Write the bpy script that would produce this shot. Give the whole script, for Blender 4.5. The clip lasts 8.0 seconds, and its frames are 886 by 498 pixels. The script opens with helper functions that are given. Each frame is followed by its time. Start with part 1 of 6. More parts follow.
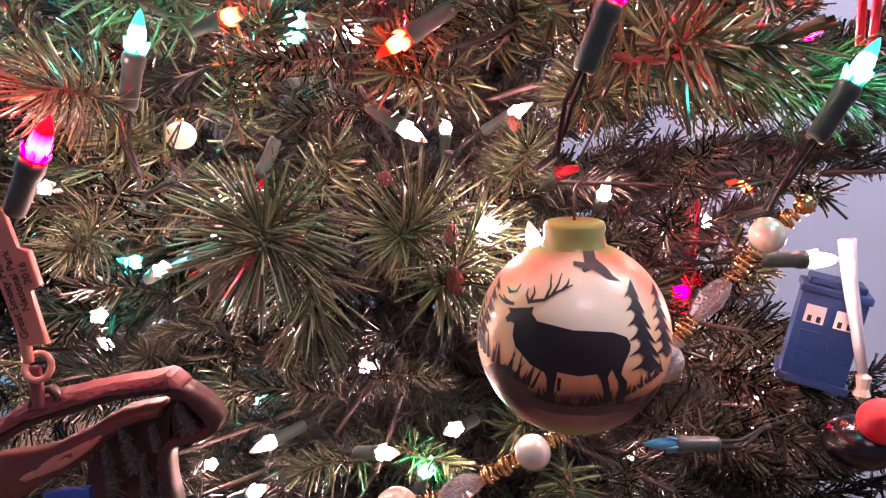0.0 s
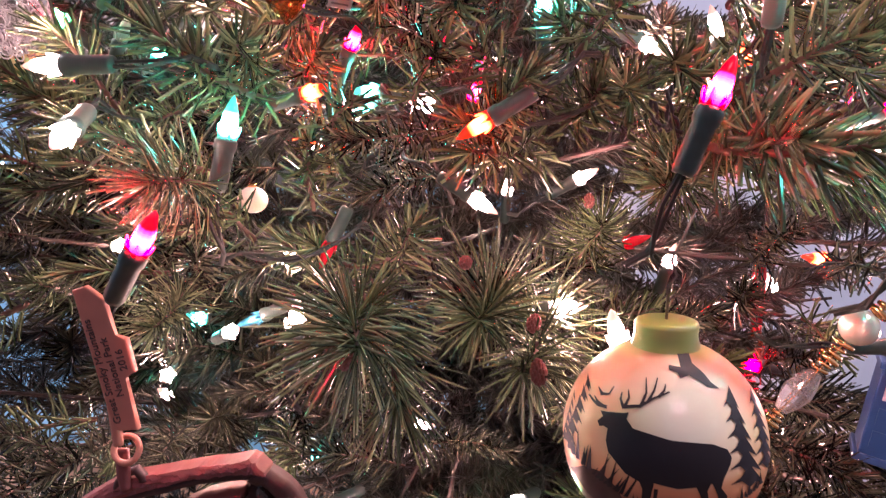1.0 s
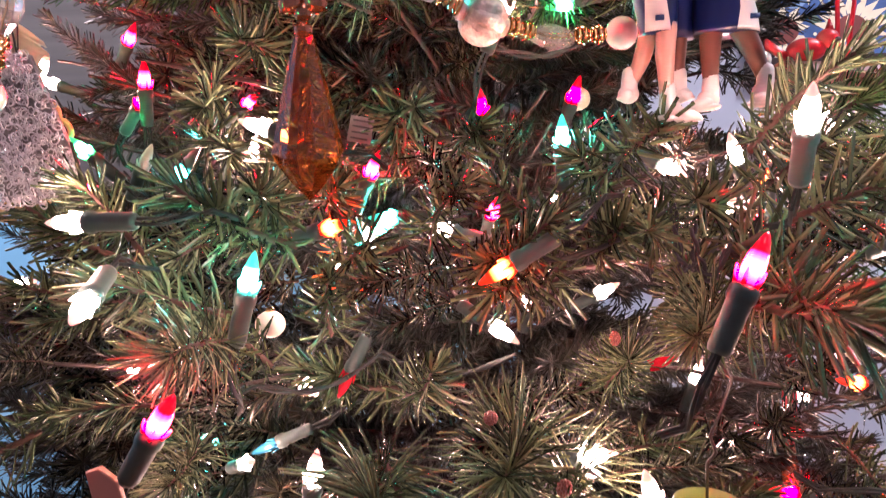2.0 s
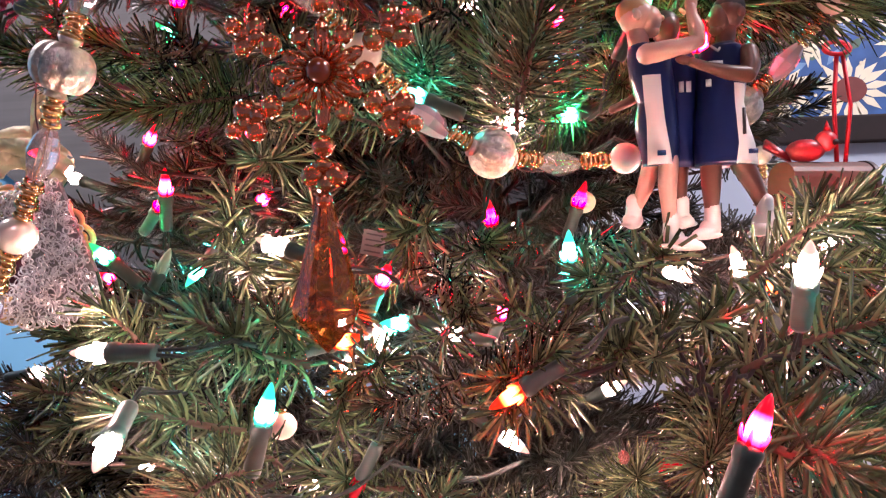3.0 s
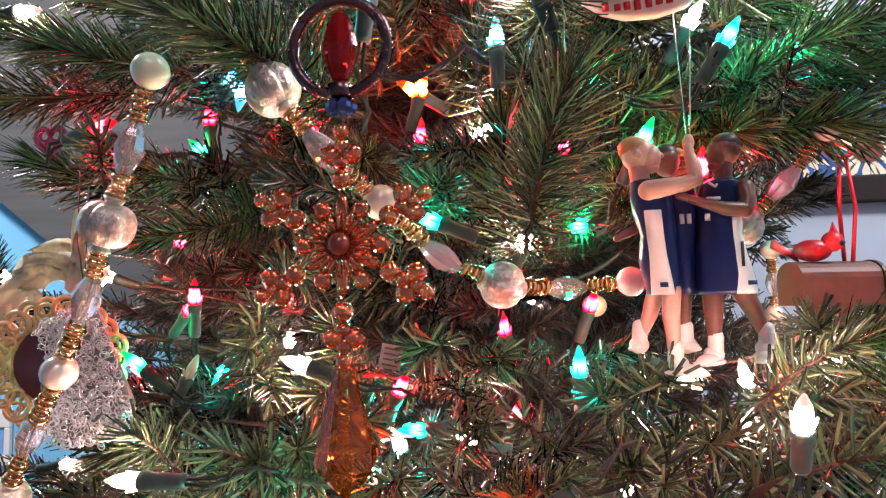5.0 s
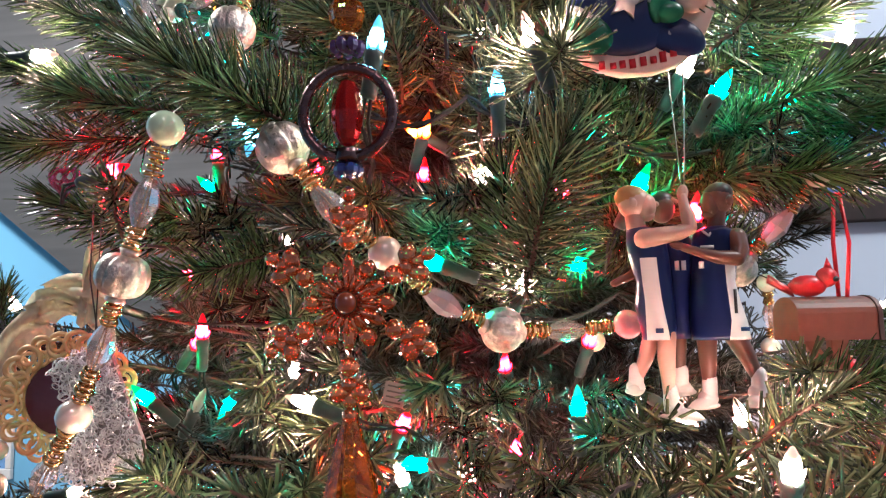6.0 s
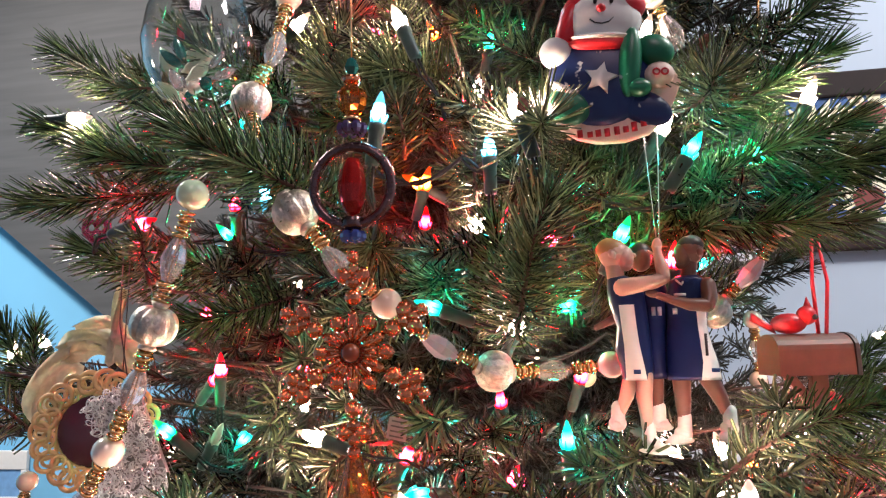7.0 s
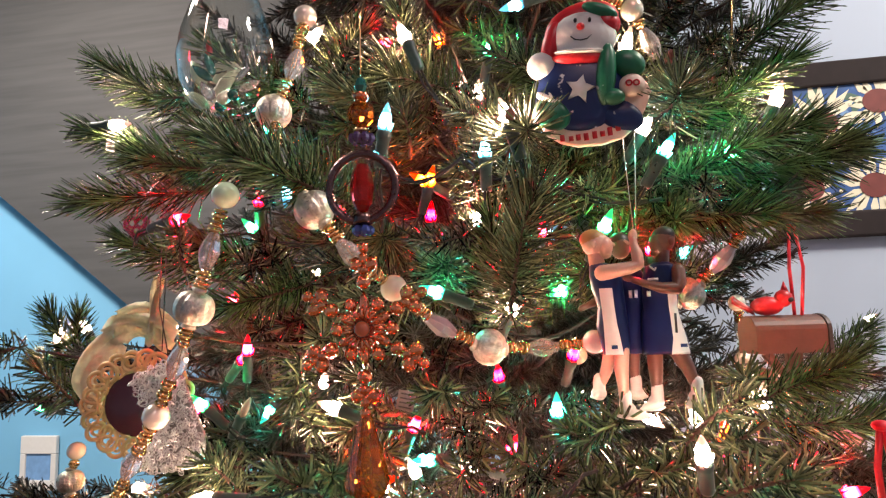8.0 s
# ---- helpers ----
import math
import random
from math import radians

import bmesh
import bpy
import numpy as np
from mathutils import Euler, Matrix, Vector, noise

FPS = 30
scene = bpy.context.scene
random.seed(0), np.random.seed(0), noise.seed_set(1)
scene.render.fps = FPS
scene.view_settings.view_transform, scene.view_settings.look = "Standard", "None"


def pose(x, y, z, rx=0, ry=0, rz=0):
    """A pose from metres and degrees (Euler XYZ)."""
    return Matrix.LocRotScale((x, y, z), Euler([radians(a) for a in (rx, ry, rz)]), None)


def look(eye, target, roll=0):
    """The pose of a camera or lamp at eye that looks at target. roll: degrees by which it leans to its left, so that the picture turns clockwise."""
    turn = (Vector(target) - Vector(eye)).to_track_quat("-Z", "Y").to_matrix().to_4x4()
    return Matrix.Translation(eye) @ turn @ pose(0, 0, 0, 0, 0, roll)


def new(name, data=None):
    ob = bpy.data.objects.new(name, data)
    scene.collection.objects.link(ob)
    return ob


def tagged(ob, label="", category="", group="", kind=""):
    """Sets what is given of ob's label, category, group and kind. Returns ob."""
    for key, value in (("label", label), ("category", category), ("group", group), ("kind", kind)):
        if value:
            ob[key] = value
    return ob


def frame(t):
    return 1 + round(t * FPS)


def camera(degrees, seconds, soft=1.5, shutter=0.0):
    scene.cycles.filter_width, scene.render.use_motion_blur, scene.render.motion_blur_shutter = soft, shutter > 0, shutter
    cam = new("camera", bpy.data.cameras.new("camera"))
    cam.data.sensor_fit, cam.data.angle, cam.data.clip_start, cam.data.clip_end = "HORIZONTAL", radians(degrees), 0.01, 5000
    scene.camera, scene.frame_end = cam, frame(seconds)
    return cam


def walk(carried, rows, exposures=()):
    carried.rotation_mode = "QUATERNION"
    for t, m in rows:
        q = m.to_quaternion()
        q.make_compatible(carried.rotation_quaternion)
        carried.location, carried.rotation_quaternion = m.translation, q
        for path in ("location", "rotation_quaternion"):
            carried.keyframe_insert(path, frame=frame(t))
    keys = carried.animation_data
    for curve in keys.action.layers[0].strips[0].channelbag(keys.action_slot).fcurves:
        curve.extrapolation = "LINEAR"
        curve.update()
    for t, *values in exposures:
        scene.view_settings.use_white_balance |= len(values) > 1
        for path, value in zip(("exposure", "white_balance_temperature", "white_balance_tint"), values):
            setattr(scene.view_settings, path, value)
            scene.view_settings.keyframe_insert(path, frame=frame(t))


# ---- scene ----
cam = camera(67.4, 8.0, soft=1.15, shutter=0.25)
PATH = [
    (0, (0.0564, 0.0442, 1.4053), (-0.0149, 2.0055, 1.0206), -1.15),
    (0.5, (0.0481, 0.0468, 1.4157), (-0.0589, 2.0150, 1.0770), -0.81),
    (1, (0.0361, 0.0480, 1.4287), (-0.1401, 2.0192, 1.1400), -0.43),
    (1.5, (0.0323, 0.0569, 1.4449), (-0.1670, 2.0359, 1.2357), -0.76),
    (2, (0.0311, 0.0583, 1.4684), (-0.1817, 2.0442, 1.3635), -1.18),
    (2.2, (0.0294, 0.0582, 1.4768), (-0.1946, 2.0447, 1.4155), -0.90),
    (3.3, (0.0307, 0.0451, 1.5184), (-0.2116, 2.0299, 1.5610), -1.57),
    (3.5, (0.0304, 0.0436, 1.5237), (-0.2259, 2.0263, 1.5809), -1.70),
    (4, (0.0324, 0.0456, 1.5354), (-0.2170, 2.0277, 1.6302), -1.40),
    (4.5, (0.0355, 0.0431, 1.5432), (-0.2373, 2.0205, 1.6667), -1.56),
    (4.7, (0.0363, 0.0372, 1.5456), (-0.2445, 2.0120, 1.6911), -1.49),
    (5.8, (0.0407, 0.0205, 1.5636), (-0.2513, 1.9901, 1.7510), -1.34),
    (6, (0.0399, 0.0168, 1.5671), (-0.2520, 1.9852, 1.7677), -1.25),
    (6.5, (0.0469, 0.0058, 1.5729), (-0.2565, 1.9678, 1.8148), -1.50),
    (7, (0.0542, -0.0206, 1.5770), (-0.2666, 1.9341, 1.8528), -1.46),
    (7.5, (0.0634, -0.0434, 1.5774), (-0.2648, 1.9079, 1.8680), -1.59),
    (8, (0.0730, -0.0710, 1.5710), (-0.2963, 1.8794, 1.8147), -1.70),
]
walk(cam, [(t, look(eye, target, roll)) for t, eye, target, roll in PATH], [(0.0, 0.57, 6400, 41), (1.0, 0.54, 6400, 38), (2.0, 0.42, 6400, 34), (4.5, 0.42, 6200, 19), (6.5, 0.47, 6150, 10), (8.0, 0.45, 7150, 14)])

# world, lamp
world = bpy.data.worlds.new("world")
scene.world = world
world.use_nodes = True
world.node_tree.nodes["Background"].inputs[0].default_value = (0.02, 0.025, 0.035, 1)
world.node_tree.nodes["Background"].inputs[1].default_value = 1.0


def unseen_lamp(eye, target, watts, color, sx, sy):
    lamp = new("unseen_lamp_light", bpy.data.lights.new("unseen_lamp_light", "AREA"))
    lamp.data.shape, lamp.data.size, lamp.data.size_y = "RECTANGLE", sx, sy
    lamp.data.energy, lamp.data.color = watts, color
    lamp.matrix_world = look(eye, target)


# general room light from overhead, its fixture out of view
unseen_lamp((0.5, -1.5, 3.74), (0.3, -0.9, 1.4), 19.0, (1.0, 0.74, 0.82), 0.9, 0.9)
# two lamps added only to brighten the blue and the pale wall
unseen_lamp((-2.3, 1.1, 3.74), (-2.5, 2.2, 1.0), 138.0, (1.0, 0.95, 0.92), 0.6, 0.6)
unseen_lamp((1.9, 0.5, 3.74), (1.7, 1.5, 1.2), 95.0, (1.0, 0.95, 0.92), 0.6, 0.6)


# ---- materials ----
def mat(name, color, rough=0.5, metal=0.0, vary=0.15, scale=40.0, bump=0.0, trans=0.0, ior=1.45, emit=0.0, island=0.0, coat=0.0, alt=None, gamma=1.0, stretch=None, wear=0.0):
    m = bpy.data.materials.new(name)
    m.use_nodes = True
    nt = m.node_tree
    p = nt.nodes["Principled BSDF"]
    p.inputs["Roughness"].default_value = rough
    p.inputs["Metallic"].default_value = metal
    p.inputs["Transmission Weight"].default_value = trans
    p.inputs["IOR"].default_value = ior
    p.inputs["Coat Weight"].default_value = coat
    co = nt.nodes.new("ShaderNodeTexCoord")
    no = nt.nodes.new("ShaderNodeTexNoise")
    no.inputs["Scale"].default_value = scale
    no.inputs["Detail"].default_value = 5.0
    if stretch:
        mp = nt.nodes.new("ShaderNodeMapping")
        mp.inputs["Scale"].default_value = stretch
        nt.links.new(co.outputs["Object"], mp.inputs["Vector"])
        nt.links.new(mp.outputs[0], no.inputs["Vector"])
    else:
        nt.links.new(co.outputs["Object"], no.inputs["Vector"])
    ramp = nt.nodes.new("ShaderNodeMix")
    ramp.data_type = "RGBA"
    dark = [c * (1 - vary) for c in color]
    lite = [min(1.0, c * (1 + vary)) for c in color] if alt is None else alt
    ramp.inputs[6].default_value = (*dark, 1)
    ramp.inputs[7].default_value = (*lite, 1)
    fac = no.outputs["Fac"]
    if island:
        geo = nt.nodes.new("ShaderNodeNewGeometry")
        mx = nt.nodes.new("ShaderNodeMath")
        mx.operation = "MULTIPLY_ADD"
        nt.links.new(geo.outputs["Random Per Island"], mx.inputs[0])
        mx.inputs[1].default_value = island
        sc = nt.nodes.new("ShaderNodeMath")
        sc.operation = "MULTIPLY"
        sc.inputs[1].default_value = 1 - island
        nt.links.new(fac, sc.inputs[0])
        nt.links.new(sc.outputs[0], mx.inputs[2])
        fac = mx.outputs[0]
    if gamma != 1.0:
        gm = nt.nodes.new("ShaderNodeMath")
        gm.operation = "POWER"
        gm.inputs[1].default_value = gamma
        nt.links.new(fac, gm.inputs[0])
        fac = gm.outputs[0]
    nt.links.new(fac, ramp.inputs[0])
    nt.links.new(ramp.outputs[2], p.inputs["Base Color"])
    if wear:
        wn = nt.nodes.new("ShaderNodeTexNoise")
        wn.inputs["Scale"].default_value = 95.0
        wn.inputs["Detail"].default_value = 3.0
        nt.links.new(co.outputs["Object"], wn.inputs["Vector"])
        wr = nt.nodes.new("ShaderNodeMapRange")
        wr.inputs[1].default_value, wr.inputs[2].default_value = 0.70 - wear, 0.73 - wear
        nt.links.new(wn.outputs["Fac"], wr.inputs[0])
        wx = nt.nodes.new("ShaderNodeMix")
        wx.data_type = "RGBA"
        nt.links.new(wr.outputs[0], wx.inputs[0])
        nt.links.new(ramp.outputs[2], wx.inputs[6])
        wx.inputs[7].default_value = (0.70, 0.68, 0.66, 1)
        nt.links.new(wx.outputs[2], p.inputs["Base Color"])
    if bump:
        bp = nt.nodes.new("ShaderNodeBump")
        bp.inputs["Strength"].default_value = bump
        bp.inputs["Distance"].default_value = 0.001
        nt.links.new(no.outputs["Fac"], bp.inputs["Height"])
        nt.links.new(bp.outputs[0], p.inputs["Normal"])
    if emit:
        nt.links.new(ramp.outputs[2], p.inputs["Emission Color"])
        p.inputs["Emission Strength"].default_value = emit
    return m


def glow(name, color, power, far=0.0068):
    """A lit bulb: brightest round its filament, deeper in colour towards its ends."""
    m = mat(name, color, 0.15, vary=0.05, scale=300)
    nt = m.node_tree
    p = nt.nodes["Principled BSDF"]
    co = nt.nodes.new("ShaderNodeTexCoord")
    d = nt.nodes.new("ShaderNodeVectorMath")
    d.operation = "DISTANCE"
    d.inputs[1].default_value = (0.0, 0.0, 0.0075)
    nt.links.new(co.outputs["Object"], d.inputs[0])
    mr = nt.nodes.new("ShaderNodeMapRange")
    mr.inputs[1].default_value, mr.inputs[2].default_value = 0.0033, far
    mr.inputs[3].default_value, mr.inputs[4].default_value = 1.0, 0.0
    nt.links.new(d.outputs["Value"], mr.inputs[0])
    pw = nt.nodes.new("ShaderNodeMath")
    pw.operation = "POWER"
    pw.inputs[1].default_value = 2.0
    nt.links.new(mr.outputs[0], pw.inputs[0])
    st = nt.nodes.new("ShaderNodeMath")
    st.operation = "MULTIPLY_ADD"
    st.inputs[1].default_value = power
    st.inputs[2].default_value = 0.55
    nt.links.new(pw.outputs[0], st.inputs[0])
    p.inputs["Emission Color"].default_value = (*color, 1)
    nt.links.new(st.outputs[0], p.inputs["Emission Strength"])
    return m


def thin_glass(name, tint=(1, 1, 1), ior=1.5):
    m = bpy.data.materials.new(name)
    m.use_nodes = True
    nt = m.node_tree
    nt.nodes.clear()
    out = nt.nodes.new("ShaderNodeOutputMaterial")
    mix = nt.nodes.new("ShaderNodeMixShader")
    lw = nt.nodes.new("ShaderNodeLayerWeight")
    fr = nt.nodes.new("ShaderNodeMath")
    fr.operation = "MULTIPLY_ADD"
    po = nt.nodes.new("ShaderNodeMath")
    po.operation = "POWER"
    po.inputs[1].default_value = 2.2
    nt.links.new(lw.outputs["Facing"], po.inputs[0])
    nt.links.new(po.outputs[0], fr.inputs[0])
    fr.inputs[1].default_value, fr.inputs[2].default_value = 0.8, 0.09
    a = nt.nodes.new("ShaderNodeBsdfTransparent")
    a.inputs[0].default_value = (*tint, 1)
    b = nt.nodes.new("ShaderNodeBsdfGlossy")
    b.inputs["Roughness"].default_value = 0.03
    nt.links.new(fr.outputs[0], mix.inputs[0])
    nt.links.new(a.outputs[0], mix.inputs[1])
    nt.links.new(b.outputs[0], mix.inputs[2])
    nt.links.new(mix.outputs[0], out.inputs[0])
    return m


NEEDLE = mat("needle_green", (0.009, 0.027, 0.011), 0.25, vary=0.45, scale=60, island=0.85, alt=(0.135, 0.230, 0.085), gamma=1.6)
NEEDLE_NEAR = mat("needle_olive", (0.030, 0.052, 0.030), 0.24, vary=0.35, scale=60, island=0.85, alt=(0.210, 0.260, 0.125), gamma=1.5)
# inner sprigs: browner needles, also darkened to stand in for shade between sprigs
NEEDLE_IN_SHADED = mat("needle_inner_shaded", (0.007, 0.015, 0.008), 0.24, vary=0.5, scale=25, island=0.88, alt=(0.190, 0.185, 0.120), gamma=2.2)
# needle green taken near black, so the colour carries the shade inside the tree
NEEDLE_DEEP_SHADED = mat("needle_deep_shaded", (0.004, 0.007, 0.004), 0.30, vary=0.5, scale=25, island=0.88, alt=(0.056, 0.054, 0.038), gamma=2.4)
BARK = mat("twig_brown", (0.070, 0.034, 0.022), 0.8, vary=0.4, scale=300, bump=0.5)
LIMB = mat("limb_dark", (0.035, 0.022, 0.018), 0.7, vary=0.4, scale=200, bump=0.4)
SOCKET = mat("socket_green", (0.028, 0.052, 0.046), 0.42, vary=0.3, scale=200)
CORD = mat("cord_green", (0.006, 0.010, 0.009), 0.75, vary=0.3, scale=200)
GLOW = {}
for key, col, power in (("white", (1.0, 0.63, 0.50), 640), ("cyan", (0.0034, 1.0, 0.70), 250), ("green", (0.0034, 1.0, 0.28), 200), ("pink", (1.0, 0.0060, 0.021), 440),
                        ("orange", (1.0, 0.030, 0.0026), 300), ("yellow", (1.0, 0.080, 0.005), 320), ("red", (1.0, 0.0030, 0.012), 340), ("ice", (0.12, 0.65, 1.0), 60)):
    GLOW[key] = glow("bulb_" + key, col, power * (1.0 if key == "white" else 1.2 if key in ("red", "orange", "yellow") else 1.5), 0.0085 if key == "white" else 0.0068)
GLOW["red_unlit"] = mat("bulb_red_plastic", (0.45, 0.01, 0.02), 0.12, scale=200, coat=0.6)
GLOW["blue_unlit"] = mat("bulb_blue_plastic", (0.02, 0.18, 0.30), 0.15, scale=200, coat=0.6)
GLOW["white_unlit"] = mat("bulb_clear_plastic", (0.85, 0.80, 0.66), 0.12, scale=200, trans=0.4)
WALL_BLUE = mat("wall_paint_blue", (0.16, 0.42, 0.62), 0.75, vary=0.06, scale=3, bump=0.1)
WALL_PALE = mat("wall_paint_pale", (0.42, 0.50, 0.60), 0.75, vary=0.05, scale=3, bump=0.1)
CEIL = mat("ceiling_grey", (0.135, 0.13, 0.125), 0.85, vary=0.18, scale=5, bump=0.2)
PANEL = mat("wall_panel_grey", (0.054, 0.054, 0.054), 0.7, vary=0.30, scale=6, bump=0.3, stretch=(0.35, 1.0, 5.0), alt=(0.086, 0.085, 0.084))
FLOOR = mat("floor_wood", (0.24, 0.13, 0.07), 0.45, vary=0.3, scale=8)


# ---- mesh helpers ----
def obj(name, bm, m, parent=None, label="", smooth=True, at=None):
    me = bpy.data.meshes.new(name)
    bm.normal_update()
    bm.to_mesh(me)
    bm.free()
    for one in (m if isinstance(m, (list, tuple)) else [m]):
        me.materials.append(one)
    if smooth:
        for f in me.polygons:
            f.use_smooth = True
    ob = new(name, me)
    if at is not None:
        ob.matrix_world = at
    if parent is not None:
        ob.parent = parent
    if label:
        ob["label"] = label
    return ob


def part(name, bm, m, parent, label="", smooth=True, at=None):
    return obj(name, bm, m, parent, label, smooth, at)


def empty(name, x, y, z, label, category, group="", kind=""):
    e = new(name)
    e.empty_display_size = 0.01
    e.location = (x, y, z)
    tagged(e, label, category, group, kind)
    return e


def aim(p, d):
    """A pose at p whose z axis runs along d."""
    return Matrix.Translation(p) @ Vector(d).to_track_quat("Z", "Y").to_matrix().to_4x4()


def lathe(bm, profile, seg=16, m=None, slot=0, squash=1.0):
    """Turned shape from (radius, height) pairs."""
    m = m or Matrix()
    rings = []
    for r, h in profile:
        if r < 1e-6:
            rings.append([bm.verts.new(m @ Vector((0, 0, h)))])
        else:
            rings.append([bm.verts.new(m @ Vector((r * math.cos(2 * math.pi * k / seg), squash * r * math.sin(2 * math.pi * k / seg), h))) for k in range(seg)])
    for a, b in zip(rings, rings[1:]):
        for k in range(seg):
            q = (k + 1) % seg
            if len(a) == 1 and len(b) == 1:
                continue
            vs = [a[0], b[q], b[k]] if len(a) == 1 else [a[k], a[q], b[0]] if len(b) == 1 else [a[k], a[q], b[q], b[k]]
            bm.faces.new(vs).material_index = slot
    for end, flip in ((rings[0], True), (rings[-1], False)):
        if len(end) > 2:
            bm.faces.new(end[::-1] if flip else end).material_index = slot
    return bm


def ball(r, sx=1.0, sz=1.0, n=9, seg=16, bm=None, m=None, slot=0):
    bm = bm or bmesh.new()
    prof = [(r * sx * math.sin(math.pi * k / n), -r * sz * math.cos(math.pi * k / n)) for k in range(n + 1)]
    prof[0], prof[-1] = (0, -r * sz), (0, r * sz)
    return lathe(bm, prof, seg, m, slot)


def tube(bm, pts, r, seg=6, slot=0, taper=1.0):
    pts = [Vector(p) for p in pts]
    prev = None
    for k, p in enumerate(pts):
        d = (pts[min(k + 1, len(pts) - 1)] - pts[max(k - 1, 0)]).normalized()
        q = d.to_track_quat("Z", "Y").to_matrix()
        rr = r * (1 + (taper - 1) * k / max(1, len(pts) - 1))
        ring = [bm.verts.new(p + q @ Vector((rr * math.cos(2 * math.pi * j / seg), rr * math.sin(2 * math.pi * j / seg), 0))) for j in range(seg)]
        if prev:
            off = min(range(seg), key=lambda s: sum((ring[(j + s) % seg].co - prev[j].co).length for j in range(seg)))
            ring = ring[off:] + ring[:off]
            for j in range(seg):
                bm.faces.new([prev[j], prev[(j + 1) % seg], ring[(j + 1) % seg], ring[j]]).material_index = slot
        else:
            bm.faces.new(ring[::-1]).material_index = slot
        prev = ring
    bm.faces.new(prev).material_index = slot
    return bm


def torus(bm, R, r, m=None, n=24, seg=8, slot=0, sx=1.0):
    m = m or Matrix()
    rows = [[bm.verts.new(m @ Vector((sx * (R + r * math.cos(2 * math.pi * j / seg)) * math.cos(2 * math.pi * i / n), (R + r * math.cos(2 * math.pi * j / seg)) * math.sin(2 * math.pi * i / n), r * math.sin(2 * math.pi * j / seg)))) for j in range(seg)] for i in range(n)]
    for i in range(n):
        a, b = rows[i], rows[(i + 1) % n]
        for j in range(seg):
            bm.faces.new([a[j], b[j], b[(j + 1) % seg], a[(j + 1) % seg]]).material_index = slot
    return bm


def box(bm, sx, sy, sz, m=None, bevel=0.0, slot=0):
    m = m or Matrix()
    vs = bmesh.ops.create_cube(bm, size=1.0, matrix=m @ Matrix.Diagonal((sx, sy, sz, 1)))["verts"]
    fs = {f for v in vs for f in v.link_faces}
    for f in fs:
        f.material_index = slot
    if bevel:
        es = list({e for v in vs for e in v.link_edges})
        r = bmesh.ops.bevel(bm, geom=es, offset=bevel, segments=2, affect="EDGES", profile=0.5)
        for f in r["faces"]:
            f.material_index = slot
    return bm


def slab(bm, outline, depth, m=None, slot=0, bevel=0.0):
    """A flat outline in x and z, thickened along y, its front at y = 0."""
    m = m or Matrix()
    front = [bm.verts.new(m @ Vector((x, 0, z))) for x, z in outline]
    back = [bm.verts.new(m @ Vector((x, depth, z))) for x, z in outline]
    faces = [bm.faces.new(front), bm.faces.new(back[::-1])]
    n = len(front)
    for k in range(n):
        faces.append(bm.faces.new([front[(k + 1) % n], front[k], back[k], back[(k + 1) % n]]))
    for f in faces:
        f.material_index = slot
    if bevel:
        r = bmesh.ops.bevel(bm, geom=list(faces[0].edges), offset=bevel, segments=2, affect="EDGES", profile=0.5)
        for f in r["faces"]:
            f.material_index = slot
    bmesh.ops.triangulate(bm, faces=[f for f in bm.faces if len(f.verts) > 4])
    return bm


# ---- the room ----
def wall(name, a, b, z0, z1, m, thick=0.12, label=""):
    bm = bmesh.new()
    a, b = Vector((*a, 0)), Vector((*b, 0))
    d = b - a
    box(bm, d.length, thick, z1 - z0, Matrix.Translation(((a + b) / 2) + Vector((0, 0, (z0 + z1) / 2))) @ Matrix.Rotation(math.atan2(d.y, d.x), 4, "Z"))
    ob = obj(name, bm, m, smooth=False)
    return tagged(ob, label, "wall", kind="structure")


wall("wall_north", (-4.0, 3.06), (0.3, 3.06), 0, 3.8, WALL_BLUE, label="plain wall painted light blue")
wall("wall_northeast", (0.36, 3.0), (0.36, 2.12), 0, 3.8, WALL_PALE, label="short return wall painted pale grey blue")
wall("wall_east_back", (0.3, 2.06), (3.0, 2.06), 0, 3.8, WALL_PALE, label="plain wall painted pale grey blue")
wall("wall_east", (3.06, 2.12), (3.06, -3.0), 0, 3.8, WALL_PALE, label="plain wall painted pale grey blue")
wall("wall_south", (3.0, -3.06), (-4.0, -3.06), 0, 3.8, WALL_PALE, label="plain wall painted pale grey blue")
wall("wall_west", (-4.06, -3.0), (-4.06, 3.12), 0, 3.8, WALL_BLUE, label="plain wall painted light blue")
bm = bmesh.new()
box(bm, 7.3, 6.3, 0.1, Matrix.Translation((-0.5, 0.03, -0.05)))
tagged(obj("floor", bm, FLOOR, smooth=False), "brown wooden floor under the christmas tree", "floor", kind="structure")
bm = bmesh.new()
box(bm, 7.3, 6.3, 0.1, Matrix.Translation((-0.5, 0.03, 3.85)))
tagged(obj("ceiling", bm, CEIL, smooth=False), "plain grey ceiling", "ceiling", kind="structure")
bm = bmesh.new()
slab(bm, [(-3.98, 3.79), (-3.98, 3.212), (-1.5, 1.28), (0.28, 1.28), (0.28, 3.79)], 0.10, Matrix.Translation((0, 2.89, 0)))
tagged(obj("wall_slope", bm, PANEL, smooth=False), "grey panelled wall with a sloping lower edge", "wall", kind="structure")

# ---- the tree ----
AXIS = (0.0, 0.70)
tree = empty("christmas_tree", AXIS[0], AXIS[1], 0, "full green artificial christmas tree hung with lights and ornaments", "christmas tree")
tree_at = Vector((AXIS[0], AXIS[1], 0))


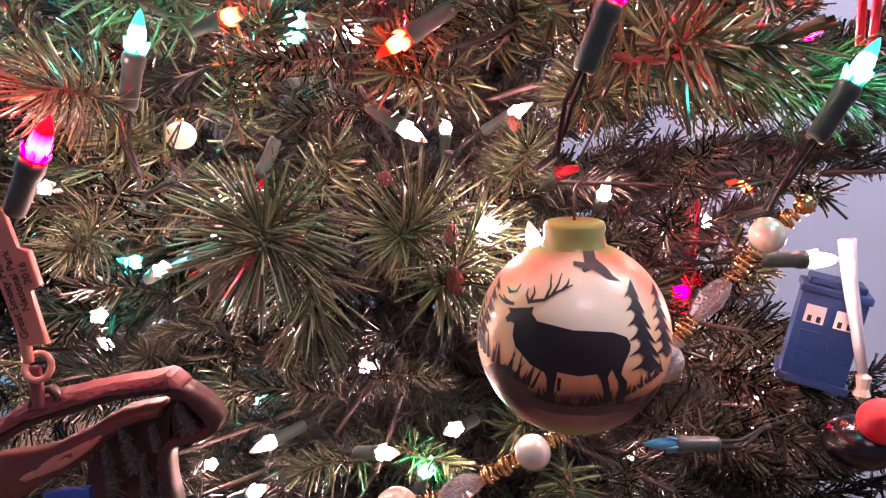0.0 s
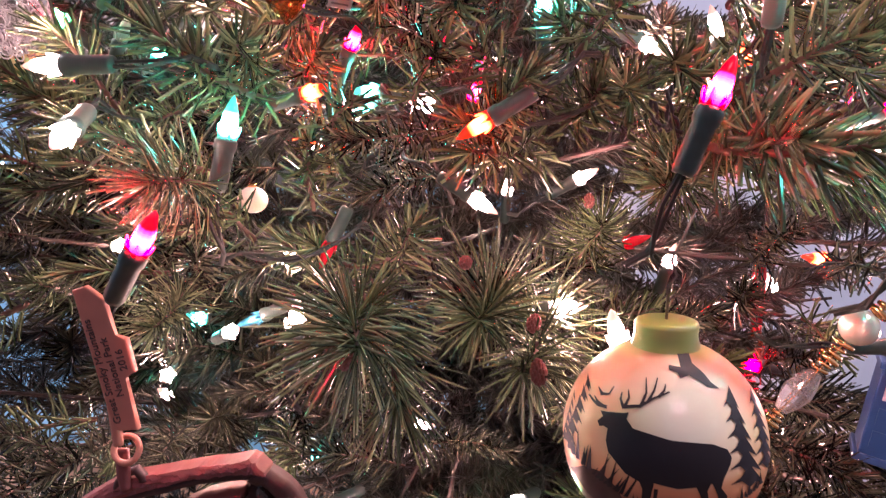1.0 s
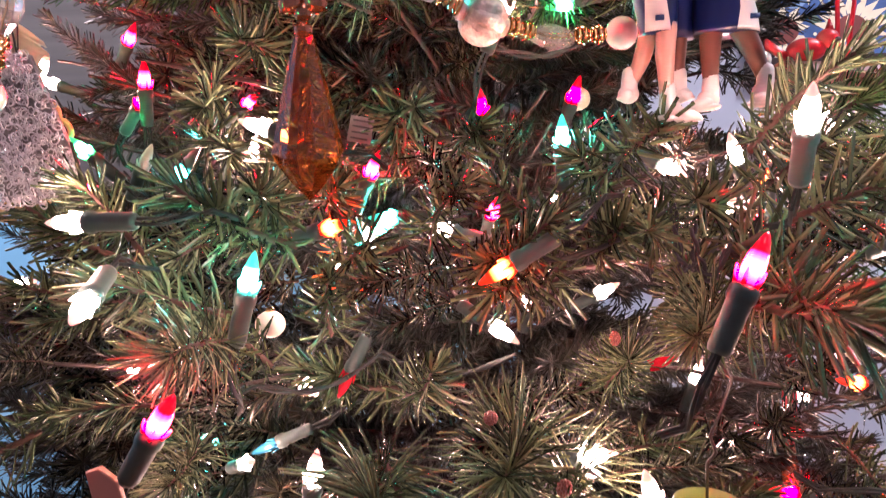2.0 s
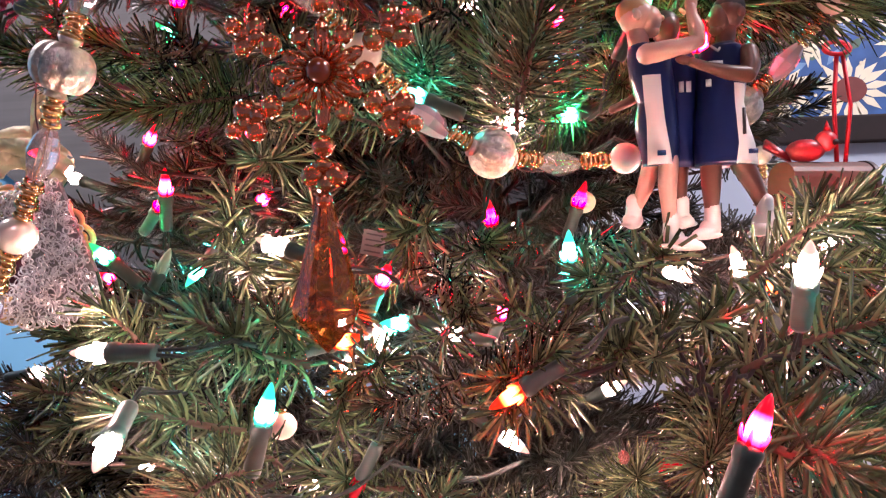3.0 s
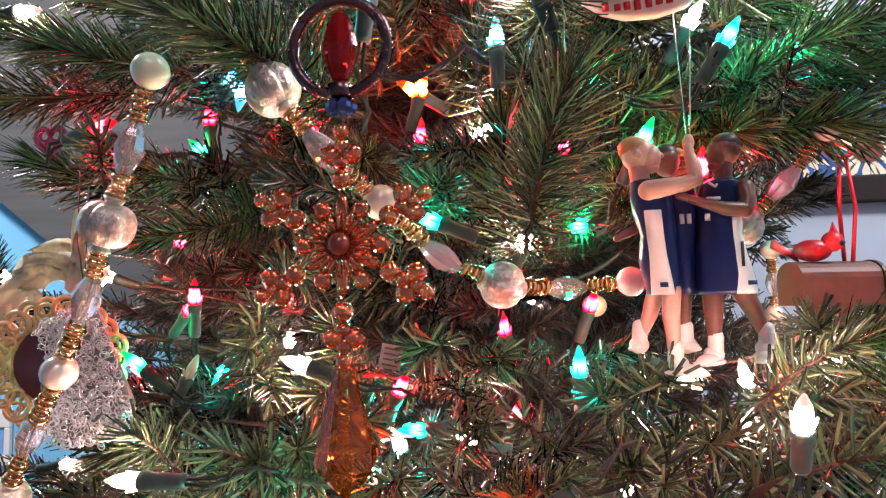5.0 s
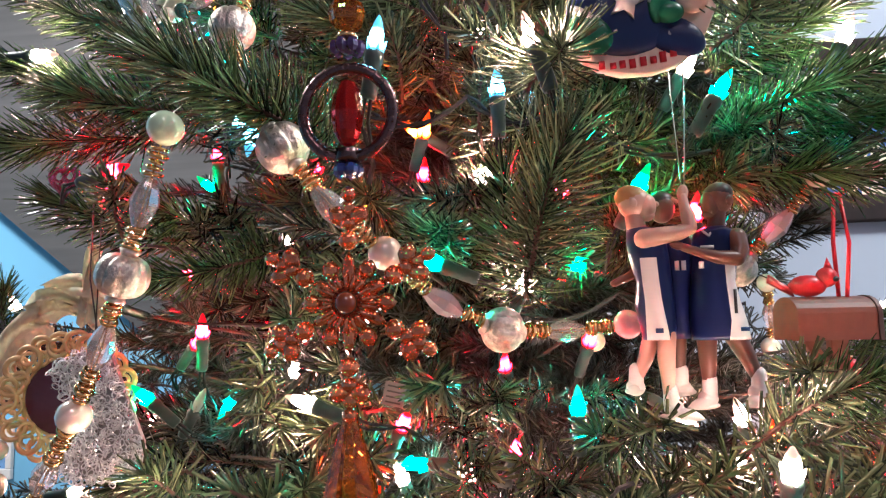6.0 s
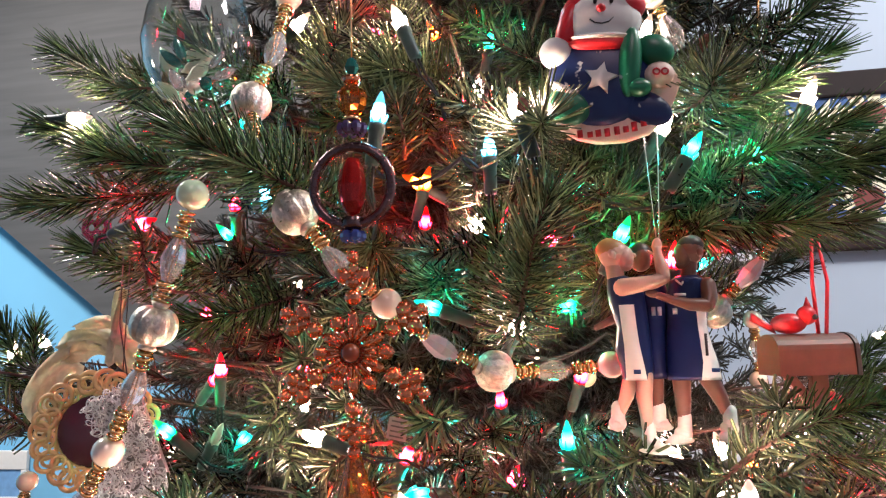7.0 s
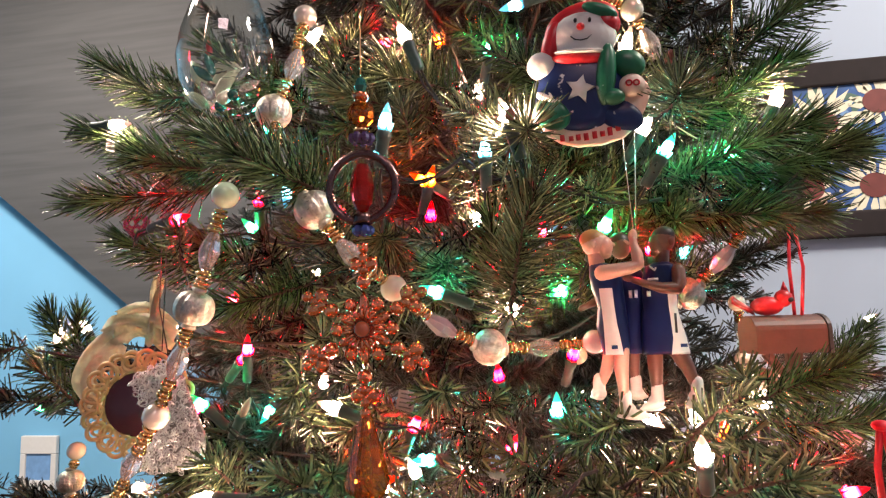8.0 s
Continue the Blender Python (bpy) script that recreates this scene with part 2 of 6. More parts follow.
def twig_data(seed, count, length, needle, fat, bend, stem=0.0016, splay=1.0, flat=0.6, blunt=0.45, levels=3):
    """Vertices and faces of a needled twig along z, base at the origin."""
    rng = np.random.default_rng(seed)
    s = np.sort(rng.random(count)) ** 0.85
    az = np.arange(count) * 2.39996 + rng.normal(0, 0.35, count)
    tilt = np.radians((68 - 40 * s ** 1.6 + rng.normal(0, 9, count)) * splay)
    ln = needle * (0.8 + 0.4 * rng.random(count)) * (1 - 0.25 * s ** 4)
    curve = lambda q: np.stack([0.010 * np.sin(2.2 * q + seed), 0.010 * np.cos(1.7 * q + seed) - 0.01 * math.cos(seed), q * length], -1)
    base = curve(s)
    out = np.stack([np.cos(az), np.sin(az), np.zeros(count)], -1)
    up = np.array([0, 0, 1.0])
    d = out * np.sin(tilt)[:, None] + up * np.cos(tilt)[:, None]
    side = np.cross(d, rng.normal(0, 1, (count, 3)))
    side /= np.linalg.norm(side, axis=1)[:, None]
    third = np.cross(d, side)
    sag = (rng.random(count) * bend)[:, None] * ln[:, None]
    mids = [base, base + d * ln[:, None] * 0.55 + sag * 0.3 * up, base + d * ln[:, None] + sag * up]
    wide = [fat * 0.8, fat, fat * blunt]
    if levels == 2:
        mids, wide = [mids[0], mids[2]], [fat, fat * blunt]
    verts = []
    for c, w in zip(mids, wide):
        for k in range(3):
            a = 2 * math.pi * k / 3
            verts.append(c + w * (side * math.cos(a) + third * math.sin(a) * flat))
    verts = np.stack(verts, 1).reshape(-1, 3)
    quads = []
    for lv in range(levels - 1):
        for k in range(3):
            q = (k + 1) % 3
            quads.append([lv * 3 + k, lv * 3 + q, lv * 3 + 3 + q, lv * 3 + 3 + k])
    quads = np.array(quads)
    faces = (np.arange(count)[:, None, None] * 3 * levels + quads[None]).reshape(-1, 4)
    mats = np.zeros(len(faces), int)
    n, seg = 7, 5
    ang = np.arange(seg) * 2 * math.pi / seg
    ring = np.concatenate([curve(np.array([q / (n - 1)])) + stem * (1.3 - 0.6 * q / (n - 1)) * np.stack([np.cos(ang), np.sin(ang), 0 * ang], -1) for q in range(n)])
    o = len(verts)
    sf = [[o + i * seg + k, o + i * seg + (k + 1) % seg, o + (i + 1) * seg + (k + 1) % seg, o + (i + 1) * seg + k] for i in range(n - 1) for k in range(seg)]
    return np.concatenate([verts, ring]), np.concatenate([faces, np.array(sf)]), np.concatenate([mats, np.ones(len(sf), int)])


def from_data(name, v, f, m, mats):
    me = bpy.data.meshes.new(name)
    me.vertices.add(len(v))
    me.vertices.foreach_set("co", np.ascontiguousarray(v, dtype=np.float32).ravel())
    me.loops.add(f.size)
    me.loops.foreach_set("vertex_index", f.astype(np.int32).ravel())
    me.polygons.add(len(f))
    me.polygons.foreach_set("loop_start", np.arange(0, f.size, 4, dtype=np.int32))
    me.polygons.foreach_set("loop_total", np.full(len(f), 4, dtype=np.int32))
    for one in mats:
        me.materials.append(one)
    me.polygons.foreach_set("material_index", m.astype(np.int32))
    me.polygons.foreach_set("use_smooth", np.ones(len(f), dtype=bool))
    me.update(calc_edges=True)
    return me


FINE = [from_data("sprig", *twig_data(k + 1, 360, 0.10, 0.029, 0.00070, 0.25), (NEEDLE, BARK)) for k in range(4)]
SHORT = [from_data("sprig", *twig_data(k + 11, 210, 0.055, 0.030, 0.00066, 0.25, splay=1.12, flat=0.5, blunt=0.7), (NEEDLE_NEAR, BARK)) for k in range(4)]
FAN = [from_data("sprig", *twig_data(k + 91, 270, 0.085, 0.034, 0.00072, 0.2, splay=0.98, flat=0.5, blunt=0.6), (NEEDLE_NEAR, BARK)) for k in range(2)]
CHUNK = [from_data("sprig", *twig_data(k + 71, 84, 0.062, 0.0215, 0.00118, 0.2, splay=1.12, flat=0.28, blunt=0.9), (NEEDLE_NEAR, BARK)) for k in range(4)]
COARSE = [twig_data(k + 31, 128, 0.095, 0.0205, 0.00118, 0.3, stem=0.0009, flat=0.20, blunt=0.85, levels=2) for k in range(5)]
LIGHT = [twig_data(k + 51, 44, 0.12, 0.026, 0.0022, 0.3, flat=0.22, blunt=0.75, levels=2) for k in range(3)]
COARSE_ME = [from_data("sprig", *c, (NEEDLE_IN_SHADED, BARK)) for c in COARSE]


def sprig(p, d, meshes=FINE, k=0, size=1.0, long=0.10, spin=0.0):
    """A sprig whose tip stands at p and which grows along d."""
    d = Vector(d).normalized()
    ob = new("sprig", meshes[k % len(meshes)])
    ob.matrix_world = Matrix.Translation(-tree_at) @ aim(Vector(p) - d * long * size, d) @ Matrix.Rotation(spin, 4, "Z") @ Matrix.Scale(size, 4)
    ob.parent = tree
    return ob


bm = bmesh.new()
tube(bm, [(0.004 * math.sin(k * 2.0), 0.004 * math.cos(k * 1.3), k * 0.232) for k in range(11)], 0.022, 10, taper=0.35)
part("trunk", bm, LIMB, tree, "dark brown trunk pole")

# sprigs that stand out at the front and the sides
sprig((-0.018, 0.260, 1.353), (-0.1, -1, -0.12), SHORT, 0, 1.15, 0.055)
sprig((-0.012, 0.285, 1.335), (0.15, -0.7, -0.75), SHORT, 1, 0.95, 0.055)
sprig((0.019, 0.348, 1.370), (0.0, -1, 0.25), SHORT, 2, 1.25, 0.055)
sprig((0.050, 0.327, 1.345), (0.05, -1, -0.1), SHORT, 3, 1.05, 0.055)
sprig((0.083, 0.418, 1.392), (-0.1, -0.75, 0.6), SHORT, 1, 0.8, 0.055)
sprig((0.150, 0.300, 1.440), (0.25, -1, 0.0), CHUNK, 0, 1.20, 0.062)
sprig((0.175, 0.300, 1.420), (0.75, -0.7, -0.15), CHUNK, 1, 1.20, 0.062)
sprig((0.235, 0.350, 1.405), (0.9, -0.3, -0.25), FINE, 2, 1.0)
sprig((0.105, 0.360, 1.425), (-0.35, -0.9, 0.1), SHORT, 2, 0.9, 0.055)
sprig((0.190, 0.350, 1.470), (0.5, -0.8, 0.3), CHUNK, 3, 1.20, 0.062)
sprig((-0.100, 0.290, 1.410), (-0.3, -0.9, -0.1), SHORT, 0, 0.8, 0.055)
sprig((-0.128, 0.334, 1.359), (0.1, -1, 0.0), SHORT, 2, 0.7, 0.055)
sprig((-0.110, 0.330, 1.475), (-0.4, -0.8, 0.3), CHUNK, 1, 1.08, 0.062)
sprig((-0.150, 0.330, 1.425), (-0.6, -0.8, 0.1), CHUNK, 2, 1.08, 0.062)
sprig((-0.107, 0.270, 1.688), (-0.35, -0.85, 0.35), FINE, 0, 1.05)
sprig((-0.150, 0.300, 1.705), (-0.8, -0.5, 0.35), FINE, 1, 0.9)
sprig((-0.323, 0.415, 1.805), (-0.85, -0.3, 0.4), FINE, 2, 1.0)
sprig((-0.328, 0.420, 1.735), (-0.95, -0.3, 0.15), FINE, 3, 1.05)
sprig((-0.308, 0.385, 1.695), (-0.9, -0.4, 0.05), FINE, 0, 1.0)
sprig((-0.248, 0.370, 1.715), (-0.7, -0.6, 0.1), FINE, 1, 1.0)
sprig((-0.313, 0.435, 1.650), (-0.9, -0.3, 0.25), FINE, 2, 1.0)
sprig((-0.240, 0.420, 1.640), (-0.6, -0.6, 0.15), FINE, 3, 1.0)
sprig((-0.190, 0.385, 1.605), (-0.5, -0.8, -0.1), FINE, 0, 0.9)
sprig((-0.200, 0.400, 1.810), (-0.6, -0.5, 0.5), FINE, 1, 0.9)
sprig((0.043, 0.322, 1.695), (0.05, -1, 0.1), SHORT, 1, 1.0, 0.055)
sprig((0.138, 0.338, 1.725), (0.1, -1, 0.3), SHORT, 2, 0.95, 0.055)
sprig((0.285, 0.460, 1.815), (0.85, -0.1, 0.5), FINE, 3, 1.1)
sprig((0.235, 0.440, 1.775), (0.8, -0.3, 0.45), FINE, 0, 1.0)
sprig((0.272, 0.440, 1.700), (0.95, -0.25, 0.15), FINE, 1, 1.1)
sprig((0.278, 0.450, 1.680), (0.95, -0.2, 0.0), FINE, 2, 1.1)
sprig((0.240, 0.410, 1.690), (0.8, -0.5, 0.1), FINE, 3, 1.0)
sprig((0.210, 0.420, 1.660), (0.7, -0.6, -0.05), FINE, 0, 1.0)
sprig((0.262, 0.470, 1.655), (0.9, -0.2, -0.1), FINE, 1, 1.0)
sprig((0.066, 0.340, 1.648), (0.42, -0.60, 0.75), FAN, 0, 1.0, 0.085)
sprig((0.048, 0.360, 1.622), (0.15, -0.75, 0.6), FAN, 1, 0.85, 0.085)
sprig((0.020, 0.385, 1.640), (-0.10, -0.6, 0.75), FINE, 3, 0.9)
sprig((0.245, 0.400, 1.525), (0.6, -0.7, 0.25), FINE, 3, 1.0)
sprig((0.290, 0.430, 1.515), (0.85, -0.4, 0.2), FINE, 0, 1.0)
sprig((0.190, 0.390, 1.490), (0.3, -0.9, 0.15), CHUNK, 1, 1.20, 0.062)
sprig((0.170, 0.335, 1.515), (0.4, -0.9, 0.35), CHUNK, 2, 0.96, 0.062)
sprig((0.095, 0.385, 1.500), (0.1, -0.9, 0.3), CHUNK, 3, 1.08, 0.062)
sprig((0.130, 0.400, 1.480), (-0.2, -0.9, 0.1), CHUNK, 0, 1.08, 0.062)
sprig((-0.470, 0.545, 1.605), (-0.45, -0.2, 0.85), FINE, 1, 0.9)
sprig((-0.420, 0.540, 1.600), (0.2, -0.2, 0.9), FINE, 2, 0.8)
sprig((-0.500, 0.560, 1.540), (-0.8, -0.3, 0.3), FINE, 3, 1.0)
sprig((-0.400, 0.520, 1.530), (-0.5, -0.6, 0.4), FINE, 0, 1.0)
sprig((0.480, 0.960, 1.565), (0.7, -0.3, 0.6), FINE, 1, 1.0)
sprig((0.420, 0.800, 1.530), (0.8, -0.4, 0.3), FINE, 2, 1.0)
sprig((-0.180, 0.350, 1.480), (-0.3, -0.8, 0.5), CHUNK, 3, 0.96, 0.062)
sprig((-0.100, 0.360, 1.480), (0.3, -0.8, 0.35), CHUNK, 0, 1.08, 0.062)
sprig((-0.240, 0.400, 1.470), (-0.5, -0.7, 0.4), CHUNK, 1, 1.20, 0.062)
sprig((0.010, 0.400, 1.470), (0.3, -0.8, 0.2), CHUNK, 2, 0.96, 0.062)
sprig((0.060, 0.420, 1.490), (-0.5, -0.7, 0.25), CHUNK, 3, 0.96, 0.062)
sprig((-0.060, 0.420, 1.490), (0.6, -0.6, 0.2), CHUNK, 0, 0.96, 0.062)

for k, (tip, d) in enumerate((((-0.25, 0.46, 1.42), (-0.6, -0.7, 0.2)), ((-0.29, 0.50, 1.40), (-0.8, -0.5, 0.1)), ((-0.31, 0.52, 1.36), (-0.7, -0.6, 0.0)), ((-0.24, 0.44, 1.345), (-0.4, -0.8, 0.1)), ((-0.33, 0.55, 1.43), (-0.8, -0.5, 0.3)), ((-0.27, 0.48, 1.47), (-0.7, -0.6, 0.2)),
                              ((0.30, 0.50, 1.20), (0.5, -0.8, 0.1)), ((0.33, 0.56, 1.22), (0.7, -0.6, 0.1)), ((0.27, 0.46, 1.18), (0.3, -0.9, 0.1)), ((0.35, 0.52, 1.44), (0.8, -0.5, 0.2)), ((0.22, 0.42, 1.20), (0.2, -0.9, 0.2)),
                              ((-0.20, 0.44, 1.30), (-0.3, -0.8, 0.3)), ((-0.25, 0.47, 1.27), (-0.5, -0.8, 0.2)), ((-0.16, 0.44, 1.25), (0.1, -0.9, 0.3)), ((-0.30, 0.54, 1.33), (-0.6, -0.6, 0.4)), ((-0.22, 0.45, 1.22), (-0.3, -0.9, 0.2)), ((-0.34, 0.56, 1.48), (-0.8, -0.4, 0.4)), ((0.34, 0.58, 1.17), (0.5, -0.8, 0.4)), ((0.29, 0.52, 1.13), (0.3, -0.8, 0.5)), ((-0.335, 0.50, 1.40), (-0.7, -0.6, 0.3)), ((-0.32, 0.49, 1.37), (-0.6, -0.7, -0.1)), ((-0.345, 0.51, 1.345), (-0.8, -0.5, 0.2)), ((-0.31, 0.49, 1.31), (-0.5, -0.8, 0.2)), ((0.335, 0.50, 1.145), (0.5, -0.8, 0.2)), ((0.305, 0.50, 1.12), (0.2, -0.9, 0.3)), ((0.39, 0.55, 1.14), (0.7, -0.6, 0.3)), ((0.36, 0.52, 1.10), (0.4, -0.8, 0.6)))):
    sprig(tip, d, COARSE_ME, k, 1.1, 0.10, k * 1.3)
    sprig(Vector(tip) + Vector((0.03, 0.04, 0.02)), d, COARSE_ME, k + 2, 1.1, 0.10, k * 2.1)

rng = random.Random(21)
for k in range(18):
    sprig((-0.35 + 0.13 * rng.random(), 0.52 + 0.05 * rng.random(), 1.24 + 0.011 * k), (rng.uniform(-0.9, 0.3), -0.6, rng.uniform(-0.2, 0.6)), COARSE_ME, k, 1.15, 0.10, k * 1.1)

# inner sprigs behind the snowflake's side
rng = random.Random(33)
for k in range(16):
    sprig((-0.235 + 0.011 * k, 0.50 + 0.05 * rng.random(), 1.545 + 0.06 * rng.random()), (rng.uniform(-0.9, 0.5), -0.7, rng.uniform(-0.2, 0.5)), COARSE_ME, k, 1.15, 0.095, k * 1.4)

# what hangs at the front stays free of the sprigs of the fill: place, reach, clear radius
FREE = [((0.097, 0.29, 1.33), 0.050), ((-0.035, 0.27, 1.66), 0.030), ((-0.035, 0.275, 1.575), 0.045), ((-0.035, 0.275, 1.50), 0.022), ((0.10, 0.38, 1.61), 0.035), ((0.10, 0.38, 1.54), 0.035),
        ((0.13, 0.39, 1.57), 0.04), ((0.085, 0.345, 1.72), 0.05), ((0.26, 0.59, 1.56), 0.05), ((-0.16, 0.352, 1.77), 0.04), ((-0.30, 0.456, 1.52), 0.045), ((-0.205, 0.364, 1.51), 0.035),
        ((-0.31, 0.468, 1.67), 0.015), ((0.31, 0.50, 1.25), 0.062), ((-0.105, 0.27, 1.36), 0.03), ((0.256, 0.36, 1.245), 0.04)]
BULBS = []


def gap(p):
    """The thin place low at the tree's side, through which the wall shows."""
    d = p.y - 0.044
    return p.y > 0.40 and p.x - 0.056 > 0.47 * d and 1.405 - 0.40 * d < p.z < 1.405 - 0.10 * d


def blocked(p):
    if gap(p):
        return True
    if p.z > 1.52 and p.x > (0.235 if p.z > 1.64 else 0.27) + 0.25 * max(0.0, p.y - 0.45) and p.y < 1.1:
        return True
    if p.y < 0.335 + 0.10 * max(0.0, p.z - 1.6) or p.z > 1.95:
        return p.y < 0.335
    if p.z > 1.57 and p.x < -0.29 - 0.35 * max(0.0, p.y - 0.42):
        return True
    for (x, y, z), r in FREE:
        if p.y < y + 0.045 and math.hypot(p.x - x, p.z - z) < r + 0.022:
            return True
    for x, y, z, clear in BULBS:
        if p.y < y + 0.004 and math.hypot(p.x - x, p.z - z) < clear:
            return True
    return False


def reach(z):
    return 0.43 + 0.62 * (1.62 - max(z, 1.35)) + 0.22 * max(0.0, 1.35 - z)


# ---- light strings ----
strings = empty("light_string", 0.0, 0.45, 1.3, "dark green string of small coloured lights wound round the tree", "string lights")
strings_at = Vector((0.0, 0.45, 1.3))
bm = bmesh.new()
lathe(bm, [(0.0, 0.0), (0.0036, 0.0), (0.0042, 0.002), (0.0043, 0.018), (0.0050, 0.0195), (0.0050, 0.023), (0.0042, 0.0245)], 12)
SOCKET_ME = bpy.data.meshes.new("socket")
bm.to_mesh(SOCKET_ME)
bm.free()
SOCKET_ME.materials.append(SOCKET)
for f in SOCKET_ME.polygons:
    f.use_smooth = True
BULB_ME = {}
for key, m in GLOW.items():
    bm = bmesh.new()
    lathe(bm, [(0.0030, 0.0), (0.0034, 0.003), (0.0037, 0.007), (0.0034, 0.011), (0.0024, 0.0155), (0.0011, 0.019), (0, 0.0205)], 10)
    for k in range(5):
        a = 2 * math.pi * k / 5
        tube(bm, [(0.0034 * math.cos(a), 0.0034 * math.sin(a), 0.001), (0.0046 * math.cos(a), 0.0046 * math.sin(a), 0.005), (0.0051 * math.cos(a), 0.0051 * math.sin(a), 0.0072)], 0.0010, 5, taper=0.3)
    me = bpy.data.meshes.new("bulb")
    bm.to_mesh(me)
    bm.free()
    me.materials.append(m)
    for f in me.polygons:
        f.use_smooth = True
    BULB_ME[key] = me
bm = bmesh.new()
for off in (-0.0012, 0.0012):
    tube(bm, [(off, 0, 0.001), (off * 1.5, 0.0005, -0.012), (0.004 + off, 0.003, -0.020), (0.010, 0.008 + off, -0.030), (0.012, 0.018 + off, -0.038)], 0.0010, 5)
LEAD_ME = bpy.data.meshes.new("lead")
bm.to_mesh(LEAD_ME)
bm.free()
LEAD_ME.materials.append(CORD)


def light(color, p, d, clear=0.019):
    """A light: its bulb's middle at p, pointing along d, with its socket and lead behind it."""
    p, d = Vector(p), Vector(d).normalized()
    m = aim(p - d * 0.010, d)
    sock = new("socket", SOCKET_ME)
    sock.matrix_world = Matrix.Translation(-strings_at) @ m @ Matrix.Translation((0, 0, -0.023))
    sock.parent = strings
    b = new("bulb", BULB_ME[color])
    b.matrix_world = Matrix.Translation((0, 0, 0.023))
    b.parent = sock
    wire = new("lead", LEAD_ME)
    back = m.to_3x3().inverted() @ Vector((0, 1, 0))
    wire.matrix_world = Matrix.Rotation(math.atan2(back.y, back.x) - math.atan2(0.018, 0.012), 4, "Z")
    wire.parent = sock
    BULBS.append((*p, clear))


light("cyan", (-0.084, 0.338, 1.444), (0.25, 0, 1))
light("orange", (-0.067, 0.418, 1.463), (1, -0.2, 0.25))
light("cyan", (-0.056, 0.507, 1.461), (0.8, -0.2, 0.2))
light("white", (-0.017, 0.484, 1.460), (-1, -0.2, 0.3))
light("orange", (0.023, 0.372, 1.440), (-0.85, 0, -0.5))
light("white", (-0.090, 0.510, 1.430), (0.6, -0.2, -0.8))
light("white", (0.025, 0.449, 1.397), (0.8, -0.2, -0.5))
light("white", (0.098, 0.550, 1.411), (0.9, -0.2, 0.5))
light("white", (0.160, 0.466, 1.503), (-0.3, -0.2, 0.8))
light("orange", (0.185, 0.487, 1.489), (-0.2, -0.2, 1))
light("pink", (0.110, 0.285, 1.451), (0.4, 0, 1))
light("white", (-0.167, 0.335, 1.468), (-1, 0, 0))
light("white", (-0.131, 0.290, 1.435), (0.25, -1, -0.4))
light("cyan", (-0.207, 0.513, 1.499), (-0.6, -0.2, -0.8))
light("white", (-0.106, 0.405, 1.518), (-1, 0, 0.35))
light("white", (-0.064, 0.358, 1.350), (0.2, -0.2, 1))
light("white", (0.069, 0.377, 1.351), (1, 0, 0.15))
light("white", (0.087, 0.341, 1.350), (-0.3, -0.2, 1))
light("blue_unlit", (-0.136, 0.479, 1.315), (-1, -0.2, -0.4))
light("red_unlit", (-0.073, 0.450, 1.366), (-0.45, 0, -0.9))
light("white", (0.265, 0.628, 1.316), (-0.4, -0.2, 0.9))
light("white", (-0.299, 0.656, 1.228), (0.1, -0.2, 1))
light("pink", (-0.090, 0.272, 1.401), (0.5, -0.2, 0.7))
light("ice", (-0.136, 0.398, 1.677), (-0.1, -0.2, -1))
light("green", (-0.217, 0.496, 1.673), (-0.6, -0.2, 0.6))
light("pink", (-0.226, 0.399, 1.665), (1, -0.2, 0.2))
light("cyan", (-0.029, 0.419, 1.601), (-1, -0.2, 0.4))
light("yellow", (-0.048, 0.471, 1.700), (-0.5, -0.2, 0.3))
light("white", (0.005, 0.456, 1.662), (0.8, -0.2, 0.4))
light("pink", (0.054, 0.431, 1.647), (0.2, -0.2, 1))
light("green", (0.102, 0.426, 1.647), (0.3, -0.2, 0.6))
light("pink", (0.135, 0.439, 1.630), (0.1, -0.2, 1))
light("green", (-0.245, 0.461, 1.516), (-0.5, -0.2, 0.5))
light("white_unlit", (-0.210, 0.478, 1.510), (0.5, -0.2, 0.8))
light("pink", (-0.171, 0.563, 1.560), (0.5, -0.2, 0.3))
light("pink", (-0.054, 0.462, 1.499), (0.4, -0.2, 0.8))
light("cyan", (-0.050, 0.472, 1.467), (-1, -0.2, 0))
light("white", (0.138, 0.313, 1.504), (-0.12, -0.55, 0.75))
light("white", (0.163, 0.486, 1.467), (0.3, -0.2, 0.8))
light("white", (-0.346, 0.571, 1.583), (-0.8, -0.2, 0.3))
light("green", (0.062, 0.495, 1.600), (-0.8, -0.2, -0.2))
light("cyan", (0.059, 0.441, 1.513), (0, 0, 1))
light("ice", (-0.037, 0.327, 1.707), (0.15, 0, 1))
light("white", (-0.039, 0.385, 1.791), (-0.4, 0, 1))
light("yellow", (-0.041, 0.533, 1.852), (-0.3, -0.2, 0.6))
light("green", (0.014, 0.492, 1.820), (0.2, -0.2, 0.8))
light("white", (0.038, 0.336, 1.707), (-0.3, 0, 1))
light("ice", (0.018, 0.394, 1.702), (0, 0, 1))
light("white", (0.137, 0.444, 1.724), (0.3, -0.2, 0.5))
light("white", (0.233, 0.448, 1.739), (0.3, -0.2, 0.8))
light("green", (0.194, 0.447, 1.699), (-0.3, -0.2, 0.8))
light("white", (0.124, 0.416, 1.780), (0.2, -0.2, 0.6))
light("cyan", (0.145, 0.401, 1.694), (0.5, 0, 0.8))
light("white", (-0.299, 0.421, 1.755), (1, 0, 0))
light("white", (0.243, 0.599, 1.504), (0.1, -0.2, 1))
light("white", (-0.467, 0.593, 1.589), (-0.5, -0.2, 1))
light("white", (0.083, 0.882, 1.490), (0.3, -0.2, 1))
